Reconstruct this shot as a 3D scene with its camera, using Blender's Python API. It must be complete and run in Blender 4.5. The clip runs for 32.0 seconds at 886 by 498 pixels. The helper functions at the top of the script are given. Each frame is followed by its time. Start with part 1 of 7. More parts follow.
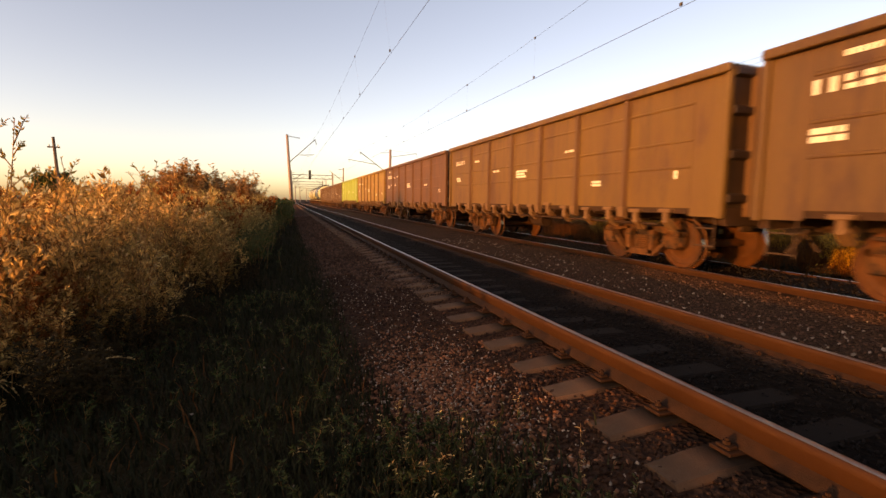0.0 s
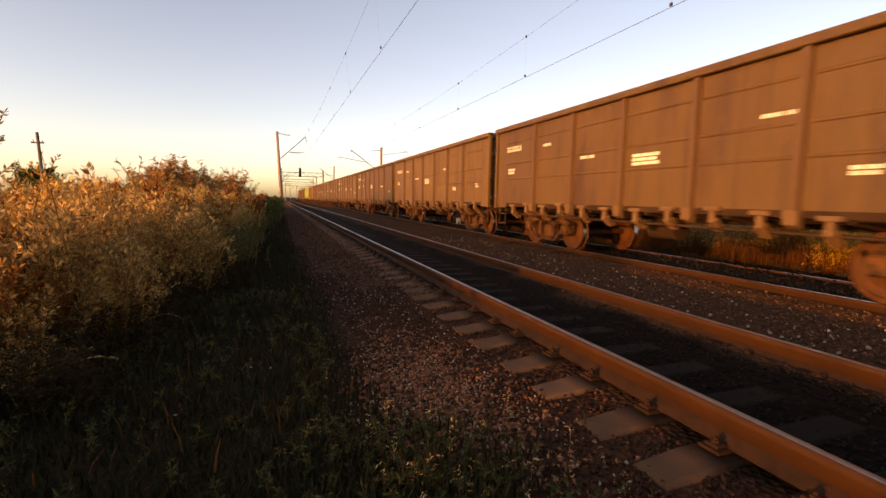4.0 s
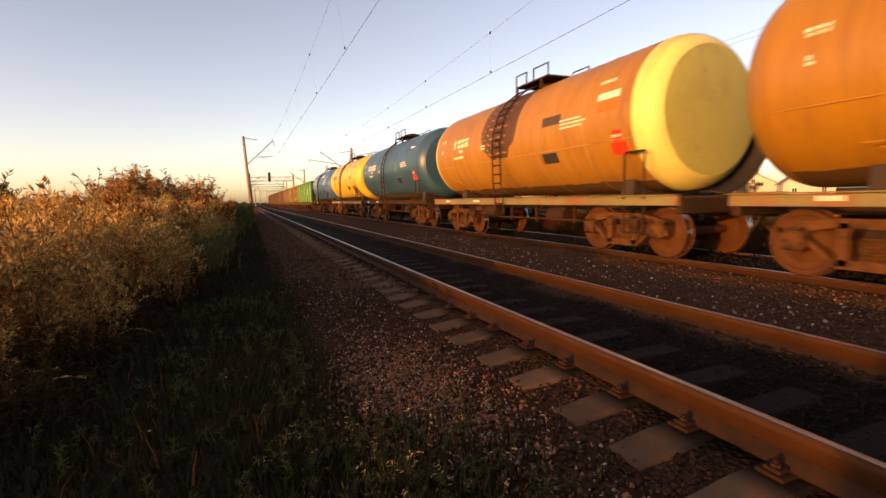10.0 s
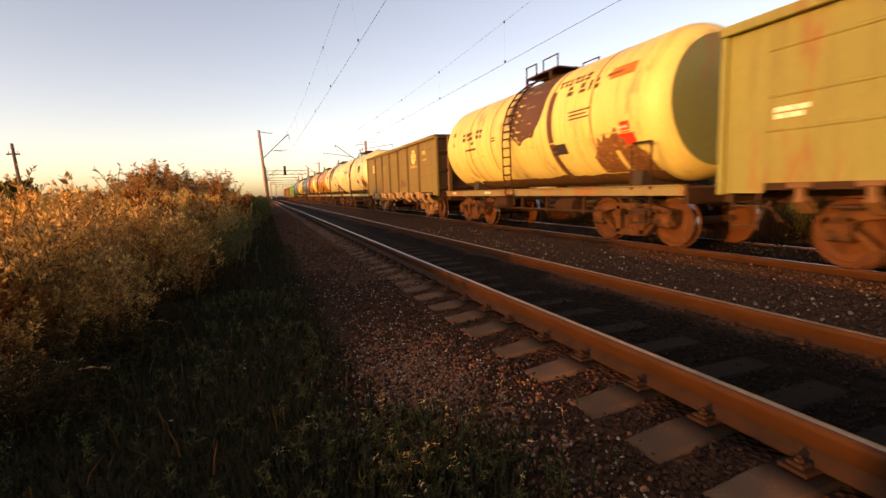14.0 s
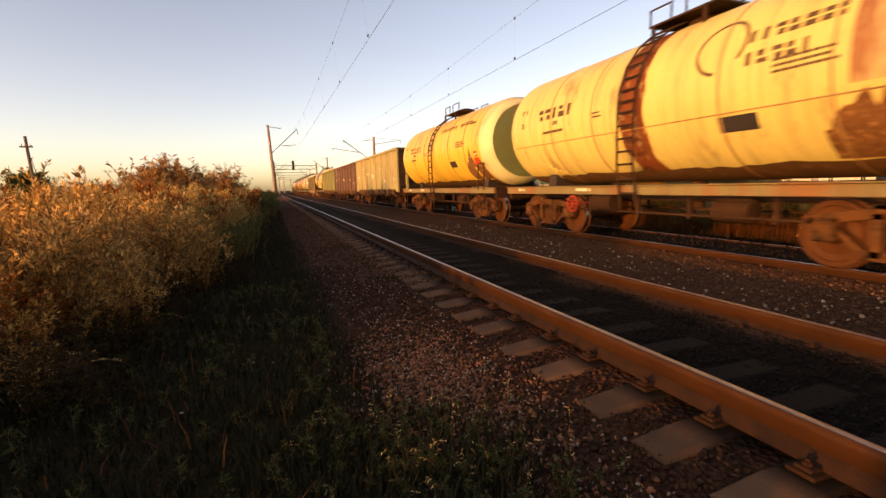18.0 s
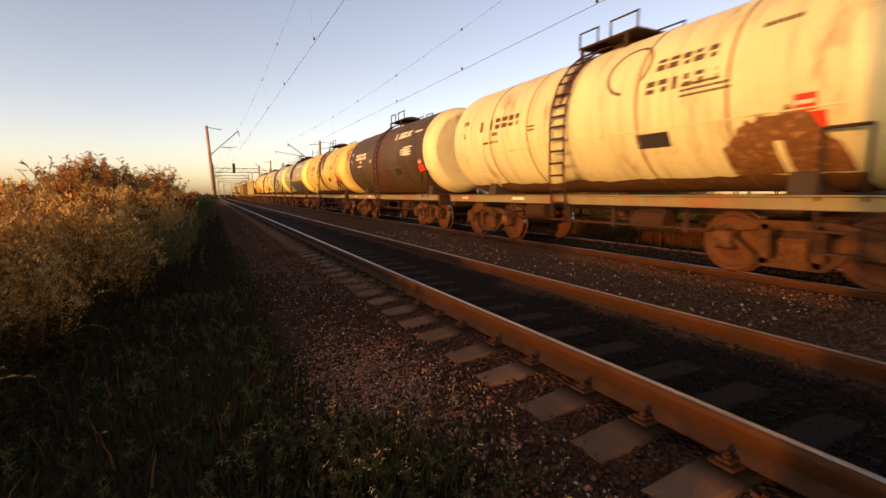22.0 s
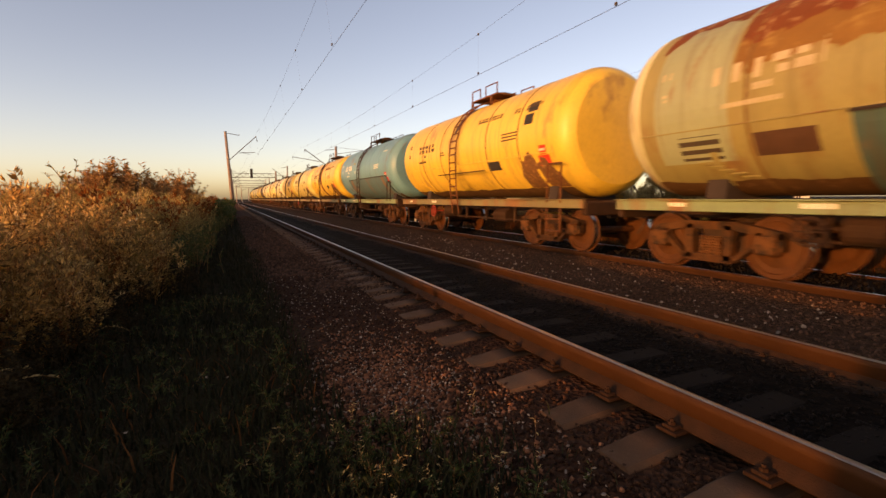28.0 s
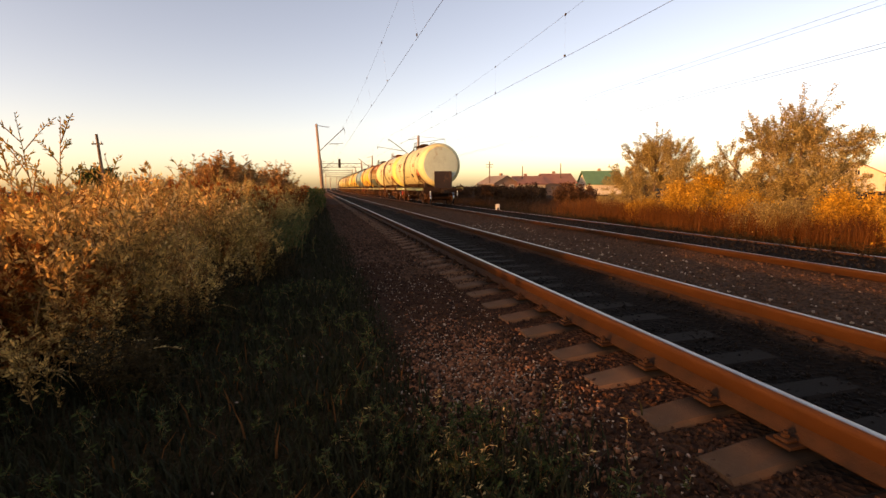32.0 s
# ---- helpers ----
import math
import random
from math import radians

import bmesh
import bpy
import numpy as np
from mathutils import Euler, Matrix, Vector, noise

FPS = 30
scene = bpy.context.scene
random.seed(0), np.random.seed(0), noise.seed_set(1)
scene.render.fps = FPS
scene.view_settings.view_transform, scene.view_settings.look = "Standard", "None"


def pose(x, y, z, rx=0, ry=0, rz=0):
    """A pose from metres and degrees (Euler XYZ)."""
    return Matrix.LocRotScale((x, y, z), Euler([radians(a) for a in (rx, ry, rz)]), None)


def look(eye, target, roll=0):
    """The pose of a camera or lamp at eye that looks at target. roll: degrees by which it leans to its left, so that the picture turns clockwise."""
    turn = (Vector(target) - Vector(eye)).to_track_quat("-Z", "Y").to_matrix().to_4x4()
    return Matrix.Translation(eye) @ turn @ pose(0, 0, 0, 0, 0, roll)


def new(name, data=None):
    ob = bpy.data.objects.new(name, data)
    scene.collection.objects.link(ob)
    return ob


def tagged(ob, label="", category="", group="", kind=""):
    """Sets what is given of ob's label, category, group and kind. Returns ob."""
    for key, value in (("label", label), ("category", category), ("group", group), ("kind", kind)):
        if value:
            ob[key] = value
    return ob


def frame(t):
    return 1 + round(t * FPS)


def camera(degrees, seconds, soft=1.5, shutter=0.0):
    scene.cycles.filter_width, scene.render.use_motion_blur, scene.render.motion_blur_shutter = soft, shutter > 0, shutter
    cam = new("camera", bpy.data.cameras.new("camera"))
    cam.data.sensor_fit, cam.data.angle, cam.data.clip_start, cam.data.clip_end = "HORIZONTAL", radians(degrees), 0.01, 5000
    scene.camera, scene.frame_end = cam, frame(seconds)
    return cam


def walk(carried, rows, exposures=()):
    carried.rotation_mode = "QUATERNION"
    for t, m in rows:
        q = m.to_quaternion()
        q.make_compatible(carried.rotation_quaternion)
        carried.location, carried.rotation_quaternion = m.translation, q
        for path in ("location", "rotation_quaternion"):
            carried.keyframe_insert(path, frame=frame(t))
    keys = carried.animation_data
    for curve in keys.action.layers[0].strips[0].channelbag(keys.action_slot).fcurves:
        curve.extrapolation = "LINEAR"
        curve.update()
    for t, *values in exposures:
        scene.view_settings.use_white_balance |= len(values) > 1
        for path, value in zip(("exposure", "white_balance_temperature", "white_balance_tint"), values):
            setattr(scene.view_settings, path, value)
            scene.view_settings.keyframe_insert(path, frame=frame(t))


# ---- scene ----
cam = camera(87.0, 32.0, soft=1.5, shutter=0.19)
PATH = [
    (0, (0.03, -0.067, 1.104), (0.658, 1.821, 0.901), 0.8),
    (0.5, (0.032, -0.066, 1.104), (0.677, 1.817, 0.904), 1.2),
    (1, (0.046, -0.056, 1.099), (0.69, 1.826, 0.89), 0.7),
    (1.5, (0.059, -0.05, 1.102), (0.697, 1.832, 0.88), 0.1),
    (2, (0.068, -0.036, 1.102), (0.706, 1.846, 0.874), -0.1),
    (2.5, (0.071, -0.033, 1.098), (0.718, 1.845, 0.864), 0.2),
    (4.5, (0.045, -0.044, 1.099), (0.717, 1.83, 0.906), 1.3),
    (5, (0.054, -0.048, 1.099), (0.771, 1.81, 0.923), 1.1),
    (5.5, (0.062, -0.062, 1.105), (0.875, 1.758, 0.943), 1.1),
    (6, (0.053, -0.082, 1.109), (0.917, 1.713, 0.932), 0.9),
    (6.5, (0.039, -0.099, 1.109), (0.913, 1.692, 0.933), 0.7),
    (7, (0.052, -0.091, 1.109), (0.923, 1.7, 0.927), -0.0),
    (7.5, (0.065, -0.087, 1.106), (0.882, 1.729, 0.916), -1.2),
    (8, (0.085, -0.064, 1.103), (0.852, 1.771, 0.894), -1.7),
    (8.5, (0.073, -0.066, 1.102), (0.82, 1.779, 0.906), -1.2),
    (9, (0.075, -0.075, 1.103), (0.818, 1.771, 0.897), -1.3),
    (9.5, (0.063, -0.08, 1.107), (0.807, 1.764, 0.894), -1.4),
    (10, (0.071, -0.079, 1.104), (0.831, 1.758, 0.886), -1.5),
    (10.5, (0.072, -0.078, 1.105), (0.82, 1.764, 0.88), -1.7),
    (11, (0.075, -0.075, 1.101), (0.81, 1.771, 0.867), -1.8),
    (11.5, (0.081, -0.063, 1.101), (0.806, 1.784, 0.851), -2.1),
    (12, (0.089, -0.053, 1.099), (0.808, 1.795, 0.844), -2.2),
    (12.5, (0.072, -0.073, 1.102), (0.802, 1.773, 0.854), -2.2),
    (13, (0.069, -0.076, 1.104), (0.765, 1.781, 0.846), -2.3),
    (13.5, (0.08, -0.066, 1.105), (0.773, 1.793, 0.855), -2.3),
    (14, (0.073, -0.067, 1.103), (0.773, 1.79, 0.853), -2.0),
    (14.5, (0.082, -0.052, 1.1), (0.803, 1.795, 0.839), -1.7),
    (16.5, (0.061, -0.069, 1.111), (0.849, 1.75, 0.841), -2.1),
    (17, (0.065, -0.053, 1.106), (0.801, 1.784, 0.82), -2.0),
    (17.5, (0.066, -0.049, 1.104), (0.767, 1.805, 0.836), -1.6),
    (18, (0.057, -0.07, 1.115), (0.729, 1.795, 0.851), -1.4),
    (18.5, (0.064, -0.063, 1.111), (0.741, 1.803, 0.866), -1.1),
    (19, (0.046, -0.085, 1.115), (0.747, 1.773, 0.874), -1.1),
    (19.5, (0.049, -0.079, 1.112), (0.744, 1.779, 0.858), -1.1),
    (20, (0.063, -0.069, 1.108), (0.775, 1.782, 0.852), -1.2),
    (20.5, (0.077, -0.063, 1.107), (0.82, 1.779, 0.871), -1.5),
    (21, (0.064, -0.084, 1.126), (0.88, 1.732, 0.934), -1.5),
    (21.5, (0.067, -0.076, 1.12), (0.878, 1.737, 0.886), -1.3),
    (22, (0.065, -0.086, 1.12), (0.944, 1.694, 0.881), -0.4),
    (22.5, (0.05, -0.103, 1.124), (0.952, 1.666, 0.887), -0.9),
    (23, (0.06, -0.091, 1.115), (0.934, 1.692, 0.878), -1.8),
    (23.5, (0.069, -0.069, 1.113), (0.893, 1.736, 0.864), -2.1),
    (24, (0.054, -0.064, 1.113), (0.815, 1.769, 0.866), -2.2),
    (24.5, (0.046, -0.052, 1.114), (0.792, 1.787, 0.864), -1.3),
    (26.5, (0.029, -0.039, 1.104), (0.764, 1.807, 0.878), -0.6),
    (27, (0.033, -0.031, 1.106), (0.834, 1.787, 0.873), -0.5),
    (27.5, (0.04, -0.034, 1.11), (0.868, 1.773, 0.895), -0.6),
    (28, (0.044, -0.024, 1.099), (0.87, 1.785, 0.882), -0.3),
    (28.5, (0.061, -0.018, 1.11), (0.879, 1.792, 0.877), -1.0),
    (29, (0.048, -0.011, 1.105), (0.829, 1.816, 0.873), -1.0),
    (29.5, (0.045, 0.013, 1.102), (0.768, 1.86, 0.844), -1.2),
    (30, (0.034, 0.014, 1.109), (0.711, 1.876, 0.839), -1.0),
    (30.5, (0.032, 0.027, 1.097), (0.642, 1.912, 0.819), -0.9),
    (31, (0.022, 0.016, 1.106), (0.569, 1.92, 0.831), -1.2),
    (31.5, (0.0, 0.001, 1.109), (0.507, 1.916, 0.832), -0.8),
    (32, (0.002, 0.001, 1.113), (0.506, 1.918, 0.848), -0.7),
]
EXPOSURE = [(0, 1.72, 10000, 31), (2, 1.81, 10000, 31), (5, 1.63, 10000, 31), (6, 1.59, 10000, 31), (8, 1.68, 10000, 31), (10, 1.63, 9600, 31), (12, 1.61, 9600, 31), (13, 1.70, 10000, 31), (18, 1.61, 9600, 31), (20, 1.64, 9600, 31), (22, 1.49, 9300, 31), (24, 1.40, 9300, 31), (26, 1.52, 9300, 31), (27, 1.54, 9300, 31), (28, 1.33, 9300, 31), (28.5, 1.47, 9300, 31), (29, 1.51, 10000, 31), (30, 1.55, 10000, 31), (32, 1.65, 10000, 31)]
walk(cam, [(t, look(eye, target, roll)) for t, eye, target, roll in PATH], EXPOSURE)


# ---------------------------------------------------------------- world, sun
SUN_ELEV, SUN_AZ = radians(6.0), radians(110.6)      # azimuth: to the left of the track's direction (+y)
world = bpy.data.worlds.new("world")
scene.world = world
world.use_nodes = True
wn = world.node_tree.nodes
sky = wn.new("ShaderNodeTexSky")
sky.sky_type, sky.sun_disc = "NISHITA", False
sky.sun_elevation, sky.sun_rotation = SUN_ELEV, -SUN_AZ
sky.air_density, sky.dust_density, sky.ozone_density = 0.63, 1.4, 1.0
wn["Background"].inputs["Strength"].default_value = 0.15
world.node_tree.links.new(sky.outputs[0], wn["Background"].inputs["Color"])

sun = new("sun", bpy.data.lights.new("sun", "SUN"))
sun.data.energy, sun.data.angle, sun.data.color = 1.53, radians(0.6), (1.0, 0.49, 0.15)
to_sun = Vector((-math.sin(SUN_AZ) * math.cos(SUN_ELEV), math.cos(SUN_AZ) * math.cos(SUN_ELEV), math.sin(SUN_ELEV)))
sun.matrix_world = look(to_sun * 300, (0, 0, 0))


# ---------------------------------------------------------------- plan
NEAR_X, FAR_X, FAR_Z = 3.135, 8.209, -0.135       # track centres; height of the far track's rail tops
GAUGE = 0.795                                      # half the distance of the rail centres
BEND_Y, BEND_R = 150.0, 900.0                      # where both tracks begin to bend to the right


def bend(y):
    return 0.0 if y < BEND_Y else (y - BEND_Y) ** 2 / (2 * BEND_R)


def bend_turn(y):
    return 0.0 if y < BEND_Y else math.degrees(math.atan((y - BEND_Y) / BEND_R))


# ---------------------------------------------------------------- materials
def material(name, base, second=None, rough=0.8, metal=0.0, scale=4.0, fine=40.0, bump=0.2, amount=0.5,
             stain=None, stain_scale=1.2, stain_from=0.52, object_random=0.0, island_random=0.0, translucent=0.0,
             third=None, stretch=(1, 1, 1), depth=0.01, gloss=0.15, streak=None):
    m = bpy.data.materials.new(name)
    m.use_nodes = True
    t, n = m.node_tree, m.node_tree.nodes
    bsdf = n["Principled BSDF"]
    link = t.links.new
    geo, coord, mapping = n.new("ShaderNodeNewGeometry"), n.new("ShaderNodeTexCoord"), n.new("ShaderNodeMapping")
    link(coord.outputs["Object"], mapping.inputs["Vector"])
    mapping.inputs["Scale"].default_value = stretch

    def noise_of(s, detail=5.0, rough_=0.6):
        q = n.new("ShaderNodeTexNoise")
        q.inputs["Scale"].default_value, q.inputs["Detail"].default_value, q.inputs["Roughness"].default_value = s, detail, rough_
        link(mapping.outputs[0], q.inputs["Vector"])
        return q.outputs["Fac"]

    def ramp(value, a, b):
        r = n.new("ShaderNodeMapRange")
        r.inputs["From Min"].default_value, r.inputs["From Max"].default_value = a, b
        link(value, r.inputs["Value"])
        return r.outputs["Result"]

    def mix(fac, a, b):
        x = n.new("ShaderNodeMix")
        x.data_type = "RGBA"
        if isinstance(fac, float):
            x.inputs[0].default_value = fac
        else:
            link(fac, x.inputs[0])
        for slot, v in ((6, a), (7, b)):
            if isinstance(v, tuple):
                x.inputs[slot].default_value = (*v[:3], 1)
            else:
                link(v, x.inputs[slot])
        return x.outputs[2]

    second = second or tuple(c * 0.6 for c in base)
    colour = mix(ramp(noise_of(scale), 0.5 - 0.25 / max(amount, 0.05) * 0.5, 0.5 + 0.25 / max(amount, 0.05) * 0.5), base, second)
    grain = noise_of(fine, 3.0)
    colour = mix(ramp(grain, 0.35, 0.9), colour, tuple(c * 0.72 for c in base))
    if third:
        colour = mix(ramp(noise_of(scale * 2.7), 0.55, 0.66), colour, third)
    if stain:
        colour = mix(ramp(noise_of(stain_scale, 6.0, 0.7), stain_from, stain_from + 0.13), colour, stain)
    if streak:                                          # rain streaks and drips that run down the sides
        run, drip, part_of = n.new("ShaderNodeMapping"), n.new("ShaderNodeTexNoise"), n.new("ShaderNodeMath")
        link(coord.outputs["Object"], run.inputs["Vector"])
        run.inputs["Scale"].default_value = (0.3, 3.4, 0.28)
        link(run.outputs[0], drip.inputs["Vector"])
        drip.inputs["Scale"].default_value, drip.inputs["Detail"].default_value, drip.inputs["Roughness"].default_value = 1.7, 7.0, 0.62
        part_of.operation = "MULTIPLY"
        link(ramp(drip.outputs["Fac"], 0.5, 0.72), part_of.inputs[0])
        part_of.inputs[1].default_value = streak[3]
        colour = mix(part_of.outputs[0], colour, streak[:3])
    if object_random or island_random:
        info = n.new("ShaderNodeObjectInfo")
        value = info.outputs["Random"] if object_random else geo.outputs["Random Per Island"]
        hsv = n.new("ShaderNodeHueSaturation")
        k = object_random or island_random
        r = n.new("ShaderNodeMapRange")
        r.inputs["To Min"].default_value, r.inputs["To Max"].default_value = 1 - k, 1 + k
        link(value, r.inputs["Value"])
        link(r.outputs["Result"], hsv.inputs["Value"])
        link(colour, hsv.inputs["Color"])
        colour = hsv.outputs["Color"]
    link(colour, bsdf.inputs["Base Color"])
    bsdf.inputs["Roughness"].default_value, bsdf.inputs["Metallic"].default_value = rough, metal
    bsdf.inputs["Specular IOR Level"].default_value = gloss
    if bump:
        b = n.new("ShaderNodeBump")
        b.inputs["Strength"].default_value, b.inputs["Distance"].default_value = bump, depth
        link(grain, b.inputs["Height"])
        link(b.outputs["Normal"], bsdf.inputs["Normal"])
    if translucent:
        tr, ms = n.new("ShaderNodeBsdfTranslucent"), n.new("ShaderNodeMixShader")
        link(colour, tr.inputs["Color"])
        ms.inputs[0].default_value = translucent
        link(bsdf.outputs[0], ms.inputs[1])
        link(tr.outputs[0], ms.inputs[2])
        link(ms.outputs[0], n["Material Output"].inputs["Surface"])
    return m


def oil_across(m, half):
    """Darkens a sleeper's middle, where oil drips between the rails."""
    t, n = m.node_tree, m.node_tree.nodes
    bsdf = n["Principled BSDF"]
    old = bsdf.inputs["Base Color"].links[0].from_socket
    coord, sep = n.new("ShaderNodeTexCoord"), n.new("ShaderNodeSeparateXYZ")
    t.links.new(coord.outputs["Object"], sep.inputs[0])
    size, r, x = n.new("ShaderNodeMath"), n.new("ShaderNodeMapRange"), n.new("ShaderNodeMix")
    size.operation = "ABSOLUTE"
    t.links.new(sep.outputs["X"], size.inputs[0])
    r.inputs["From Min"].default_value, r.inputs["From Max"].default_value = half + 0.08, half - 0.08
    t.links.new(size.outputs[0], r.inputs["Value"])
    x.data_type = "RGBA"
    t.links.new(r.outputs["Result"], x.inputs[0])
    t.links.new(old, x.inputs[6])
    x.inputs[7].default_value = (0.012, 0.0085, 0.006, 1)
    t.links.new(x.outputs[2], bsdf.inputs["Base Color"])


M_RAIL = material("rusty_rail", (0.064, 0.0245, 0.0085), (0.036, 0.0138, 0.0052), rough=0.75, scale=3, fine=90)
M_HEAD = material("rail_head", (0.42, 0.40, 0.38), (0.26, 0.22, 0.2), rough=0.34, metal=1.0, scale=6, fine=60, bump=0.05)
M_CONCRETE = material("sleeper_concrete", (0.14, 0.075, 0.042), (0.085, 0.046, 0.026), rough=0.95, scale=5, fine=70, bump=0.35,
                      stain=(0.14, 0.09, 0.06), stain_scale=3, stain_from=0.55, object_random=0.18)
M_CONCRETE_DARK = material("oily_concrete", (0.03, 0.01892, 0.01188), (0.015, 0.00946, 0.00594), rough=0.9, scale=5, fine=60, object_random=0.3)
oil_across(M_CONCRETE, 1.03)
M_IRON = material("rusty_iron", (0.04, 0.0172, 0.00792), (0.015, 0.0086, 0.00462), rough=0.8, scale=9, fine=80, bump=0.4)
M_STONE = material("ballast_stone", (0.058, 0.025, 0.0125), (0.027, 0.0115, 0.0065), rough=0.9, scale=9, fine=60, bump=0.4, island_random=0.55)
M_STONE_MID = material("brown_stone", (0.105, 0.054, 0.032), (0.056, 0.029, 0.018), rough=0.9, scale=9, fine=60, bump=0.4, island_random=0.55)
M_STONE_DUST = material("dusty_stone", (0.15, 0.085, 0.05), (0.095, 0.052, 0.03), rough=0.95, scale=9, fine=60, bump=0.3, island_random=0.35)
M_STONE_PALE = material("pale_stone", (0.36, 0.28, 0.22), (0.22, 0.17, 0.13), rough=0.85, scale=9, fine=60, bump=0.3, island_random=0.35)
M_STONE_RED = material("reddish_stone", (0.24, 0.10, 0.05), (0.075, 0.031, 0.017), rough=0.9, scale=9, fine=60, bump=0.4, island_random=0.6)
M_STONE_DARK = material("oily_stone", (0.013, 0.0086, 0.00594), (0.007, 0.00473, 0.0033), rough=0.75, scale=9, fine=60, bump=0.4, island_random=0.5)
M_BOGIE = material("bogie_iron", (0.125, 0.051, 0.017), (0.034, 0.015, 0.007), rough=0.85, scale=7, fine=40, bump=0.4, object_random=0.25,
                   stain=(0.02, 0.012, 0.007), stain_scale=4, stain_from=0.5)
M_BOGIE_DUSTY = material("dusty_bogie_iron", (0.30, 0.17, 0.08), (0.12, 0.06, 0.025), rough=0.9, scale=6, fine=40, bump=0.4, object_random=0.2,
                         stain=(0.06, 0.032, 0.015), stain_scale=4, stain_from=0.52)
M_BOGIE_DARK = material("oily_bogie_iron", (0.04, 0.02, 0.01), (0.018, 0.01, 0.006), rough=0.7, scale=7, fine=40, bump=0.4, object_random=0.25)
M_TYRE = material("wheel_steel", (0.105, 0.039, 0.013), (0.05, 0.02, 0.008), rough=0.65, metal=0.1, scale=5, fine=50)
M_TREAD = material("wheel_tread", (0.6, 0.56, 0.5), rough=0.25, metal=1.0, scale=5, fine=50, bump=0.05)
M_UNDER = material("under_frame", (0.075, 0.043, 0.0264), (0.035, 0.0215, 0.0132), rough=0.9, scale=4, fine=40)
M_WHITE = material("marking_white", (0.82, 0.76, 0.62), (0.62, 0.55, 0.42), rough=0.7, scale=8, fine=60, bump=0.05)
M_CHALK = material("faded_white", (0.50, 0.42, 0.27), (0.36, 0.28, 0.15), rough=0.8, scale=6, fine=60, bump=0.05)
M_BLACK = material("marking_black", (0.035, 0.03, 0.028), rough=0.7, scale=8, fine=60, bump=0.05)
M_INK = material("faded_ink", (0.07, 0.045, 0.025), (0.13, 0.085, 0.045), rough=0.8, scale=6, fine=60, bump=0.05)
M_RED = material("marking_red", (0.75, 0.05, 0.03), (0.6, 0.04, 0.03), rough=0.5, scale=8, fine=60, bump=0.05)
M_POLE = material("pole_concrete", (0.33, 0.25, 0.2), (0.24, 0.17, 0.13), rough=0.9, scale=2, fine=40, bump=0.3)
M_STEEL = material("grey_steel", (0.12, 0.1, 0.09), (0.07, 0.06, 0.05), rough=0.6, metal=0.4, scale=5, fine=60)
M_WIRE = material("wire_copper", (0.09, 0.08, 0.09), rough=0.6, metal=0.5, scale=5, fine=60, bump=0)
M_WOODPOLE = material("pole_wood", (0.17, 0.12, 0.09), (0.1, 0.07, 0.05), rough=0.9, scale=3, fine=50)
M_LEAF = material("weed_leaf", (0.80, 0.51, 0.18), (0.46, 0.24, 0.065), rough=0.65, scale=1.2, fine=30, bump=0.05, island_random=0.75,
                  translucent=0.55, third=(0.27, 0.13, 0.04))
M_LEAF_FAR = material("olive_weed_leaf", (0.52, 0.37, 0.14), (0.34, 0.23, 0.07), rough=0.65, scale=1.2, fine=30, bump=0.05, island_random=0.6, translucent=0.5)
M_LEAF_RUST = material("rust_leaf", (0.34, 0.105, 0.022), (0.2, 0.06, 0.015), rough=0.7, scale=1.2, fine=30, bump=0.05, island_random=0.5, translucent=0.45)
# near-black leaves paint the shade at the thicket's foot and on the far bank
M_LEAF_SHADE = material("shaded_weed_leaf", (0.06, 0.035, 0.012), (0.04, 0.03, 0.012), rough=0.8, scale=1.2, fine=30, bump=0.05, island_random=0.5, translucent=0.2)
M_LEAF_TALL = material("tall_weed_leaf", (0.42, 0.29, 0.09), (0.34, 0.21, 0.06), rough=0.6, scale=1.2, fine=30, bump=0.05, island_random=0.4, translucent=0.4)
M_LEAF_GREEN = material("green_leaf", (0.07, 0.10, 0.03), (0.10, 0.10, 0.03), rough=0.6, scale=1.2, fine=30, bump=0.05, island_random=0.45, translucent=0.4)
M_LEAF_LOW = material("low_weed_leaf", (0.05, 0.075, 0.02), (0.07, 0.07, 0.025), rough=0.6, scale=3, fine=30, bump=0.05, island_random=0.5, translucent=0.3)
M_LEAF_BROWN = material("brown_leaf", (0.44, 0.23, 0.085), (0.32, 0.17, 0.065), rough=0.7, scale=0.8, fine=30, bump=0.05, island_random=0.45, translucent=0.35)
M_SEED = material("dry_seed_head", (0.84, 0.60, 0.28), (0.66, 0.40, 0.14), rough=0.8, scale=3, fine=30, bump=0.05, island_random=0.4, translucent=0.4)
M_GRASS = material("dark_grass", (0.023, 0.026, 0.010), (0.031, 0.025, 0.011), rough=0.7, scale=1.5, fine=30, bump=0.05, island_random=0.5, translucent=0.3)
M_DRY = material("dry_grass", (0.2, 0.075, 0.02), (0.11, 0.042, 0.014), rough=0.8, scale=0.7, fine=30, bump=0.05, island_random=0.45, translucent=0.4)
M_TREE = material("poplar_leaf", (0.40, 0.30, 0.12), (0.30, 0.22, 0.09), rough=0.5, scale=0.5, fine=30, bump=0.05, island_random=0.5, translucent=0.4)
M_HEDGE = material("hedge_leaf", (0.10, 0.048, 0.022), (0.06, 0.03, 0.015), rough=0.8, scale=0.7, fine=30, bump=0.05, island_random=0.5, translucent=0.2)
M_GOLD = material("golden_leaf", (0.62, 0.36, 0.06), (0.45, 0.24, 0.04), rough=0.6, scale=0.8, fine=30, bump=0.05, island_random=0.5, translucent=0.45)
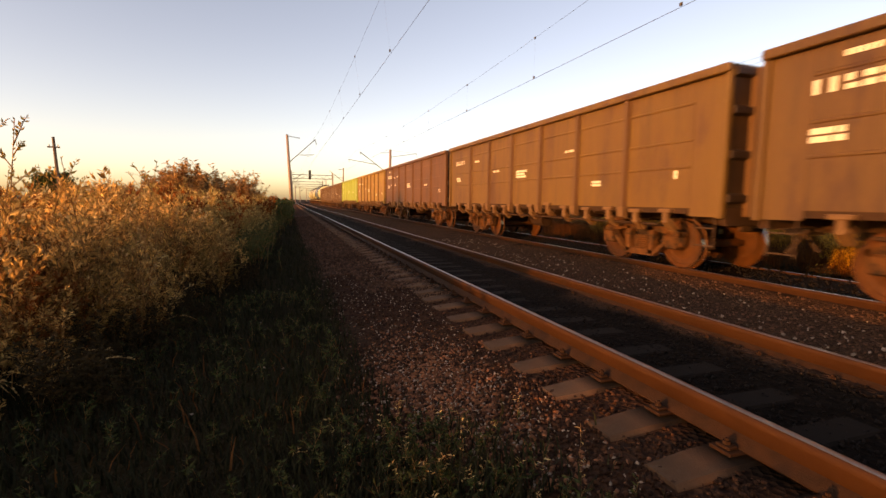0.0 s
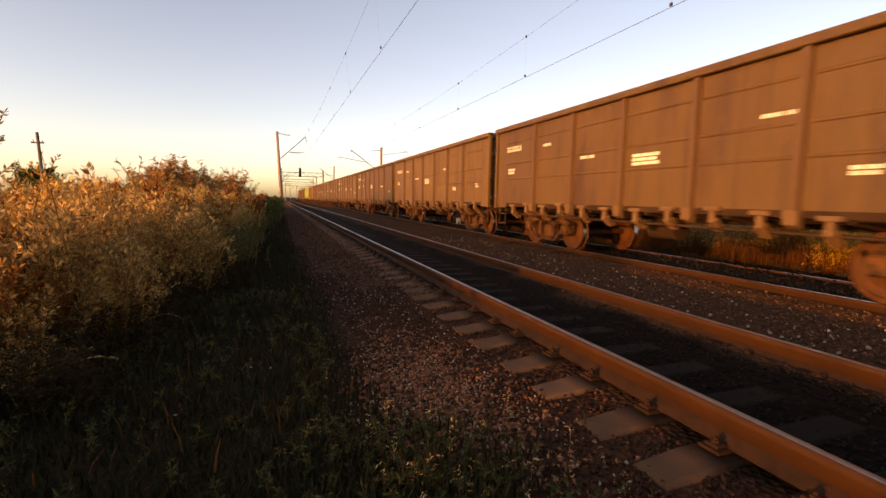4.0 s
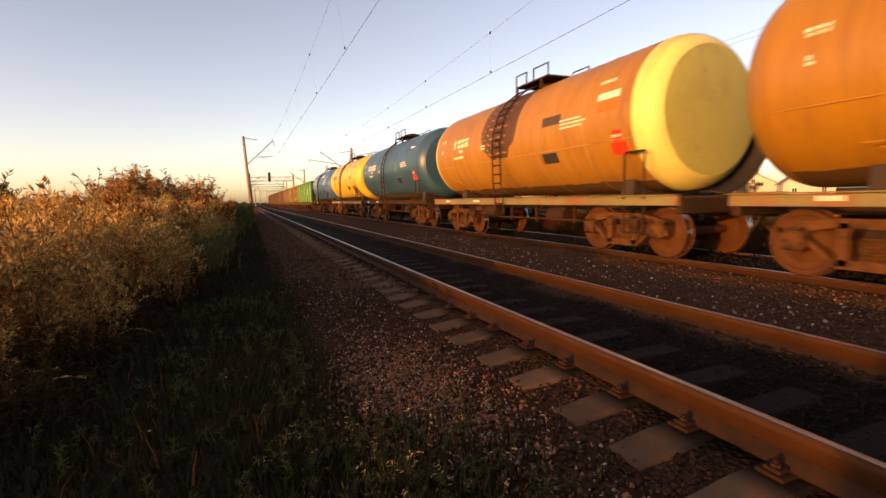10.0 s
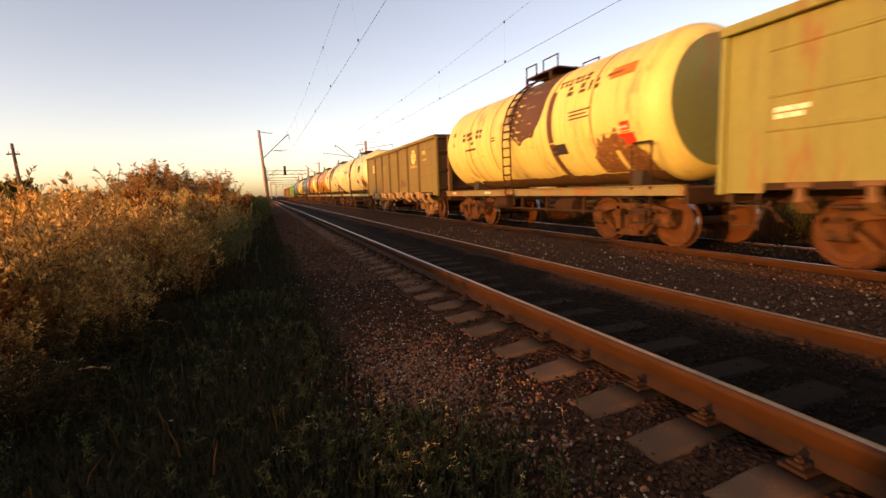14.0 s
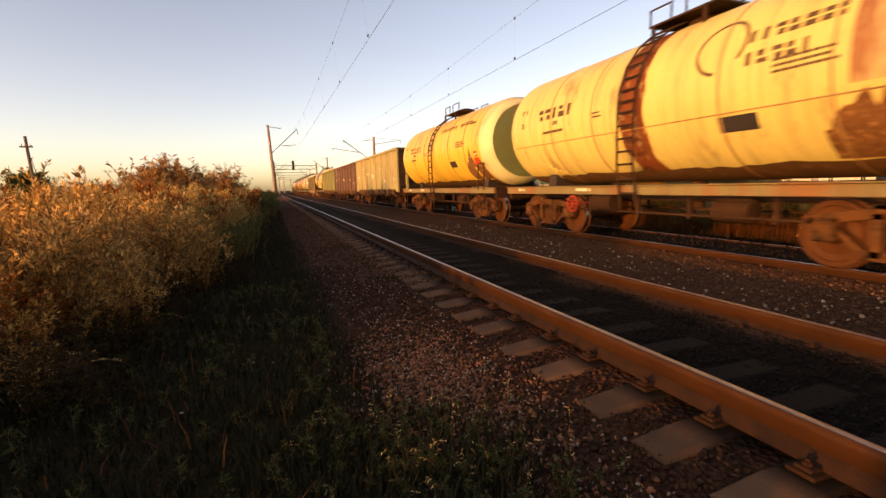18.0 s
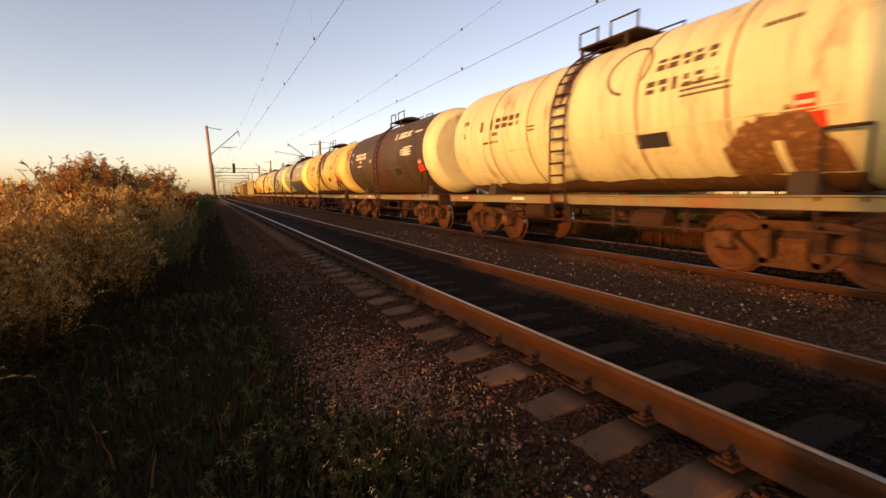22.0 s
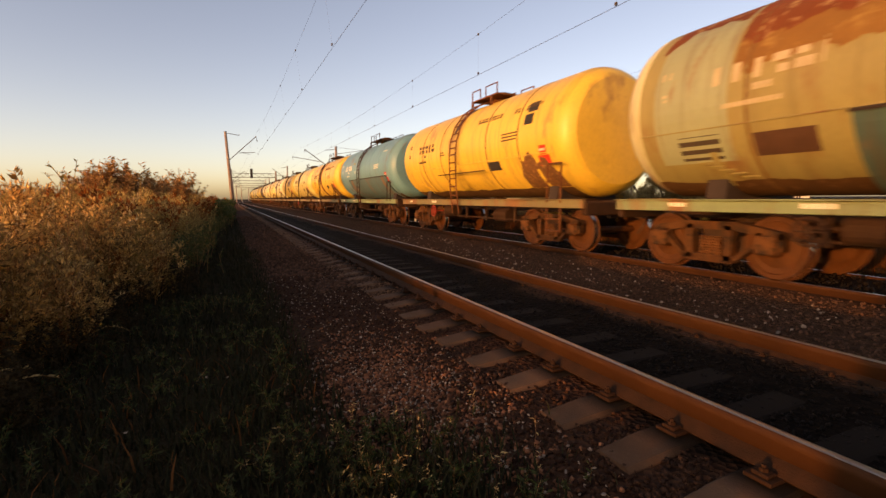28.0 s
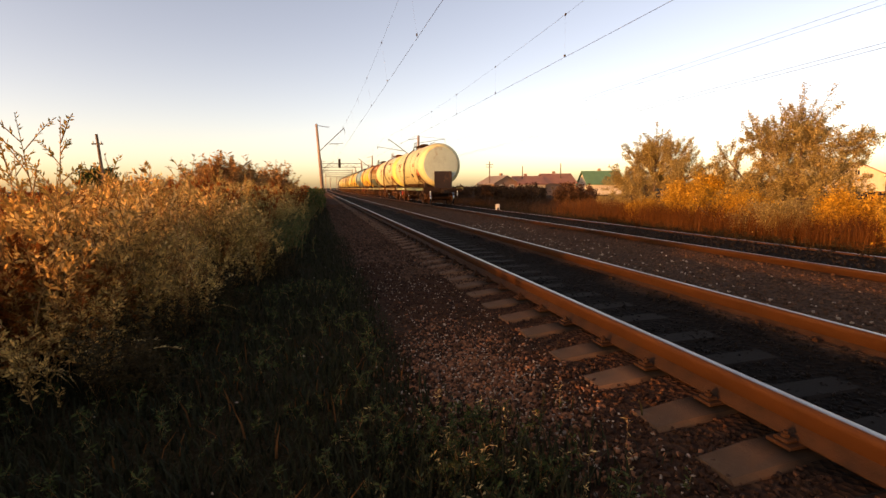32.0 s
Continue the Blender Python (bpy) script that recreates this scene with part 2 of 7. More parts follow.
M_BARK = material("bark", (0.16, 0.11, 0.075), (0.09, 0.06, 0.045), rough=0.95, scale=6, fine=40, bump=0.6)


def ground_material():
    m = bpy.data.materials.new("track_bed_earth")
    m.use_nodes = True
    t, n = m.node_tree, m.node_tree.nodes
    link, bsdf = t.links.new, n["Principled BSDF"]
    geo, sep = n.new("ShaderNodeNewGeometry"), n.new("ShaderNodeSeparateXYZ")
    link(geo.outputs["Position"], sep.inputs[0])

    def tex(kind, s):
        q = n.new(kind)
        q.inputs["Scale"].default_value = s
        link(geo.outputs["Position"], q.inputs["Vector"])
        return q

    wob = tex("ShaderNodeTexNoise", 0.9)
    wob.inputs["Detail"].default_value = 6
    off = n.new("ShaderNodeMath")
    off.operation = "MULTIPLY_ADD"
    link(wob.outputs["Fac"], off.inputs[0])
    off.inputs[1].default_value = 1.6
    link(sep.outputs["X"], off.inputs[2])

    def band(a, b):
        r = n.new("ShaderNodeMapRange")
        r.interpolation_type = "SMOOTHSTEP"
        r.inputs["From Min"].default_value, r.inputs["From Max"].default_value = a, b
        link(off.outputs[0], r.inputs["Value"])
        return r.outputs["Result"]

    def mix(fac, a, b):
        x = n.new("ShaderNodeMix")
        x.data_type = "RGBA"
        link(fac, x.inputs[0])
        for slot, v in ((6, a), (7, b)):
            if isinstance(v, tuple):
                x.inputs[slot].default_value = (*v, 1)
            else:
                link(v, x.inputs[slot])
        return x.outputs[2]

    stones = tex("ShaderNodeTexVoronoi", 24.0)
    big = tex("ShaderNodeTexNoise", 2.3)
    big.inputs["Detail"].default_value = 8
    soil = mix(big.outputs["Fac"], (0.020, 0.016, 0.007), (0.04, 0.024, 0.011))
    sv = n.new("ShaderNodeSeparateColor")
    link(stones.outputs["Color"], sv.inputs[0])
    gravel = mix(sv.outputs[0], (0.03, 0.0135, 0.008), (0.072, 0.033, 0.018))
    oily = mix(sv.outputs[1], (0.005, 0.0038, 0.0028), (0.013, 0.009, 0.0065))
    c = mix(band(0.9, 1.9), soil, gravel)
    c = mix(band(2.95, 3.3), c, oily)
    c = mix(band(4.5, 4.9), c, mix(sv.outputs[0], (0.034, 0.018, 0.0105), (0.095, 0.052, 0.032)))
    c = mix(band(8.0, 8.5), c, oily)
    c = mix(band(9.8, 10.4), c, gravel)
    # soil beyond the far track is darkened to stand in for the ditch's shade
    c = mix(band(11.4, 12.6), c, mix(big.outputs["Fac"], (0.02, 0.013, 0.008), (0.045, 0.026, 0.014)))
    link(c, bsdf.inputs["Base Color"])
    bsdf.inputs["Roughness"].default_value = 0.95
    bsdf.inputs["Specular IOR Level"].default_value = 0.05
    b = n.new("ShaderNodeBump")
    b.inputs["Strength"].default_value, b.inputs["Distance"].default_value = 0.9, 0.03
    link(stones.outputs["Distance"], b.inputs["Height"])
    link(b.outputs["Normal"], bsdf.inputs["Normal"])
    return m


# ---------------------------------------------------------------- mesh helpers
def mesh_of(name, bm, mat=None, smooth=False):
    me = bpy.data.meshes.new(name)
    bm.to_mesh(me)
    bm.free()
    if mat:
        me.materials.append(mat)
    if smooth:
        for p in me.polygons:
            p.use_smooth = True
    return me


def part(name, bm, mat, parent=None, label="", smooth=False):
    ob = new(name, mesh_of(name, bm, mat, smooth))
    ob.parent = parent
    if label:
        tagged(ob, label)
    return ob


def shared(name, me, parent, m=None, mat=None, label=""):
    ob = new(name, me)
    ob.parent = parent
    if m is not None:
        ob.matrix_basis = m
    if mat:
        ob.material_slots[0].link = "OBJECT"
        ob.material_slots[0].material = mat
    if label:
        tagged(ob, label)
    return ob


def box(bm, x0, x1, y0, y1, z0, z1, bevel=0.0):
    made = bmesh.ops.create_cube(bm, size=1.0)
    vs = made["verts"]
    bmesh.ops.transform(bm, verts=vs, matrix=Matrix.Translation(((x0 + x1) / 2, (y0 + y1) / 2, (z0 + z1) / 2))
                        @ Matrix.Diagonal((x1 - x0, y1 - y0, z1 - z0, 1)))
    if bevel:
        es = list({e for v in vs for e in v.link_edges})
        bmesh.ops.bevel(bm, geom=es, offset=bevel, segments=1, affect="EDGES")
    return bm


def boxed(*args, bevel=0.0):
    return box(bmesh.new(), *args, bevel=bevel)


def rod(bm, a, b, r0, r1=None, sides=8):
    a, b = Vector(a), Vector(b)
    d = b - a
    made = bmesh.ops.create_cone(bm, cap_ends=True, segments=sides, radius1=r0, radius2=r0 if r1 is None else r1, depth=d.length)
    bmesh.ops.transform(bm, verts=made["verts"], matrix=Matrix.Translation((a + b) / 2) @ d.to_track_quat("Z", "Y").to_matrix().to_4x4())
    return bm


def prism(bm, outline, axis, a, b):
    """An outline in the plane across axis (x: y,z; y: x,z), pushed from a to b."""
    place = (lambda p, s: (s, p[0], p[1])) if axis == "x" else (lambda p, s: (p[0], s, p[1]))
    lo, hi = [bm.verts.new(place(p, a)) for p in outline], [bm.verts.new(place(p, b)) for p in outline]
    n = len(outline)
    for i in range(n):
        bm.faces.new((lo[i], lo[(i + 1) % n], hi[(i + 1) % n], hi[i]))
    bm.faces.new(lo[::-1])
    bm.faces.new(hi)
    bmesh.ops.recalc_face_normals(bm, faces=bm.faces[:])
    return bm


def lathe(bm, profile, sides=48, axis="y", a0=0.0, a1=360.0):
    """Radius and place along the axis, turned about it. Angle 0 points to +x, 90 to +z."""
    rings, whole = [], a1 - a0 >= 359.9
    count = sides if whole else sides + 1
    for r, s in profile:
        ring = []
        for i in range(count):
            w = radians(a0 + (a1 - a0) * i / sides)
            ring.append(bm.verts.new((r * math.cos(w), s, r * math.sin(w)) if axis == "y" else (s, r * math.cos(w), r * math.sin(w))))
        rings.append(ring)
    for p, q in zip(rings, rings[1:]):
        for i in range(count if whole else count - 1):
            j = (i + 1) % count
            bm.faces.new((p[i], p[j], q[j], q[i]))
    bmesh.ops.recalc_face_normals(bm, faces=bm.faces[:])
    return bm


def joined(name, pieces, mat, smooth=False):
    """One mesh from (verts, quads, transforms) triples; verts n x 3, quads m x 4, transforms k x 4 x 4."""
    vs, fs, base = [], [], 0
    for v, f, ms in pieces:
        if not len(ms):
            continue
        p = np.einsum("kij,nj->kni", ms[:, :3, :3], v) + ms[:, None, :3, 3]
        k, n = len(ms), len(v)
        vs.append(p.reshape(-1, 3))
        fs.append((f[None] + base + (np.arange(k) * n)[:, None, None]).reshape(-1, f.shape[1]))
        base += k * n
    v, f = np.concatenate(vs), np.concatenate(fs)
    me = bpy.data.meshes.new(name)
    me.vertices.add(len(v))
    me.vertices.foreach_set("co", v.astype(np.float32).ravel())
    me.loops.add(f.size)
    me.loops.foreach_set("vertex_index", f.astype(np.int32).ravel())
    me.polygons.add(len(f))
    me.polygons.foreach_set("loop_start", np.arange(0, f.size, f.shape[1], dtype=np.int32))
    me.update(calc_edges=True)
    if smooth:
        me.polygons.foreach_set("use_smooth", np.ones(len(f), bool))
    me.materials.append(mat)
    return me


def turns(rng, xyz, size, tilt=10.0):
    """Transforms that stand at xyz with a random turn about z, a slight tilt, and a size each."""
    k = len(xyz)
    a, tx, ty = rng.uniform(0, 2 * np.pi, k), np.radians(rng.normal(0, tilt, k)), np.radians(rng.normal(0, tilt, k))
    ms = np.zeros((k, 4, 4))
    ca, sa = np.cos(a), np.sin(a)
    rz = np.zeros((k, 3, 3)); rz[:, 0, 0] = ca; rz[:, 0, 1] = -sa; rz[:, 1, 0] = sa; rz[:, 1, 1] = ca; rz[:, 2, 2] = 1
    rx = np.zeros((k, 3, 3)); rx[:, 0, 0] = 1; rx[:, 1, 1] = np.cos(tx); rx[:, 1, 2] = -np.sin(tx); rx[:, 2, 1] = np.sin(tx); rx[:, 2, 2] = np.cos(tx)
    ry = np.zeros((k, 3, 3)); ry[:, 1, 1] = 1; ry[:, 0, 0] = np.cos(ty); ry[:, 0, 2] = np.sin(ty); ry[:, 2, 0] = -np.sin(ty); ry[:, 2, 2] = np.cos(ty)
    ms[:, :3, :3] = np.einsum("kij,kjl,klm->kim", ry, rx, rz) * np.reshape(size, (-1, 1, 1))
    ms[:, :3, 3] = xyz
    ms[:, 3, 3] = 1
    return ms


def leaf_quads(rng, points, ways, length, width):
    """A diamond-shaped leaf at each point, along each way, with a random roll."""
    k = len(points)
    w = ways / (np.linalg.norm(ways, axis=1, keepdims=True) + 1e-9)
    side = np.cross(w, rng.normal(size=(k, 3)))
    side /= np.linalg.norm(side, axis=1, keepdims=True) + 1e-9
    up = np.cross(side, w)
    ln, wd = np.reshape(length, (-1, 1)), np.reshape(width, (-1, 1))
    a, b = points, points + w * ln
    mid = points + w * ln * 0.45 + up * ln * 0.08
    v = np.stack([a, mid + side * wd * 0.5, b, mid - side * wd * 0.5], 1).reshape(-1, 3)
    return v, np.arange(4 * k).reshape(-1, 4)


def stalk(rng, height, leaves, leaf, branchy=0.3):
    """A weed's stem with side shoots; gives (stem verts, stem quads), (leaf verts, leaf quads)."""
    lines = []
    lean = rng.normal(0, 0.12, 2)
    spine = [np.array([lean[0] * s * s * height, lean[1] * s * s * height, s * height]) for s in np.linspace(0, 1, 6)]
    lines.append((spine, 0.006 * height + 0.002))
    for _ in range(int(3 + 7 * branchy)):
        s = rng.uniform(0.2, 0.9)
        p = np.array([lean[0] * s * s * height, lean[1] * s * s * height, s * height])
        a, ln = rng.uniform(0, 2 * np.pi), height * rng.uniform(0.12, 0.34)
        tip = p + ln * np.array([math.cos(a) * 0.6, math.sin(a) * 0.6, 0.75])
        lines.append(([p, (p + tip) / 2 + [0, 0, 0.02], tip], 0.003 * height + 0.001))
    sv, sf, pts, ways = [], [], [], []
    for line, w in lines:
        for i, (p, q) in enumerate(zip(line, line[1:])):
            w0, w1 = w * (1 - i / len(line)), w * (1 - (i + 1) / len(line)) + 0.0006
            n = len(sv)
            for c, r in ((p, w0), (q, w1)):
                for k in range(3):
                    sv.append(c + r * np.array([math.cos(k * 2.094), math.sin(k * 2.094), 0]))
            sf += [[n + k, n + (k + 1) % 3, n + 3 + (k + 1) % 3, n + 3 + k] for k in range(3)]
    for _ in range(leaves):
        line, _w = lines[rng.integers(len(lines))]
        i = rng.integers(len(line) - 1)
        s = rng.uniform()
        p = line[i] * (1 - s) + line[i + 1] * s
        if p[2] < height * 0.12:
            continue
        a = rng.uniform(0, 2 * np.pi)
        pts.append(p)
        ways.append([math.cos(a), math.sin(a), rng.uniform(-0.3, 0.9)])
    k = len(pts)
    lv, lf = leaf_quads(rng, np.array(pts), np.array(ways, float), leaf * rng.uniform(0.6, 1.3, k), leaf * 0.32 * rng.uniform(0.7, 1.2, k))
    return (np.array(sv), np.array(sf)), (lv, lf)


def leafy_shoot(rng, branches, per, leaf, spread=0.55, bare=0.12):
    """A weed of unit height whose arching shoots carry narrow leaves one after another; stems and leaves as in stalk()."""
    lean = rng.normal(0, 0.13, 2)

    def stem_at(u):
        return np.array([lean[0] * u * u, lean[1] * u * u, u])

    lines = [([stem_at(u) for u in np.linspace(0, 1, 7)], 0.006)]
    for k in range(branches):
        u = bare + (0.93 - bare) * (k + rng.uniform()) / branches
        a, ln = rng.uniform(0, 2 * np.pi), rng.uniform(0.16, 0.36) * (1.15 - 0.6 * u)
        out = np.array([math.cos(a), math.sin(a), 0.0])
        p = stem_at(u)
        lines.append(([p + ln * (out * spread * (q ** 0.8) + np.array([0, 0, 1]) * (q - 0.35 * q * q)) for q in (0.0, 0.35, 0.7, 1.0)], 0.003))
    sv, sf, pts, ways, sizes = [], [], [], [], []
    for j, (line, w) in enumerate(lines):
        for i, (p, q) in enumerate(zip(line, line[1:])):
            w0, w1 = w * (1 - i / len(line)), w * (1 - (i + 1) / len(line)) + 0.0006
            n = len(sv)
            for c, r in ((p, w0), (q, w1)):
                for k in range(3):
                    sv.append(c + r * np.array([math.cos(k * 2.094), math.sin(k * 2.094), 0]))
            sf += [[n + k, n + (k + 1) % 3, n + 3 + (k + 1) % 3, n + 3 + k] for k in range(3)]
        count = per if j else per * 2
        for k in range(count):
            f = (0.18 + 0.8 * (k + 0.5) / count) * (len(line) - 1) if j else (0.55 + 0.45 * (k + 0.5) / count) * (len(line) - 1)
            i = min(int(f), len(line) - 2)
            p = line[i] + (line[i + 1] - line[i]) * (f - i)
            d = line[i + 1] - line[i]
            d = d / np.linalg.norm(d)
            side = np.cross(d, rng.normal(size=3))
            side /= np.linalg.norm(side) + 1e-9
            pts.append(p)
            ways.append(d * rng.uniform(0.5, 1.0) + side * rng.uniform(0.5, 1.0) + [0, 0, 0.1])
            sizes.append(leaf * (1.15 - 0.5 * f / (len(line) - 1)) * rng.uniform(0.7, 1.25))
    lv, lf = leaf_quads(rng, np.array(pts), np.array(ways, float), np.array(sizes), np.array(sizes) * 0.36)
    return (np.array(sv), np.array(sf)), (lv, lf)


def arched_sprig(rng, leaf):
    """One long stem that bows over, with paired leaves on its outer half; unit length."""
    sv, sf, pts, ways = [], [], [], []
    line = [np.array([0.75 * q ** 1.6, 0.0, 0.95 * q - 0.5 * q ** 3]) for q in np.linspace(0, 1, 9)]
    for i, (p, q) in enumerate(zip(line, line[1:])):
        n = len(sv)
        for c in (p, q):
            for k in range(3):
                sv.append(c + 0.004 * np.array([0, math.cos(k * 2.094), math.sin(k * 2.094)]))
        sf += [[n + k, n + (k + 1) % 3, n + 3 + (k + 1) % 3, n + 3 + k] for k in range(3)]
        if i >= 2:
            d = (q - p) / np.linalg.norm(q - p)
            for k in range(4):
                pts.append(p + (q - p) * k / 4)
                ways.append(d * 0.8 + np.array([0, (-1) ** k * 0.7, 0.35]) + rng.normal(0, 0.15, 3))
    size = leaf * rng.uniform(0.6, 1.2, len(pts))
    lv, lf = leaf_quads(rng, np.array(pts), np.array(ways), size, size * 0.4)
    return (np.array(sv), np.array(sf)), (lv, lf)


# ---------------------------------------------------------------- ground
PROFILE = ((-400, -0.6), (-12, -0.55), (-3, -0.46), (-0.6, -0.42), (0.5, -0.40), (1.2, -0.33), (1.75, -0.27), (1.95, -0.26), (2.2, -0.235), (2.3, -0.2), (2.5, -0.215), (3.3, -0.21), (3.7, -0.15), (3.95, -0.15), (4.25, -0.22), (4.5, -0.27),
           (5.3, -0.42), (6.4, -0.41), (6.95, -0.31), (7.35, -0.25), (7.75, -0.27), (8.6, -0.22), (9.0, -0.17), (9.2, -0.22), (9.5, -0.34), (10.0, -0.45), (10.9, -0.75), (13.0, -0.95), (400, -1.0))


def level(x, y):
    """The ground's height."""
    u = x - bend(y)
    z = float(np.interp(u, [p[0] for p in PROFILE], [p[1] for p in PROFILE]))
    soft = 1.0 if u < 0.8 or u > 10.5 else 0.25
    return z + soft * (0.05 * noise.noise((x * 0.5, y * 0.4, 0)) + 0.02 * noise.noise((x * 2.1, y * 2.1, 3)))


def build_ground():
    xs = np.concatenate([[-3000, -900, -300, -120, -60, -30, -18, -12], np.arange(-9, 1.0, 0.5), np.arange(1.0, 13.5, 0.25), [15, 18, 24, 35, 60, 120, 300, 900, 3000]])
    ys = np.concatenate([[-3000, -300, -60, -20, -10], np.arange(-5, 25, 0.5), np.arange(25, 80, 2.5), np.arange(80, 420, 10), [500, 700, 1200, 3000]])
    v = np.array([(x + (bend(y) if y < 500 else 0), y, level(x + bend(y), y) if abs(x) < 200 and y < 500 else -0.8) for y in ys for x in xs])
    nx = len(xs)
    f = np.array([(j * nx + i, j * nx + i + 1, (j + 1) * nx + i + 1, (j + 1) * nx + i) for j in range(len(ys) - 1) for i in range(nx - 1)])
    me = joined("ground", [(v, f, np.eye(4)[None])], ground_material(), smooth=True)
    tagged(new("ground", me), "dark earth and brown crushed-stone track bed, oily between the rails", "ground", kind="structure")


build_ground()


# ---------------------------------------------------------------- tracks
RAIL_WEB = ((-0.012, -0.125), (0.012, -0.125), (0.012, -0.06), (0.034, -0.044), (0.036, -0.004), (-0.036, -0.004), (-0.034, -0.044), (-0.012, -0.06))
RAIL_FOOT = ((-0.075, -0.18), (0.075, -0.18), (0.075, -0.169), (0.02, -0.15), (0.012, -0.12), (-0.012, -0.12), (-0.02, -0.15), (-0.075, -0.169))
RAIL_TOP = ((-0.012, -0.004), (0.03, -0.004), (0.03, -0.001), (0.022, 0.0), (-0.006, 0.0), (-0.012, -0.001))
STATIONS = [-25, 0, 40, 80, 120] + list(range(150, 431, 10))


def swept(outline, x, z):
    n = len(outline)
    v = np.array([(x + bend(y) + px, y, z + pz) for y in STATIONS for px, pz in outline])
    f = np.array([(j * n + i, j * n + (i + 1) % n, (j + 1) * n + (i + 1) % n, (j + 1) * n + i) for j in range(len(STATIONS) - 1) for i in range(n)])
    return v, f[:, ::-1]


def sleeper_mesh(mat):
    bm = bmesh.new()
    half = ((-1.355, 0.115, -0.05), (-1.05, 0.125, -0.02), (-0.52, 0.125, 0.0), (-0.4, 0.115, -0.01), (0.4, 0.115, -0.01), (0.52, 0.125, 0.0), (1.05, 0.125, -0.02), (1.355, 0.115, -0.05))
    rings = []
    for x, w, z in half:
        rings.append([bm.verts.new(c) for c in ((x, -w - 0.02, -0.2), (x, -w - 0.005, z - 0.02), (x, -w + 0.02, z), (x, w - 0.02, z), (x, w + 0.005, z - 0.02), (x, w + 0.02, -0.2))])
    for p, q in zip(rings, rings[1:]):
        for i in range(5):
            bm.faces.new((p[i], q[i], q[i + 1], p[i + 1]))
    bm.faces.new(rings[0])
    bm.faces.new(rings[-1][::-1])
    bmesh.ops.recalc_face_normals(bm, faces=bm.faces[:])
    return mesh_of("sleeper", bm, mat)


def clip_mesh():
    bm = bmesh.new()
    box(bm, -0.17, 0.17, -0.065, 0.065, -0.012, 0.008, bevel=0.004)          # base plate
    for s in (-1, 1):
        box(bm, s * 0.12 - 0.035, s * 0.12 + 0.035, -0.04, 0.04, 0.008, 0.028, bevel=0.006)
        rod(bm, (s * 0.12, 0, 0.0), (s * 0.12, 0, 0.06), 0.011, sides=6)
        rod(bm, (s * 0.12, 0, 0.028), (s * 0.12, 0, 0.046), 0.021, sides=6)
    return mesh_of("rail_clip", bm, M_IRON)


NEAR_SLEEPERS = {-1: 1.2, 0: 1.705, 1: 2.18, 2: 2.745, 3: 3.27, 4: 3.88, 5: 4.38, 6: 4.92, 7: 5.5}


def build_track(name, x, z, sleeper_mat, first, label, clips, own=None):
    track = tagged(new(name), label, "railway track", kind="structure")
    for s in (-1, 1):
        rail = shared("rail", joined("rail", [(*swept(RAIL_WEB, x + s * GAUGE, z), np.eye(4)[None])], M_RAIL), track)
        shared("rail_foot", joined("rail_foot", [(*swept(RAIL_FOOT, x + s * GAUGE, z), np.eye(4)[None])], M_IRON), rail, label="dark oily rail foot")
        shared("rail_head", joined("rail_head", [(*swept(RAIL_TOP, x + s * GAUGE, z), np.eye(4)[None])], M_HEAD), rail, label="bright worn running surface")
    me, clip = sleeper_mesh(sleeper_mat), clip_mesh()
    rng = np.random.default_rng(5)
    for k in range(-12, 210):
        y = first + 0.543 * k + rng.normal(0, 0.02)
        y = (own or {}).get(k, y)
        s = shared("sleeper", me, track, pose(x + bend(y), y, z - 0.195, 0, 0, rng.normal(0, 0.6)))
        if -3 <= k < clips:
            for q in (-1, 1):
                shared("rail_clip", clip, s, pose(q * GAUGE, 0, 0.012))


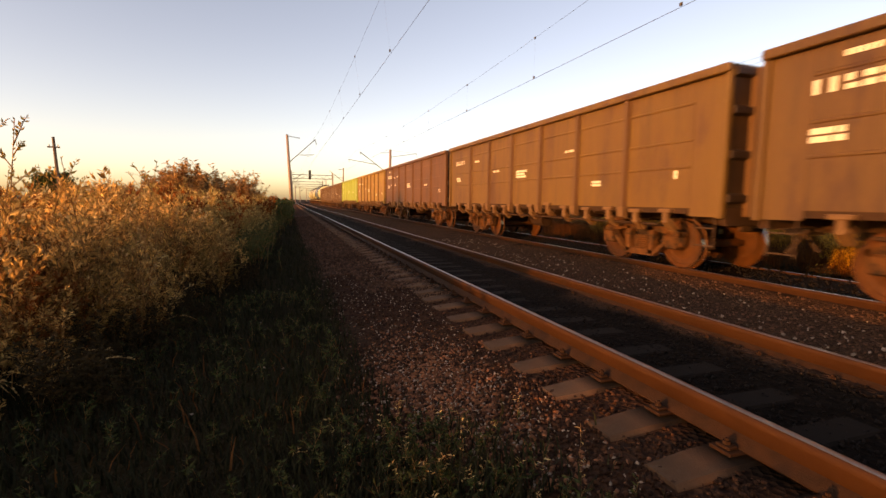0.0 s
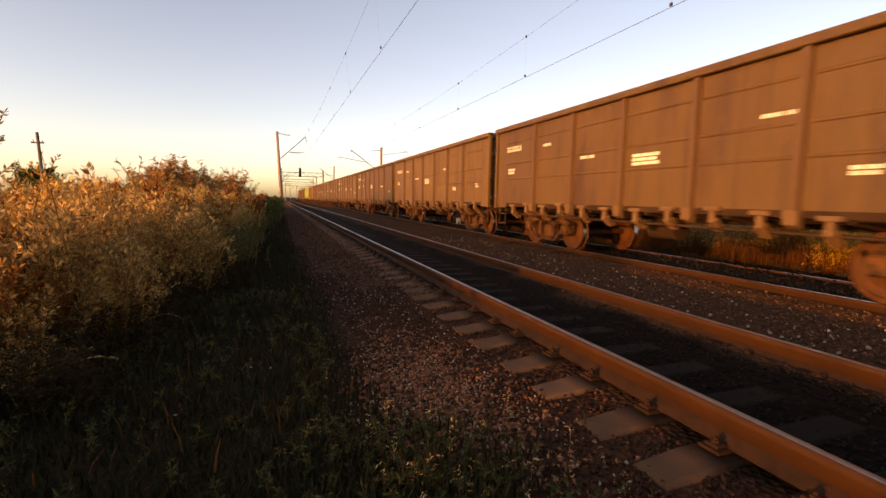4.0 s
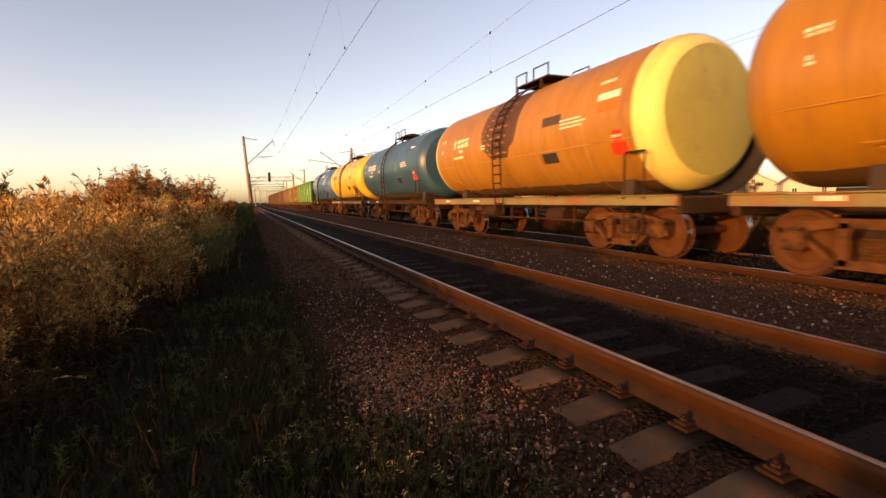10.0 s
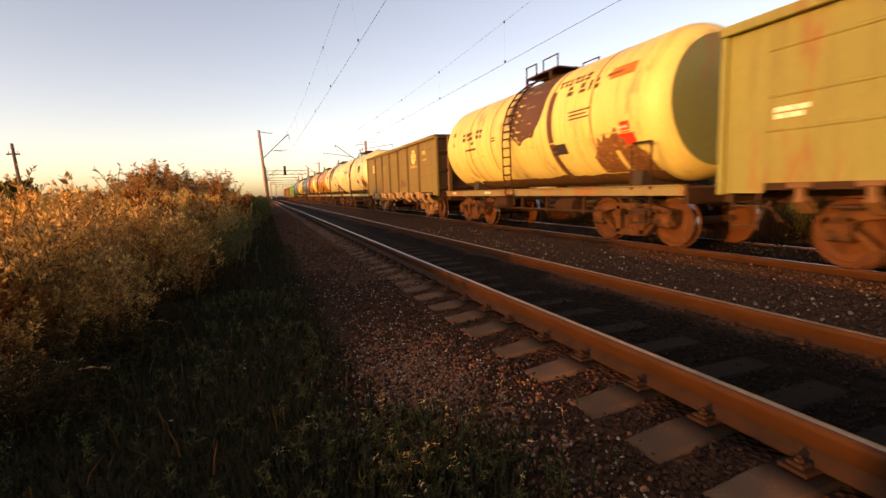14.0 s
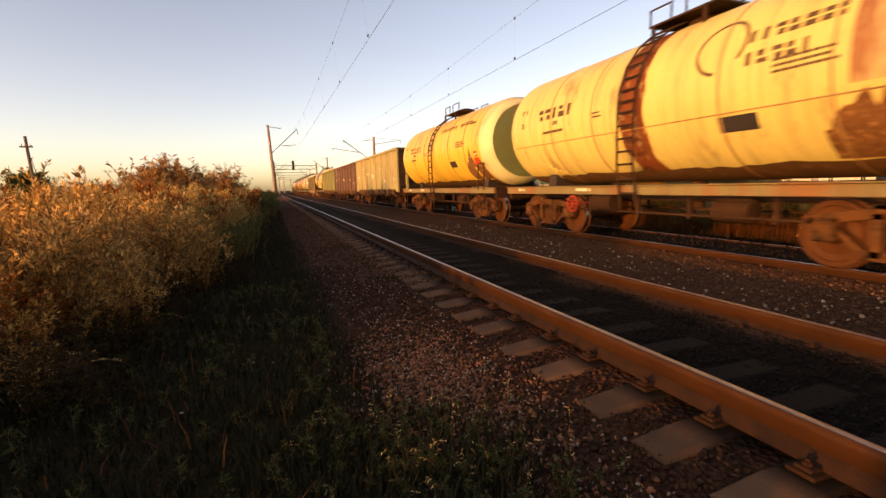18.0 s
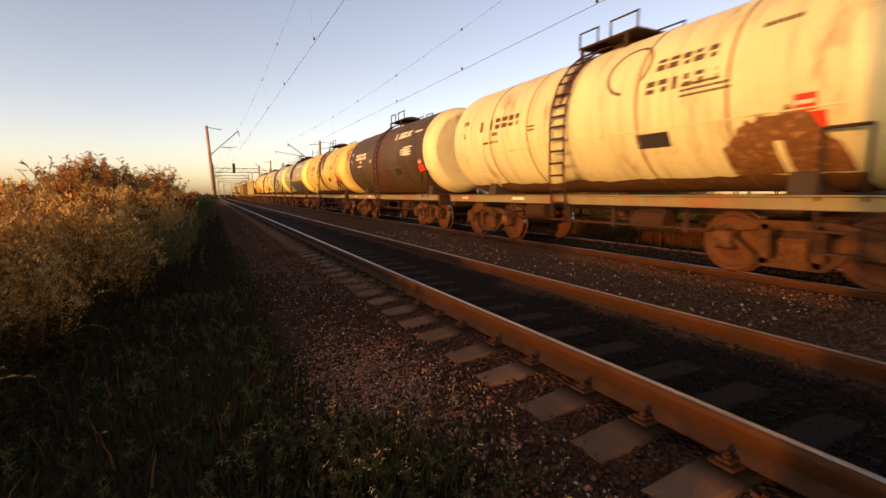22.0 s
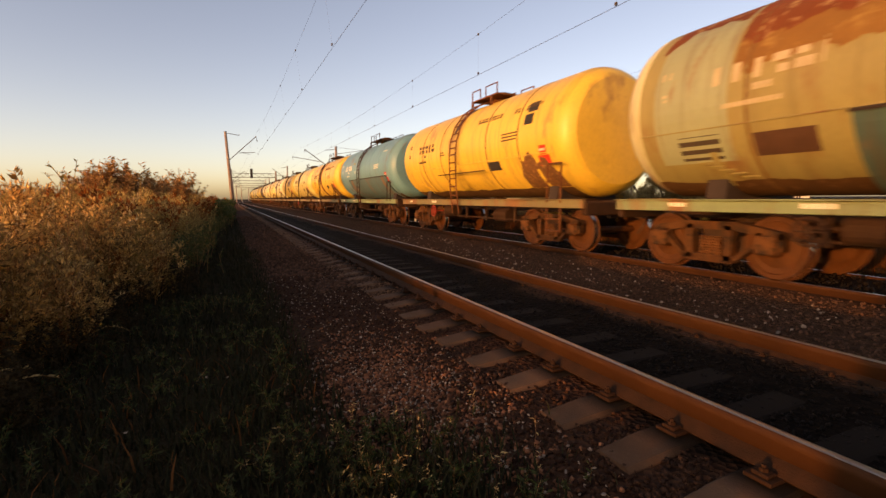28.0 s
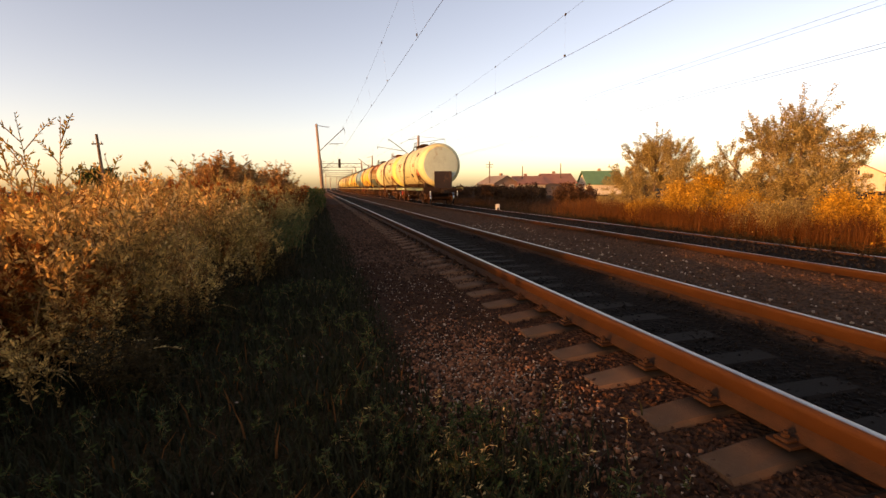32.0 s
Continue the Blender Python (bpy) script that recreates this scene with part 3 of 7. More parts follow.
def build_stones():
    """Crushed stone beside and between the rails."""
    rng = np.random.default_rng(11)
    shapes = []
    for i in range(5):
        bm = bmesh.new()
        bmesh.ops.create_icosphere(bm, subdivisions=1, radius=1.0)
        v = np.array([p.co[:] for p in bm.verts]) * rng.uniform(0.55, 1.25, (len(bm.verts), 1)) * [1, rng.uniform(0.6, 0.9), rng.uniform(0.45, 0.7)]
        f = np.array([[q.index for q in p.verts] for p in bm.faces])
        bm.free()
        shapes.append((v, f))

    def heap(name, x0, x1, y0, y1, count, size, mat, label, power=1.0, lift=0.4, soft=False):
        pieces = []
        for v, f in shapes:
            k = count // 5
            x = rng.uniform(x0, x1, k)
            y = y0 + (y1 - y0) * rng.uniform(0, 1, k) ** power
            if soft:                                    # thins out towards its edge
                x, y = rng.normal((x0 + x1) / 2, (x1 - x0) / 4, k), rng.normal((y0 + y1) / 2, (y1 - y0) / 4, k)
            s = size * rng.uniform(0.5, 1.5, k)
            z = np.array([level(a, b) for a, b in zip(x, y)]) + s * lift
            pieces.append((v, f, turns(rng, np.stack([x, y, z], 1), s, 40)))
        tagged(new(name, joined(name, pieces, mat)), label, "gravel", kind="stuff")

    heap("ballast_shoulder", 0.55, 2.2, 0.8, 12, 12000, 0.017, M_STONE, "loose reddish-brown crushed stone beside the rail", 1.7)
    heap("ballast_shoulder", 1.2, 2.25, 7, 40, 5000, 0.03, M_STONE_MID, "loose reddish-brown crushed stone along the sleeper ends", 1.5)
    heap("sleeper_fill", 1.78, 2.26, 6.0, 34, 6000, 0.02, M_STONE_DUST, "dusty stones filling the gaps between the sleeper ends", 1.4, lift=0.1)
    heap("gravel_patch", 0.45, 1.75, 1.3, 4.7, 4200, 0.017, M_STONE_RED, "reddish coarse gravel beside the path", soft=True)
    heap("ballast_shoulder", 0.4, 1.3, 9, 42, 4500, 0.03, M_STONE_MID, "loose brown crushed stone along the path", 1.5)
    heap("pale_stones", 0.5, 1.75, 1.0, 9, 1300, 0.012, M_STONE_PALE, "pale stones scattered over the brown gravel", 1.4)
    heap("pale_stones", 0.6, 1.6, 1.4, 4.4, 1500, 0.0115, M_STONE_PALE, "pale chips among the reddish gravel", soft=True)
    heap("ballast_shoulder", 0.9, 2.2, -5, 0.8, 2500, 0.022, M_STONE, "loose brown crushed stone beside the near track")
    heap("pale_specks", -2.2, 0.5, 1.6, 9, 46, 0.010, M_STONE_PALE, "few pale specks in the dark grass", 1.0, 6.0)
    heap("ballast_bed", 2.42, 3.85, 0.8, 16, 4000, 0.016, M_STONE_DARK, "oil-blackened crushed stone between the rails", 1.6)
    heap("ballast_middle", 4.1, 7.3, 2.0, 30, 10000, 0.022, M_STONE_MID, "brown crushed stone between the two tracks", 1.6)
    heap("pale_stones", 4.7, 6.9, 3.0, 18, 420, 0.024, M_STONE_PALE, "pale stones scattered between the two tracks", 1.3)
    heap("ballast_bed", 7.5, 9.0, 3.0, 26, 2500, 0.034, M_STONE_DARK, "oil-darkened crushed stone between the far rails", 1.4)


build_track("track_near", NEAR_X, 0.0, M_CONCRETE, 1.66, "electrified track with rusty rails on pale concrete sleepers", 60, NEAR_SLEEPERS)
build_track("track_far", FAR_X, FAR_Z, M_CONCRETE_DARK, 1.9, "rusty rails on dark concrete sleepers carrying the train", 60)
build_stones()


# ---------------------------------------------------------------- the train
WHEEL_R, WHEELBASE = 0.475, 1.85


def wheelset_mesh():
    bm = bmesh.new()
    rod(bm, (-0.99, 0, 0), (0.99, 0, 0), 0.075, sides=12)
    for s in (-1, 1):
        # tyre, flange, dished web and hub, from the outer face inwards
        prof = [(0.0, 0.10), (0.13, 0.10), (0.15, 0.065), (0.30, 0.03), (0.385, 0.045), (0.40, 0.065), (WHEEL_R - 0.012, 0.065), (WHEEL_R, 0.05), (WHEEL_R, -0.04),
                (WHEEL_R + 0.028, -0.055), (WHEEL_R + 0.02, -0.07), (0.40, -0.07), (0.3, -0.03), (0.13, -0.06), (0.0, -0.06)]
        lathe(bm, [(max(r, 0.001), s * (GAUGE + o)) for r, o in prof], 28, "x")
        for k in range(3):      # axle-end bolts
            a = k * 2.094
            rod(bm, (s * 0.99, 0.045 * math.cos(a), 0.045 * math.sin(a)), (s * 1.01, 0.045 * math.cos(a), 0.045 * math.sin(a)), 0.014, sides=5)
    return mesh_of("wheelset", bm, M_TYRE)


def tread_mesh(s):
    bm = bmesh.new()
    if s:
        lathe(bm, [(WHEEL_R - 0.006, s * (GAUGE + 0.067)), (WHEEL_R + 0.002, s * (GAUGE + 0.048)), (WHEEL_R + 0.003, s * (GAUGE - 0.038))], 28, "x")
    return mesh_of("wheel_tread", bm, M_TREAD)


def bogie_frame_mesh(side):
    """A cast side frame: arched top, bowed bottom, two windows, axle boxes and a spring nest."""
    bm = bmesh.new()
    h = WHEELBASE / 2
    x0, x1 = (side * 0.94, side * 1.08)
    lo, hi = min(x0, x1), max(x0, x1)
    prism(bm, [(-h - 0.24, 0.66), (-h - 0.2, 0.72), (-0.45, 0.84), (0.45, 0.84), (h + 0.2, 0.72), (h + 0.24, 0.66), (h + 0.2, 0.6), (0.42, 0.71), (-0.42, 0.71), (-h - 0.2, 0.6)], "x", lo, hi)
    prism(bm, [(-h + 0.13, 0.6), (-0.45, 0.3), (0.45, 0.3), (h - 0.13, 0.6), (h - 0.13, 0.5), (0.4, 0.18), (-0.4, 0.18), (-h + 0.13, 0.5)], "x", lo, hi)
    for s in (-1, 1):
        prism(bm, [(s * 0.27, 0.22), (s * 0.4, 0.22), (s * 0.4, 0.78), (s * 0.27, 0.78)], "x", lo, hi)
        prism(bm, [(s * (h - 0.16), 0.42), (s * (h - 0.08), 0.42), (s * (h - 0.08), 0.7), (s * (h - 0.16), 0.7)], "x", lo, hi)
        prism(bm, [(s * (h + 0.14), 0.44), (s * (h + 0.22), 0.44), (s * (h + 0.22), 0.7), (s * (h + 0.14), 0.7)], "x", lo, hi)
    return mesh_of("side_frame", bm, M_BOGIE)


def axle_box_mesh():
    bm = boxed(-0.12, 0.12, -0.15, 0.15, -0.13, 0.14, bevel=0.03)
    lathe(bm, [(0.001, 0.16), (0.115, 0.16), (0.13, 0.12), (0.13, -0.12)], 14, "x")
    return mesh_of("axle_box", bm, M_BOGIE)


def spring_mesh():
    bm = bmesh.new()
    for dy in (-0.13, 0.0, 0.13):
        prof = []
        for k in range(7):
            z = k / 6 * 0.27
            prof += [(0.058, z), (0.046, z + 0.022)]
        v0 = len(bm.verts)
        lathe(bm, prof, 8, "y")
        bm.verts.ensure_lookup_table()
        for v in bm.verts[v0:]:
            x, y, z = v.co
            v.co = (x, z + dy, y)
    return mesh_of("spring_nest", bm, M_BOGIE)


def bolster_mesh():
    bm = boxed(-0.95, 0.95, -0.22, 0.22, 0.5, 0.8, bevel=0.04)
    rod(bm, (0, 0, 0.8), (0, 0, 0.98), 0.22, sides=14)
    for s in (-1, 1):
        box(bm, -0.78, 0.78, s * 0.4 - 0.05, s * 0.4 + 0.05, 0.3, 0.4)
        for q in (-1, 1):
            box(bm, q * GAUGE - 0.06, q * GAUGE + 0.06, s * 0.43 - 0.05, s * 0.43 + 0.05, 0.3, 0.62, bevel=0.02)
    return mesh_of("bolster", bm, M_BOGIE_DARK)


def coupler_mesh():
    bm = bmesh.new()
    box(bm, -0.1, 0.1, -0.75, 0.0, -0.09, 0.09, bevel=0.02)
    prism(bm, [(-0.22, -0.14), (0.2, -0.14), (0.24, 0.0), (0.2, 0.16), (-0.1, 0.16), (-0.22, 0.05)], "y", 0.0, 0.16)
    box(bm, 0.06, 0.2, 0.16, 0.36, -0.12, 0.12, bevel=0.03)
    box(bm, -0.26, 0.26, -0.8, -0.7, -0.17, 0.17, bevel=0.02)
    rod(bm, (-0.35, -0.1, -0.05), (-0.3, 0.25, -0.45), 0.025, sides=6)        # brake hose
    return mesh_of("coupler", bm, M_UNDER)


MESH = dict(wheelset=wheelset_mesh(), tread_l=tread_mesh(-1), tread_r=tread_mesh(1), frame_l=bogie_frame_mesh(-1), frame_r=bogie_frame_mesh(1), axle_box=axle_box_mesh(),
            springs=spring_mesh(), bolster=bolster_mesh(), coupler=coupler_mesh())
for p in MESH["wheelset"].polygons:
    p.use_smooth = False


def add_bogie(wagon, y, iron=None):
    bogie = shared("bogie", MESH["bolster"], wagon, pose(0, y, 0))
    for key in ("frame_l", "frame_r"):
        shared("side_frame", MESH[key], bogie, mat=iron)
    for s in (-1, 1):
        shared("spring_nest", MESH["springs"], bogie, pose(s * 1.0, 0, 0.3), mat=iron)
        for q in (-1, 1):
            shared("axle_box", MESH["axle_box"], bogie, pose(s * 1.03, q * WHEELBASE / 2, WHEEL_R + 0.03), mat=iron)
    for q in (-1, 1):
        w = shared("wheelset", MESH["wheelset"], wagon, pose(0, y + q * WHEELBASE / 2, WHEEL_R))
        for key in ("tread_l", "tread_r"):
            shared("wheel_tread", MESH[key], w, label="bright worn wheel tread")
        WHEELS.append((wagon, w, y + q * WHEELBASE / 2))


WHEELS, WAGONS = [], []


# ---- open wagons
G_HALF, G_SIDE, G_LOW, G_TOP, G_LEN = 6.68, 1.5, 1.18, 3.47, 13.92
RIBS = [-4.33, -2.6, -0.87, 0.87, 2.6, 4.33]
BAYS = [-5.1, -3.46, -1.73, 0.0, 1.73, 3.46, 5.1]


def gondola_meshes():
    out = {}
    edges = [-G_HALF, -6.0] + RIBS + [6.0, G_HALF]
    for k, (a, c) in enumerate(zip(edges, edges[1:])):
        foot = 1.04 if k in (0, 8) else G_LOW
        pts = [(-G_SIDE + 0.012, foot), (-G_SIDE, foot)]
        for z in () if k in (0, 8) else (1.9, 2.36, 2.98):                                   # pressed ridges along the panel
            pts += [(-G_SIDE, z - 0.03), (-G_SIDE - 0.014, z - 0.012), (-G_SIDE - 0.014, z + 0.012), (-G_SIDE, z + 0.03)]
        pts += [(-G_SIDE, G_TOP - 0.02), (-G_SIDE + 0.012, G_TOP - 0.02)]
        out["panel%d" % k] = mesh_of("side_panel", prism(bmesh.new(), pts, "y", a + 0.003, c - 0.003), M_UNDER)
    out["side_r"] = mesh_of("side_sheet", boxed(G_SIDE - 0.012, G_SIDE, -G_HALF, G_HALF, G_LOW, G_TOP - 0.02), M_UNDER)
    for s, key in ((-1, "side_l"), (1, "side_r")):
        bm = boxed(s * (G_SIDE + 0.03) - 0.085, s * (G_SIDE + 0.03) + 0.035 + 0.05 * (s > 0), -G_HALF - 0.02, G_HALF + 0.02, G_TOP - 0.14, G_TOP, bevel=0.015)
        out["top_" + key[-1]] = mesh_of("top_rail", bm, M_UNDER)
    bm = bmesh.new()
    prism(bm, [(-0.0, -0.075), (-0.085, -0.05), (-0.085, 0.05), (0.0, 0.075)], "y", 0, 1)
    bmesh.ops.transform(bm, verts=bm.verts, matrix=Matrix(((1, 0, 0, 0), (0, 0, 1, 0), (0, 1, 0, 0), (0, 0, 0, 1))) @ Matrix.Diagonal((1, G_TOP - 0.14 - 1.02, 1, 1)))
    bmesh.ops.recalc_face_normals(bm, faces=bm.faces[:])
    out["rib"] = mesh_of("rib", bm, M_UNDER)
    bm = boxed(-0.06, 0.05, -0.05, 0.05, 1.02, G_TOP - 0.1, bevel=0.01)
    out["corner"] = mesh_of("corner_post", bm, M_UNDER)
    bm = bmesh.new()
    box(bm, -G_SIDE + 0.02, G_SIDE - 0.02, -0.03, 0.0, G_LOW, G_TOP)
    out["end"] = mesh_of("end_wall", bm, M_UNDER)
    out["end_beam"] = mesh_of("end_beam", prism(bmesh.new(), [(0.0, -0.09), (0.09, -0.05), (0.09, 0.05), (0.0, 0.09)], "x", -G_SIDE + 0.04, G_SIDE - 0.04), M_UNDER)
    out["end_column"] = mesh_of("end_column", boxed(-0.08, 0.08, 0.0, 0.13, 1.05, 3.42, bevel=0.015), M_UNDER)
    out["end_post"] = mesh_of("end_post", boxed(-0.06, 0.06, 0.0, 0.1, 1.1, 2.0, bevel=0.01), M_UNDER)
    bm = bmesh.new()
    box(bm, -0.25, 0.25, -G_HALF, G_HALF, 0.88, 1.18)
    for y in (-4.33, 4.33):
        box(bm, -1.35, 1.35, y - 0.2, y + 0.2, 0.95, 1.18, bevel=0.03)
    for r in RIBS:
        box(bm, -1.45, 1.45, r - 0.07, r + 0.07, 1.0, 1.18)
    for s in (-1, 1):
        box(bm, -1.42, 1.42, s * (G_HALF - 0.06) - 0.06, s * (G_HALF - 0.06) + 0.06, 0.9, 1.2, bevel=0.01)
        box(bm, s * 1.45 - 0.04, s * 1.45 + 0.04, -G_HALF, G_HALF, 1.08, 1.19)
    out["underframe"] = mesh_of("underframe", bm, M_UNDER)
    out["floor"] = mesh_of("floor_plate", boxed(-1.46, 1.46, -G_HALF + 0.05, G_HALF - 0.05, 1.19, 1.23), M_UNDER)
    out["load"] = None
    bm = bmesh.new()
    box(bm, -1.58, -1.44, -0.15, 0.15, 1.1, 1.17, bevel=0.012)
    box(bm, -1.56, -1.46, -0.05, 0.05, 0.9, 1.12, bevel=0.012)
    prism(bm, [(-1.55, 0.93), (-1.36, 0.76), (-1.28, 0.8), (-1.47, 0.99)], "y", -0.08, 0.08)
    out["lock"] = mesh_of("hatch_lock", bm, M_UNDER)
    bm = bmesh.new()
    prism(bm, [(-1.5, 1.18), (-1.62, 1.18), (-1.6, 0.98), (-1.48, 0.92)], "y", -0.1, 0.1)
    out["foot"] = mesh_of("rib_foot", bm, M_UNDER)
    bm = bmesh.new()
    rod(bm, (-1.42, -5.2, 0.86), (-1.42, 5.2, 0.86), 0.028, sides=6)
    out["rod"] = mesh_of("brake_rod", bm, M_UNDER)
    bm = boxed(-0.56, 0.56, -0.35, 0.35, -0.02, 0.02, bevel=0.008)
    for y in (-0.25, 0.25):
        box(bm, -0.56, 0.56, y - 0.03, y + 0.03, -0.06, -0.02)
    out["hatch"] = mesh_of("floor_hatch", bm, M_UNDER)
    bm = bmesh.new()
    rod(bm, (0, -0.35, 0), (0, 0.35, 0), 0.19, sides=16)
    rod(bm, (0, 0.35, 0), (0, 0.75, 0), 0.03, sides=6)
    box(bm, -0.03, 0.03, -0.3, 0.3, 0.1, 0.35)
    out["cylinder"] = mesh_of("brake_cylinder", bm, M_UNDER)
    bm = bmesh.new()
    for z in (0.55, 0.85):
        rod(bm, (0, -0.2, z), (0, 0.2, z), 0.014, sides=6)
    for y in (-0.2, 0.2):
        rod(bm, (0, y, 0.5), (0, y, 1.2), 0.014, sides=6)
    out["step"] = mesh_of("step", bm, M_UNDER)
    return out


G = gondola_meshes()


def stroke_bars(rng, at, ln, h):
    """Plain bars that fill a letter's place: (start, end, low, high) along the line and up it."""
    if h < 0.1:
        return [(at, at + ln, 0.0, h)]
    cut = rng.uniform(0.4, 0.6)
    k = rng.integers(4)
    low = (at + 0.35 * ln, at + ln, 0.0, (cut - 0.1) * h) if k == 1 else (at, at + ln, 0.0, (cut - 0.1) * h)
    top = (at, at + 0.65 * ln, (cut + 0.1) * h, h) if k == 2 else (at, at + ln, (cut + 0.1) * h, h)
    return [(at + 0.2 * ln, at + 0.7 * ln, 0.0, h)] if k == 3 else [low, top]


def bars_flat(rng, x, y, z, width, height, rows=1, lettered=False):
    """Rows of short bars where lettering stands on a flat side, in one mesh; text runs towards -y."""
    bm = bmesh.new()
    for r in range(rows):
        h = height / rows
        at, end = 0.0, width * rng.uniform(0.75, 1.0)
        while at < end - 0.02:
            small = rows == 1 and height < 0.3 or lettered
            ln = min((rng.uniform(0.5, 0.66) if small else rng.uniform(1.2, 3.4)) * h, end - at)
            if small and rng.uniform() < 0.1:
                at += 0.5 * h
            for p, q, low, top in stroke_bars(rng, at, ln, 0.72 * h if small else 0.0):
                box(bm, x - 0.004, x + 0.002, y - q, y - p, z - (r + 0.72) * h + low, z - (r + 0.72) * h + (top or 0.72 * h))
            at += ln + (0.2 if small else 0.3) * h
    return bm


def letters(bm, mat, wagon):
    tagged(part("lettering", bm, mat, wagon), kind="stuff")


def gondola(i, y0, paint, rust, label, marks=(), seed=0, load=False, rib=None):
    """An open wagon whose front coupling plane is at y0 (in the train's own measure)."""
    rng = np.random.default_rng(100 + seed)
    w = tagged(new("open_wagon"), label, "freight wagon", group="wagons of the train")
    WAGONS.append((w, y0 - G_LEN / 2))
    locks = P_LOCKS_DUSTY if load else P_LOCKS
    for k in range(9):
        shared("side_panel", G["panel%d" % k], w, mat=paint)
    shared("side_sheet", G["side_r"], w, mat=paint)
    shared("top_rail", G["top_l"], w, mat=paint)
    shared("top_rail", G["top_r"], w, mat=paint)
    for r in RIBS:
        shared("rib", G["rib"], w, pose(-G_SIDE, r, 1.02), mat=rib or paint)
        shared("rib_foot", G["foot"], w, pose(0, r, 0), mat=locks)
    for s in (-1, 1):
        shared("end_wall", G["end"], w, pose(0, s * (G_HALF - 0.02), 0, 0, 0, 0 if s > 0 else 180), mat=P_ENDSHADE_PLATE)
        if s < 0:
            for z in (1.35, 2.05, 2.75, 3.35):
                shared("end_beam", G["end_beam"], w, pose(0, -G_HALF + 0.02, z, 0, 0, 180), mat=P_ENDSHADE_PLATE)
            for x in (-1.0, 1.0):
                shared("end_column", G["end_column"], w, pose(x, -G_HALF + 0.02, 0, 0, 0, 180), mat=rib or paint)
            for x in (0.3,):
                shared("end_post", G["end_post"], w, pose(x, -G_HALF + 0.02, 0, 0, 0, 180), mat=P_ENDSHADE_PLATE)
        for q in (-1, 1):
            shared("corner_post", G["corner"], w, pose(q * (G_SIDE + 0.01), s * (G_HALF - 0.03), 0), mat=paint)
        shared("coupler", MESH["coupler"], w, pose(0, s * (G_LEN / 2 - 0.2), 0.92, 0, 0, 0 if s > 0 else 180))
        shared("step", G["step"], w, pose(-1.46, s * 6.3, 0))
    shared("brake_rod", G["rod"], w, mat=rust)
    shared("underframe", G["underframe"], w, mat=rust)
    shared("floor_plate", G["floor"], w, mat=rust)
    for a in BAYS:
        if abs(a) < 4:
            shared("floor_hatch", G["hatch"], w, pose(-0.85, a, 1.0, 0, 8, 0), mat=rust)
        for d in (-0.4, 0.4):
            shared("hatch_lock", G["lock"], w, pose(0, a + d, 0.03 * rng.normal()), mat=locks)
    shared("brake_cylinder", G["cylinder"], w, pose(-0.7, 0.4, 0.72), mat=rust)
    for y in (-4.33, 4.33):
        add_bogie(w, y, M_BOGIE_DUSTY if load else None)
    for (y, z, wd, h, rows, mat) in marks:
        letters(bars_flat(rng, -G_SIDE - 0.003, y, z, wd, h, rows, rows == 1 and wd > 2 * h), mat, w)
    if load:
        bm = bmesh.new()
        bmesh.ops.create_grid(bm, x_segments=10, y_segments=40, size=1)
        for p in bm.verts:
            p.co = (p.co.x * 1.44, p.co.y * 6.25, 3.3 + 0.18 * (1 - p.co.x ** 2) + 0.12 * noise.noise((p.co.x * 3, p.co.y * 14, i)))
        part("load", bm, M_STONE_DARK, w, "dark heaped load")
    return w


# ---- tank wagons
T_R, T_Z, T_HALF, T_LEN = 1.5, 2.74, 4.78, 12.02
T_OFF = 0.24                                    # the barrel sits a little towards the front


def tube(bm, pts, r, sides=6):
    """One bent bar through points that lie in a plane across y."""
    rings = []
    for k, p in enumerate(pts):
        d = (pts[min(k + 1, len(pts) - 1)] - pts[max(k - 1, 0)]).normalized()
        n = Vector((-d.z, 0, d.x))
        rings.append([bm.verts.new(p + n * (r * math.cos(2 * math.pi * j / sides)) + Vector((0, r * math.sin(2 * math.pi * j / sides), 0))) for j in range(sides)])
    for a, b in zip(rings, rings[1:]):
        for j in range(sides):
            bm.faces.new((a[j], a[(j + 1) % sides], b[(j + 1) % sides], b[j]))
    bm.faces.new(rings[0])
    bm.faces.new(rings[-1][::-1])
    bmesh.ops.recalc_face_normals(bm, faces=bm.faces[:])


def barrel_patch(bm, y0, y1, a0, a1, lift=0.0085):
    """A thin curved plate on the near side: angles in degrees above the barrel's middle."""
    n = max(1, int(abs(a1 - a0) / 6) + 1)
    top = []
    for k in range(n + 1):
        a = radians(180 - (a0 + (a1 - a0) * k / n))
        top.append([(r * math.cos(a), y, T_Z + r * math.sin(a)) for r in (T_R + lift, T_R - 0.002) for y in (y0, y1)])
    vs = [[bm.verts.new(c) for c in row] for row in top]
    for p, q in zip(vs, vs[1:]):
        bm.faces.new((p[0], p[1], q[1], q[0]))
        bm.faces.new((p[0], q[0], q[2], p[2]))
        bm.faces.new((p[1], p[3], q[3], q[1]))
    for p in (vs[0], vs[-1]):
        bm.faces.new((p[0], p[1], p[3], p[2]))
    return bm


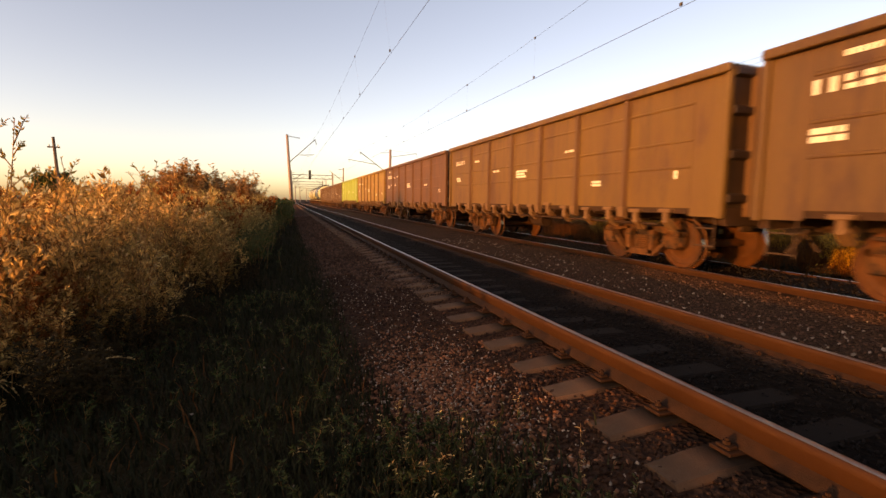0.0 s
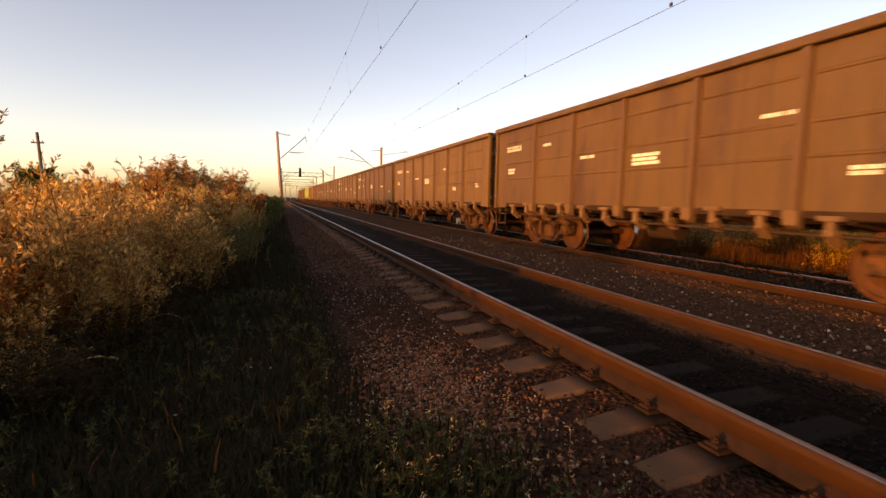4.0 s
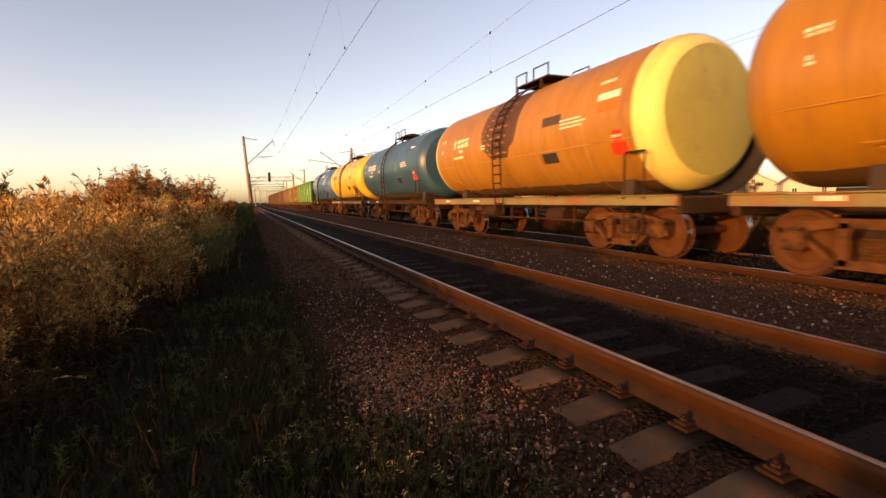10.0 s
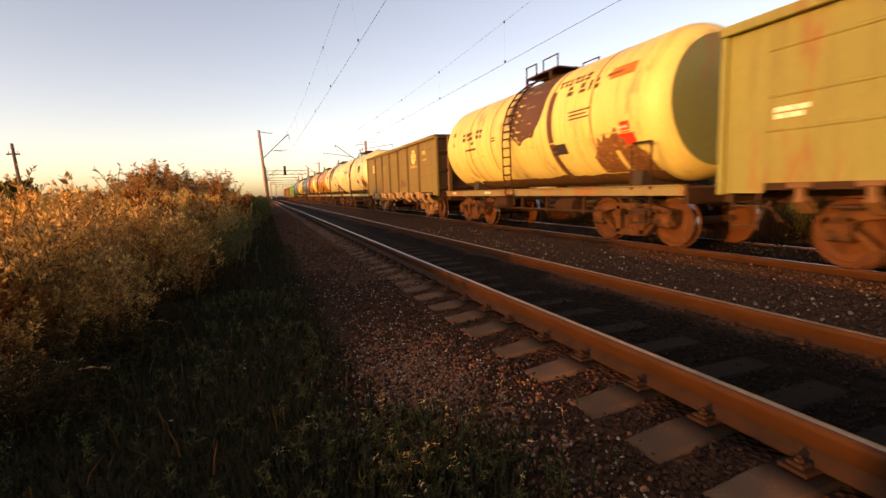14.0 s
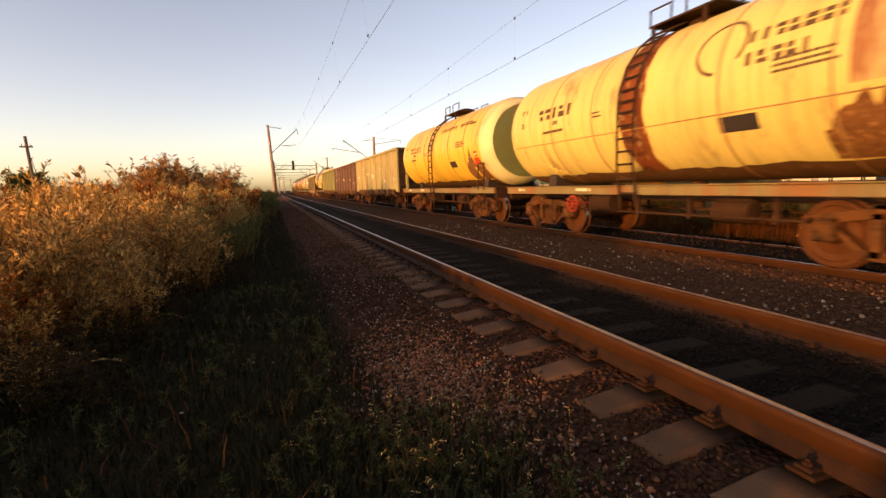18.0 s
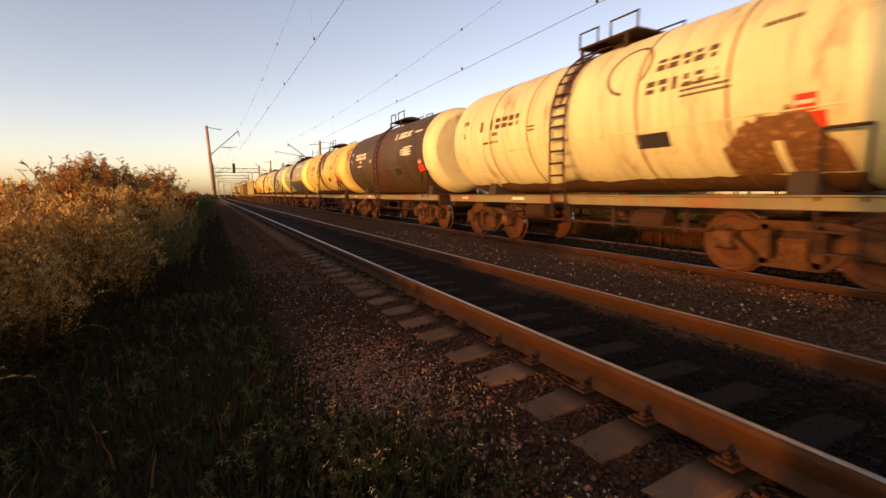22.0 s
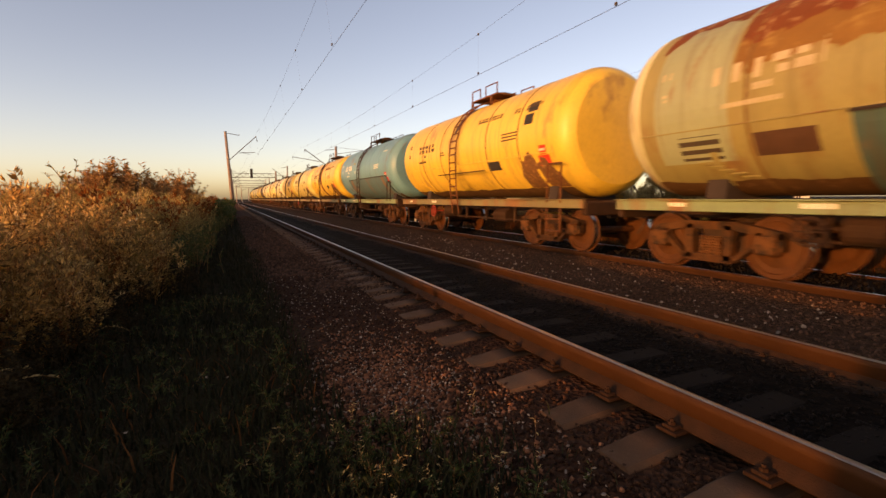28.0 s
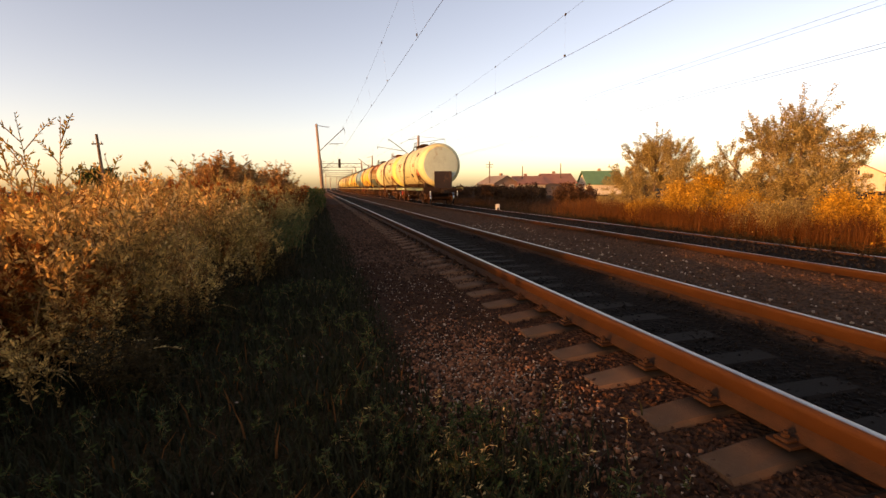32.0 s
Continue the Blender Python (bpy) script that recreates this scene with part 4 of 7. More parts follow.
def tank_meshes():
    out = {}
    out["barrel"] = mesh_of("barrel", lathe(bmesh.new(), [(T_R, y) for y in np.linspace(-T_HALF, T_HALF, 24)], 64), M_UNDER, True)
    bow = [radians(k * 62 / 8) for k in range(9)]                     # the flange bends through 62 degrees
    rim = [(T_R, -0.01)] + [(T_R - 0.546 * (1 - math.cos(w)), 0.546 * math.sin(w)) for w in bow]
    out["rim"] = mesh_of("head_rim", lathe(bmesh.new(), rim, 64), M_UNDER, True)
    r0, y0 = rim[-1]
    dome = [(r0, y0)] + [(r0 * q, y0 + 0.06 * (1 - q * q)) for q in (0.97, 0.86, 0.7, 0.5, 0.3, 0.12, 0.001)]
    out["head"] = mesh_of("head", lathe(bmesh.new(), dome, 64), M_UNDER, True)
    out["band"] = mesh_of("band", lathe(bmesh.new(), [(T_R, -0.022), (T_R + 0.008, -0.016), (T_R + 0.008, 0.016), (T_R, 0.022)], 64), M_UNDER, True)
    out["sill"] = mesh_of("side_sill", boxed(-0.04, 0.04, -5.55, 5.55, 1.0, 1.17, bevel=0.01), M_UNDER)
    out["flange"] = mesh_of("sill_flange", boxed(-0.1, 0.05, -5.55, 5.55, 1.174, 1.195, bevel=0.004), M_UNDER)
    bm = boxed(-0.27, 0.27, -5.5, 5.5, 0.85, 1.15, bevel=0.02)
    for y in (-3.9, 3.9):
        box(bm, -1.36, 1.36, y - 0.25, y + 0.25, 0.95, 1.2, bevel=0.03)
    for s in (-1, 1):
        box(bm, -1.36, 1.36, s * 5.5 - 0.07, s * 5.5 + 0.07, 0.85, 1.13, bevel=0.02)
    out["spine"] = mesh_of("centre_sill", bm, M_UNDER)
    bm = bmesh.new()
    arc = [((T_R + 0.02) * math.sin(radians(a)), T_Z - (T_R + 0.02) * math.cos(radians(a))) for a in np.linspace(-36, 36, 13)]
    prism(bm, arc + [(0.95, 1.15), (-0.95, 1.15)], "y", -0.17, 0.17)
    out["saddle"] = mesh_of("saddle", bm, M_UNDER)
    # a half collar that stands out round the lower part of a head; drawn black for the shade there
    bm = bmesh.new()
    n, rows = 26, []
    for k in range(n + 1):
        a = radians(-200 + 100 * k / n)
        edge = k / n
        out_y = 0.3 + 0.36 * min(1.0, edge * 5)
        rows.append([bm.verts.new((r * math.cos(a), y, T_Z + r * math.sin(a))) for r, y in
                     ((T_R + 0.005, 0.0), (T_R + 0.03, 0.0), (T_R + 0.09, out_y), (T_R + 0.06, out_y))])
    for p, q in zip(rows, rows[1:]):
        for c in range(4):
            bm.faces.new((p[c], p[(c + 1) % 4], q[(c + 1) % 4], q[c]))
    bm.faces.new(rows[0]); bm.faces.new(rows[-1][::-1])
    bmesh.ops.recalc_face_normals(bm, faces=bm.faces[:])
    out["collar"] = mesh_of("end_guard", bm, M_UNDER, True)
    # the ladder follows the barrel from the sill to the platform
    bm = bmesh.new()
    pts = [Vector((-1.5, 0, 0.75)), Vector((-1.6, 0, 1.6)), Vector((-1.62, 0, 2.6))] + [Vector((-(T_R + 0.1) * math.cos(radians(a)), 0, T_Z + (T_R + 0.1) * math.sin(radians(a)))) for a in (10, 28, 46, 62, 76)]
    tube(bm, pts, 0.024)
    out["stringer"] = mesh_of("stringer", bm, M_UNDER)
    length, cum = 0.0, []
    for p, q in zip(pts, pts[1:]):
        k = int((q - p).length / 0.33) + 1
        cum += [p.lerp(q, j / k) for j in range(k)]
    out["rungs"] = [tuple(c) for c in cum[1:]]
    out["rung"] = mesh_of("rung", rod(bmesh.new(), (0, -0.22, 0), (0, 0.22, 0), 0.022, sides=6), M_UNDER)
    bm = boxed(-0.68, 0.68, -0.8, 0.8, 4.34, 4.38)
    for x in (-0.75, 0.75):
        for y in (-0.6, 0.6):
            box(bm, x - 0.03, x + 0.03, y - 0.03, y + 0.03, 3.95, 4.34)
    out["platform"] = mesh_of("platform", bm, M_UNDER)
    for key, a, c in (("rail_a", -0.78, -0.1), ("rail_b", 0.25, 0.78)):
        bm = bmesh.new()
        for y in (a, c):
            rod(bm, (0, y, 4.38), (0, y, 4.68), 0.02, sides=6)
        rod(bm, (0, a - 0.02, 4.68), (0, c + 0.02, 4.68), 0.02, sides=6)
        out[key] = mesh_of("railing", bm, M_UNDER)
    bm = bmesh.new()
    rod(bm, (0, 0, 4.18), (0, 0, 4.5), 0.34, sides=18)
    rod(bm, (0, 0, 4.5), (0, 0, 4.56), 0.38, 0.2, sides=18)
    rod(bm, (0.3, 0.55, 4.18), (0.3, 0.55, 4.6), 0.09, sides=10)
    out["hatch"] = mesh_of("hatch", bm, M_UNDER)
    bm = bmesh.new()
    rod(bm, (0, 0, 1.45), (0, 0, 1.0), 0.16, sides=12)
    rod(bm, (0, 0, 1.0), (0, 0, 0.72), 0.11, sides=12)
    out["valve"] = mesh_of("drain_valve", bm, M_UNDER)
    bm = bmesh.new()
    for y in (-0.24, 0.24):
        rod(bm, (-1.46, y, 0.45), (-1.46, y, 1.0), 0.022, sides=6)
        rod(bm, (-1.47, y, 1.12), (-1.45, y, 2.0), 0.022, sides=6)
    for z in (0.48, 0.75):
        box(bm, -1.52, -1.4, -0.24, 0.24, z - 0.015, z + 0.015)
    rod(bm, (-1.45, -0.24, 2.0), (-1.45, 0.24, 2.0), 0.022, sides=6)
    out["step"] = mesh_of("shunter_step", bm, M_UNDER)
    bm = bmesh.new()
    rod(bm, (-1.55, -1.6, 2.0), (-1.55, 1.6, 2.0), 0.018, sides=6)
    out["pipe"] = mesh_of("side_pipe", bm, M_UNDER)
    bm = rod(bmesh.new(), (0, -3.0, 0.62), (0, 3.0, 0.62), 0.025, sides=6)
    for y in (-2.2, -0.6, 0.7, 2.3):
        box(bm, -0.03, 0.03, y - 0.04, y + 0.04, 0.55, 1.0)
    out["rod"] = mesh_of("brake_rod", bm, M_UNDER)
    bm = bmesh.new()
    a = radians(198)
    rod(bm, (1.502 * math.cos(a), -T_HALF + T_OFF, T_Z + 1.502 * math.sin(a)), (1.502 * math.cos(a), T_HALF + T_OFF, T_Z + 1.502 * math.sin(a)), 0.012, sides=6)
    out["seam"] = mesh_of("weld_seam", bm, M_UNDER)
    bm = bmesh.new()
    for k in range(5):                                             # bolted brackets that step down the front saddle
        barrel_patch(bm, 4.05 - 0.14 * k - 0.24, 4.05 - 0.14 * k, -41 - 3.2 * k, -39.4 - 3.2 * k, 0.03)
    out["brackets"] = mesh_of("saddle_bracket", bm, M_UNDER)
    bm = barrel_patch(bmesh.new(), -0.05, 0.05, -62, -33, 0.014)
    out["strap"] = mesh_of("saddle_strap", bm, M_UNDER)
    bm = lathe(bmesh.new(), [(0.17, -0.02), (0.2, -0.02), (0.2, 0.02), (0.17, 0.02), (0.17, -0.02)], 20, "x")
    for k in range(4):
        w = k * math.pi / 4
        rod(bm, (0, 0.185 * math.cos(w), 0.185 * math.sin(w)), (0, -0.185 * math.cos(w), -0.185 * math.sin(w)), 0.013, sides=5)
    rod(bm, (0, 0, 0), (0.5, 0, 0), 0.022, sides=6)
    out["handwheel"] = mesh_of("handwheel", bm, M_UNDER)
    bm = bmesh.new()
    for x in (-0.95, -0.55):
        rod(bm, (x, 0, 1.15), (x, 0, 4.6), 0.022, sides=6)
    for k in range(11):
        rod(bm, (-0.95, 0, 1.35 + 0.3 * k), (-0.55, 0, 1.35 + 0.3 * k), 0.016, sides=6)
    out["end_ladder"] = mesh_of("end_ladder", bm, M_UNDER)
    bm = boxed(-0.5, 0.5, 0.8, 4.6, 4.3, 4.34)
    for y in (1.6, 2.8, 4.0):
        box(bm, -0.45, -0.4, y - 0.03, y + 0.03, 4.16, 4.3)
        box(bm, 0.4, 0.45, y - 0.03, y + 0.03, 4.16, 4.3)
    out["walkway"] = mesh_of("walkway", bm, M_UNDER)
    bm = bmesh.new()
    for y in (0.9, 2.1, 3.3, 4.55):
        rod(bm, (-0.5, y, 4.32), (-0.5, y, 4.72), 0.022, sides=6)
    rod(bm, (-0.5, 0.85, 4.72), (-0.5, 4.6, 4.72), 0.02, sides=6)
    out["walk_rail"] = mesh_of("walkway_railing", bm, M_UNDER)
    return out


TK = tank_meshes()


def ragged(y0, y1, step, edge, far, lift):
    """A thin stain over the barrel from the angle far to a ragged edge(y)."""
    bm, rows = bmesh.new(), []
    for y in np.arange(y0, y1 + step * 0.5, step):
        e = edge(float(y))
        angles = [e + (far - e) * k / 12 for k in range(13)]
        rows.append([bm.verts.new((-(T_R + lift) * math.cos(radians(a)), y, T_Z + (T_R + lift) * math.sin(radians(a)))) for a in angles])
    for p, q in zip(rows, rows[1:]):
        for k in range(12):
            bm.faces.new((p[k], p[k + 1], q[k + 1], q[k]))
    bmesh.ops.recalc_face_normals(bm, faces=bm.faces[:])
    return bm


def ragged_band(i, y0, y1):
    """A stain that runs the whole way down the near side, with wavering edges."""
    bm, rows = bmesh.new(), []
    for a in np.linspace(-58, 88, 40):
        lo, hi = y0 + 0.1 * noise.noise((a * 0.06, i, 1)), y1 + 0.12 * noise.noise((a * 0.05, i, 8))
        rows.append([bm.verts.new((-(T_R + 0.003) * math.cos(radians(a)), y, T_Z + (T_R + 0.003) * math.sin(radians(a)))) for y in (lo, hi)])
    for p, q in zip(rows, rows[1:]):
        bm.faces.new((p[0], p[1], q[1], q[0]))
    bmesh.ops.recalc_face_normals(bm, faces=bm.faces[:])
    return bm


def bars_round(rng, y, a, width, height, rows=1):
    bm = bmesh.new()
    h = height / rows
    for r in range(rows):
        at, end = 0.0, width * rng.uniform(0.7, 1.0)
        while at < end - 0.02:
            ln = min((rng.uniform(0.5, 0.66) if rows == 1 else rng.uniform(0.5, 1.6)) * h, end - at)
            if rows == 1 and rng.uniform() < 0.12:
                at += 0.5 * h
            z0 = a - (r + 0.75) * h / T_R * 57.3
            for p, q, low, top in stroke_bars(rng, at, ln, 0.75 * h if rows == 1 else 0.0):
                barrel_patch(bm, y - q, y - p, z0 + low / T_R * 57.3, z0 + (top or 0.45 * h) / T_R * 57.3)
            at += ln + 0.22 * h
    bmesh.ops.recalc_face_normals(bm, faces=bm.faces[:])
    return bm


def tank(i, y0, paint, dark, sill, label, head=None, marks=(), ladder=None, collar=False, spill=None, band_mat=None, seed=0, bands=(-3.15, -1.55, 1.55, 3.15), pipe=False, rim=None, grime=None, jacket=None, walkway=False, climb=False, wash=None, wash_span=(0.02, 0.68)):
    rng = np.random.default_rng(300 + seed)
    w = tagged(new("tank_wagon"), label, "tank wagon", group="wagons of the train")
    WAGONS.append((w, y0 - T_LEN / 2))
    shared("barrel", TK["barrel"], w, pose(0, T_OFF, T_Z), mat=paint)
    for s in (-1, 1):
        shared("head_rim", TK["rim"], w, pose(0, T_OFF + s * T_HALF, T_Z, 0, 0, 0 if s > 0 else 180), mat=rim or paint)
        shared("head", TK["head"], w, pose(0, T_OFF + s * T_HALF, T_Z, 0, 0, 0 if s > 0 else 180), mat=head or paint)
        shared("saddle", TK["saddle"], w, pose(0, s * 3.9, 0), mat=D_BLACK)
        shared("coupler", MESH["coupler"], w, pose(0, s * (T_LEN / 2 - 0.2), 0.92, 0, 0, 0 if s > 0 else 180))
        if collar and s < 0:
            # black in place of the barrel's paint gives the shade under the head
            shared("end_guard", TK["collar"], w, pose(0, T_OFF - T_HALF, 0, 0, 0, 180), mat=M_BLACK)
        add_bogie(w, s * 3.9)
    for y in bands:
        shared("band", TK["band"], w, pose(0, y, T_Z), mat=band_mat or (M_SEAM if grime else paint))
    for s in (-1, 1):
        shared("side_sill", TK["sill"], w, pose(s * 1.4, 0, 0), mat=sill)
        shared("sill_flange", TK["flange"], w, pose(s * 1.4, 0, 0, 0, 0, 0 if s < 0 else 180), mat=sill)
        shared("brake_rod", TK["rod"], w, pose(s * 0.9, 0, 0), mat=dark)
    shared("weld_seam", TK["seam"], w, mat=band_mat or paint)
    shared("air_tank", G["cylinder"], w, pose(-0.95, 1.7, 0.8), mat=dark)
    letters(bars_flat(rng, -1.443, 4.6 + rng.uniform(-0.4, 0.3), 1.14, 0.35, 0.09), M_WHITE, w)
    letters(bars_flat(rng, -1.443, 2.3 + rng.uniform(-0.4, 0.3), 1.14, 0.5, 0.09), M_WHITE, w)
    shared("centre_sill", TK["spine"], w, mat=dark)
    for s in (-0.22, 0.22):
        shared("ladder_stringer", TK["stringer"], w, pose(0, 0.35 + s, 0), mat=ladder or dark)
    for c in TK["rungs"]:
        shared("rung", TK["rung"], w, pose(c[0], 0.35 + c[1], c[2]), mat=ladder or dark)
    shared("platform", TK["platform"], w, mat=ladder or dark)
    for x in (-0.66, 0.66):
        for key in ("rail_a", "rail_b"):
            shared("railing", TK[key], w, pose(x, 0, 0), mat=ladder or dark)
    shared("hatch", TK["hatch"], w, mat=ladder or dark)
    shared("drain_valve", TK["valve"], w, mat=dark)
    shared("shunter_step", TK["step"], w, pose(0, -4.6, 0), mat=ladder or dark)
    shared("saddle_bracket", TK["brackets"], w, mat=paint)
    for y in (3.75, -3.75):
        shared("saddle_strap", TK["strap"], w, pose(0, y, 0), mat=paint)
    shared("handwheel", TK["handwheel"], w, pose(-1.45, 2.25, 0.78), mat=M_WHEELRED if i % 3 == 0 else dark)
    if wash:
        part("ladder_stain", ragged_band(i, *wash_span), wash, w, "brown spilled band behind the ladder", smooth=True)
    if walkway:
        shared("walkway", TK["walkway"], w, mat=D_BLACK)
        shared("walkway_railing", TK["walk_rail"], w, mat=D_BLACK)
    if climb:
        shared("end_ladder", TK["end_ladder"], w, pose(0, 5.45, 0), mat=D_BLACK)
    if jacket:
        y1, y2, a1, jm = jacket
        part("heating_jacket", barrel_patch(bmesh.new(), y1, y2, -72, a1, 0.05), jm, w, "dark sheet jacket round the barrel's lower half")
        part("jacket_ledge", barrel_patch(bmesh.new(), y1 - 0.02, y2 + 0.02, a1 - 0.4, a1 + 0.8, 0.075), D_BLACK, w)
    if pipe:
        shared("side_pipe", TK["pipe"], w, mat=dark)
    shared("brake_cylinder", G["cylinder"], w, pose(-0.75, -1.4, 0.72), mat=dark)
    bm = ragged(T_OFF - T_HALF, T_OFF + T_HALF, 0.08, lambda y: -57 + 4 * noise.noise((y * 1.1, i, 3)) + 2 * noise.noise((y * 4, i, 9)), -84, 0.003)
    part("dirt", bm, M_DIRT, w, "dark road dirt along the barrel's underside", smooth=True)
    if spill:
        y1, y2, a1 = spill
        bm = ragged(y1, y2, 0.05, lambda y: a1 + 9 * noise.noise((y * 3.2, i, 0)) + 16 * noise.noise((y * 0.9, i, 5)) + 34 * (abs(2 * (y - y1) / (y2 - y1) - 1)) ** 3, 96, 0.004)
        part("oil_spill", bm, M_SPILL, w, "dark brown spill run down from the hatch", smooth=True)
    if grime:
        bm = ragged(-4.5, -2.95, 0.045, lambda y: -44 + 34 * max(0.0, 1 - abs((y + 3.72) / 0.78)) ** 0.35 * (0.75 + 0.6 * noise.noise((y * 3.4, i * 1.7, 2))) + 9 * noise.noise((y * 9, i, 7)), -56, 0.005)
        part("grime", bm, grime, w, "dark rusty grime above the rear saddle", smooth=True)
    for m in marks:
        kind = m[0]
        if kind == "text":
            letters(bars_round(rng, *m[1:6]), m[6], w)
        elif kind == "ragged":
            bm = ragged(m[1], m[2], 0.07, lambda y: m[3] + 12 * noise.noise((y * 2.2, i, 0)) + 16 * noise.noise((y * 0.7, i, 5)) + 4 * noise.noise((y * 9, i, 2)), 96, m[5])
            part("rust_cover", bm, m[4], w, "rust-red scale over the top", smooth=True)
        elif kind == "ring":
            bm = bmesh.new()
            for k in range(72):
                if not 44 <= k < 56:
                    u = 2 * math.pi * k / 72
                    yc, ac = m[1] + m[3] * math.cos(u), m[2] + m[3] * math.sin(u) / T_R * 57.3
                    barrel_patch(bm, yc - 0.024, yc + 0.024, ac - 0.95, ac + 0.95, 0.004)
            part("emblem", bm, m[4], w, "thin open ring emblem")
        elif kind == "plate":
            part("plate", barrel_patch(bmesh.new(), m[1], m[2], m[3], m[4], 0.0045), m[5], w)
    return w


M_WHEELRED = material("faded_red_paint", (0.35, 0.05, 0.03), (0.2, 0.04, 0.025), rough=0.7, scale=8, fine=60)
M_GRIME = material("rusty_grime", (0.19, 0.085, 0.03), (0.08, 0.034, 0.015), rough=0.7, scale=5, fine=30, bump=0.1, third=(0.3, 0.17, 0.07))
M_DIRT = material("barrel_dirt", (0.12, 0.058, 0.022), (0.07, 0.036, 0.016), rough=0.85, scale=2, fine=30, bump=0.1, third=(0.14, 0.07, 0.03))
M_RUSTRED = material("rust_red_top", (0.20, 0.055, 0.018), (0.12, 0.04, 0.016), rough=0.8, scale=2, fine=30, bump=0.2, third=(0.32, 0.2, 0.09))
M_SPILL = material("oil_spill", (0.10, 0.05, 0.028), (0.06, 0.03, 0.02), rough=0.5, scale=3, fine=30, bump=0.1)


def paint(name, base, rust=0.5, second=None, scale=0.7, rough=0.6, stain=(0.2, 0.09, 0.03), stretch=(0.7, 1.3, 0.4)):
    return material(name, base, second or tuple(c * 0.72 for c in base), rough=rough, scale=scale, fine=25, bump=0.15, stain=stain,
                    stain_scale=0.9, stain_from=0.665 - 0.28 * rust, third=tuple(c * 0.8 for c in base), stretch=stretch, depth=0.004, gloss=0.4,
                    streak=(*(0.35 * c + 0.3 * d for c, d in zip(base, stain)), 0.75))


P_BROWN = paint("brown_paint", (0.138, 0.071, 0.012), 0.5, second=(0.095, 0.042, 0.009), scale=1.1, stain=(0.07, 0.028, 0.009))
P_RIB = paint("rib_brown_paint", (0.11, 0.05, 0.016), 0.4)
P_LOCKS = paint("lock_paint", (0.15, 0.075, 0.028), 0.5, stain=(0.06, 0.03, 0.015))
P_LOCKS_DUSTY = paint("dusty_lock_paint", (0.42, 0.27, 0.13), 0.5, stain=(0.1, 0.05, 0.02))
# shade on the wagons' end walls as a dark paint; also colours the rear plate
P_ENDSHADE_PLATE = paint("end_shade_and_plate_paint", (0.026, 0.013, 0.007), 0.4)
P_RIBOLIVE = paint("rib_olive_paint", (0.115, 0.068, 0.02), 0.4)
P_BROWN2 = paint("red_brown_paint", (0.113, 0.056, 0.011), 0.5, second=(0.072, 0.03, 0.008), scale=1.1, stain=(0.055, 0.022, 0.008))
P_FADED = paint("faded_orange_paint", (0.20, 0.115, 0.026), 0.4, second=(0.13, 0.07, 0.017))
P_TAN = paint("cream_ochre_paint", (0.66, 0.52, 0.16), 0.6, stretch=(0.6, 1.6, 0.35))
P_DARKOLIVE = paint("dark_olive_paint", (0.078, 0.054, 0.012), 0.75, second=(0.04, 0.026, 0.007), stain=(0.03, 0.016, 0.008), stretch=(0.6, 1.6, 0.35))
P_DARKBROWN = paint("dark_brown_paint", (0.12, 0.05, 0.017), 0.4, stain=(0.06, 0.026, 0.01))
P_PATCH = paint("worn_yellow_paint", (0.23, 0.12, 0.018), 0.6, second=(0.31, 0.205, 0.032), scale=1.6)
P_FLAKE = paint("pale_flaking_paint", (0.40, 0.42, 0.11), 0.3, scale=2.5)
P_GREEN = paint("bright_green_paint", (0.082, 0.27, 0.035), 0.12, rough=0.4)
P_GREEN2 = paint("yellow_green_paint", (0.30, 0.38, 0.07), 0.3)
P_OLIVE = paint("olive_paint", (0.165, 0.124, 0.024), 0.4)
P_OLIVECREAM = paint("olive_cream_paint", (0.21, 0.21, 0.055), 0.45)
P_CREAMGREY = paint("grey_cream_paint", (0.36, 0.315, 0.13), 0.45)
P_BLUEGREY = paint("blue_grey_paint", (0.042, 0.13, 0.25), 0.35, rough=0.4, stain=(0.03, 0.07, 0.13))
P_TEAL = paint("dark_teal_paint", (0.032, 0.09, 0.145), 0.3, rough=0.35, stain=(0.05, 0.10, 0.11))
P_TEAL2 = paint("light_teal_paint", (0.13, 0.29, 0.33), 0.4, rough=0.4)
P_YELLOW = paint("yellow_paint", (0.74, 0.49, 0.08), 0.4, rough=0.4)
P_CREAM = paint("cream_paint", (0.64, 0.60, 0.33), 0.4, rough=0.45)
P_CREAMY = paint("yellow_cream_paint", (0.65, 0.55, 0.19), 0.4, rough=0.45)
P_ORANGEBROWN = paint("orange_brown_paint", (0.36, 0.17, 0.032), 0.45, rough=0.45)
P_ORANGE = paint("orange_paint", (0.37, 0.17, 0.024), 0.4, rough=0.4)
P_GREYGREEN = paint("grey_green_paint", (0.31, 0.335, 0.19), 0.4, rough=0.45)
P_GREY = paint("grey_paint", (0.30, 0.30, 0.17), 0.4, rough=0.4, stretch=(0.6, 1.6, 0.35))
P_OCHRE = paint("ochre_paint", (0.43, 0.325, 0.08), 0.4, stain=(0.24, 0.14, 0.04))
P_BOARD = paint("dark_board_paint", (0.06, 0.04, 0.022), 0.3)
P_BROWNTANK = paint("brown_tank_paint", (0.19, 0.10, 0.055), 0.4, rough=0.45)
P_RUSTTOP = paint("rusty_cream_paint", (0.29, 0.24, 0.085), 0.5, stain=(0.2, 0.1, 0.035))
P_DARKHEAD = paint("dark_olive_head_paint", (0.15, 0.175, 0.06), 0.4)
P_YELLOWHEAD = paint("yellow_head_paint", (0.76, 0.66, 0.22), 0.2, rough=0.45)
P_LIMEHEAD = paint("lime_head_paint", (0.46, 0.44, 0.12), 0.25)
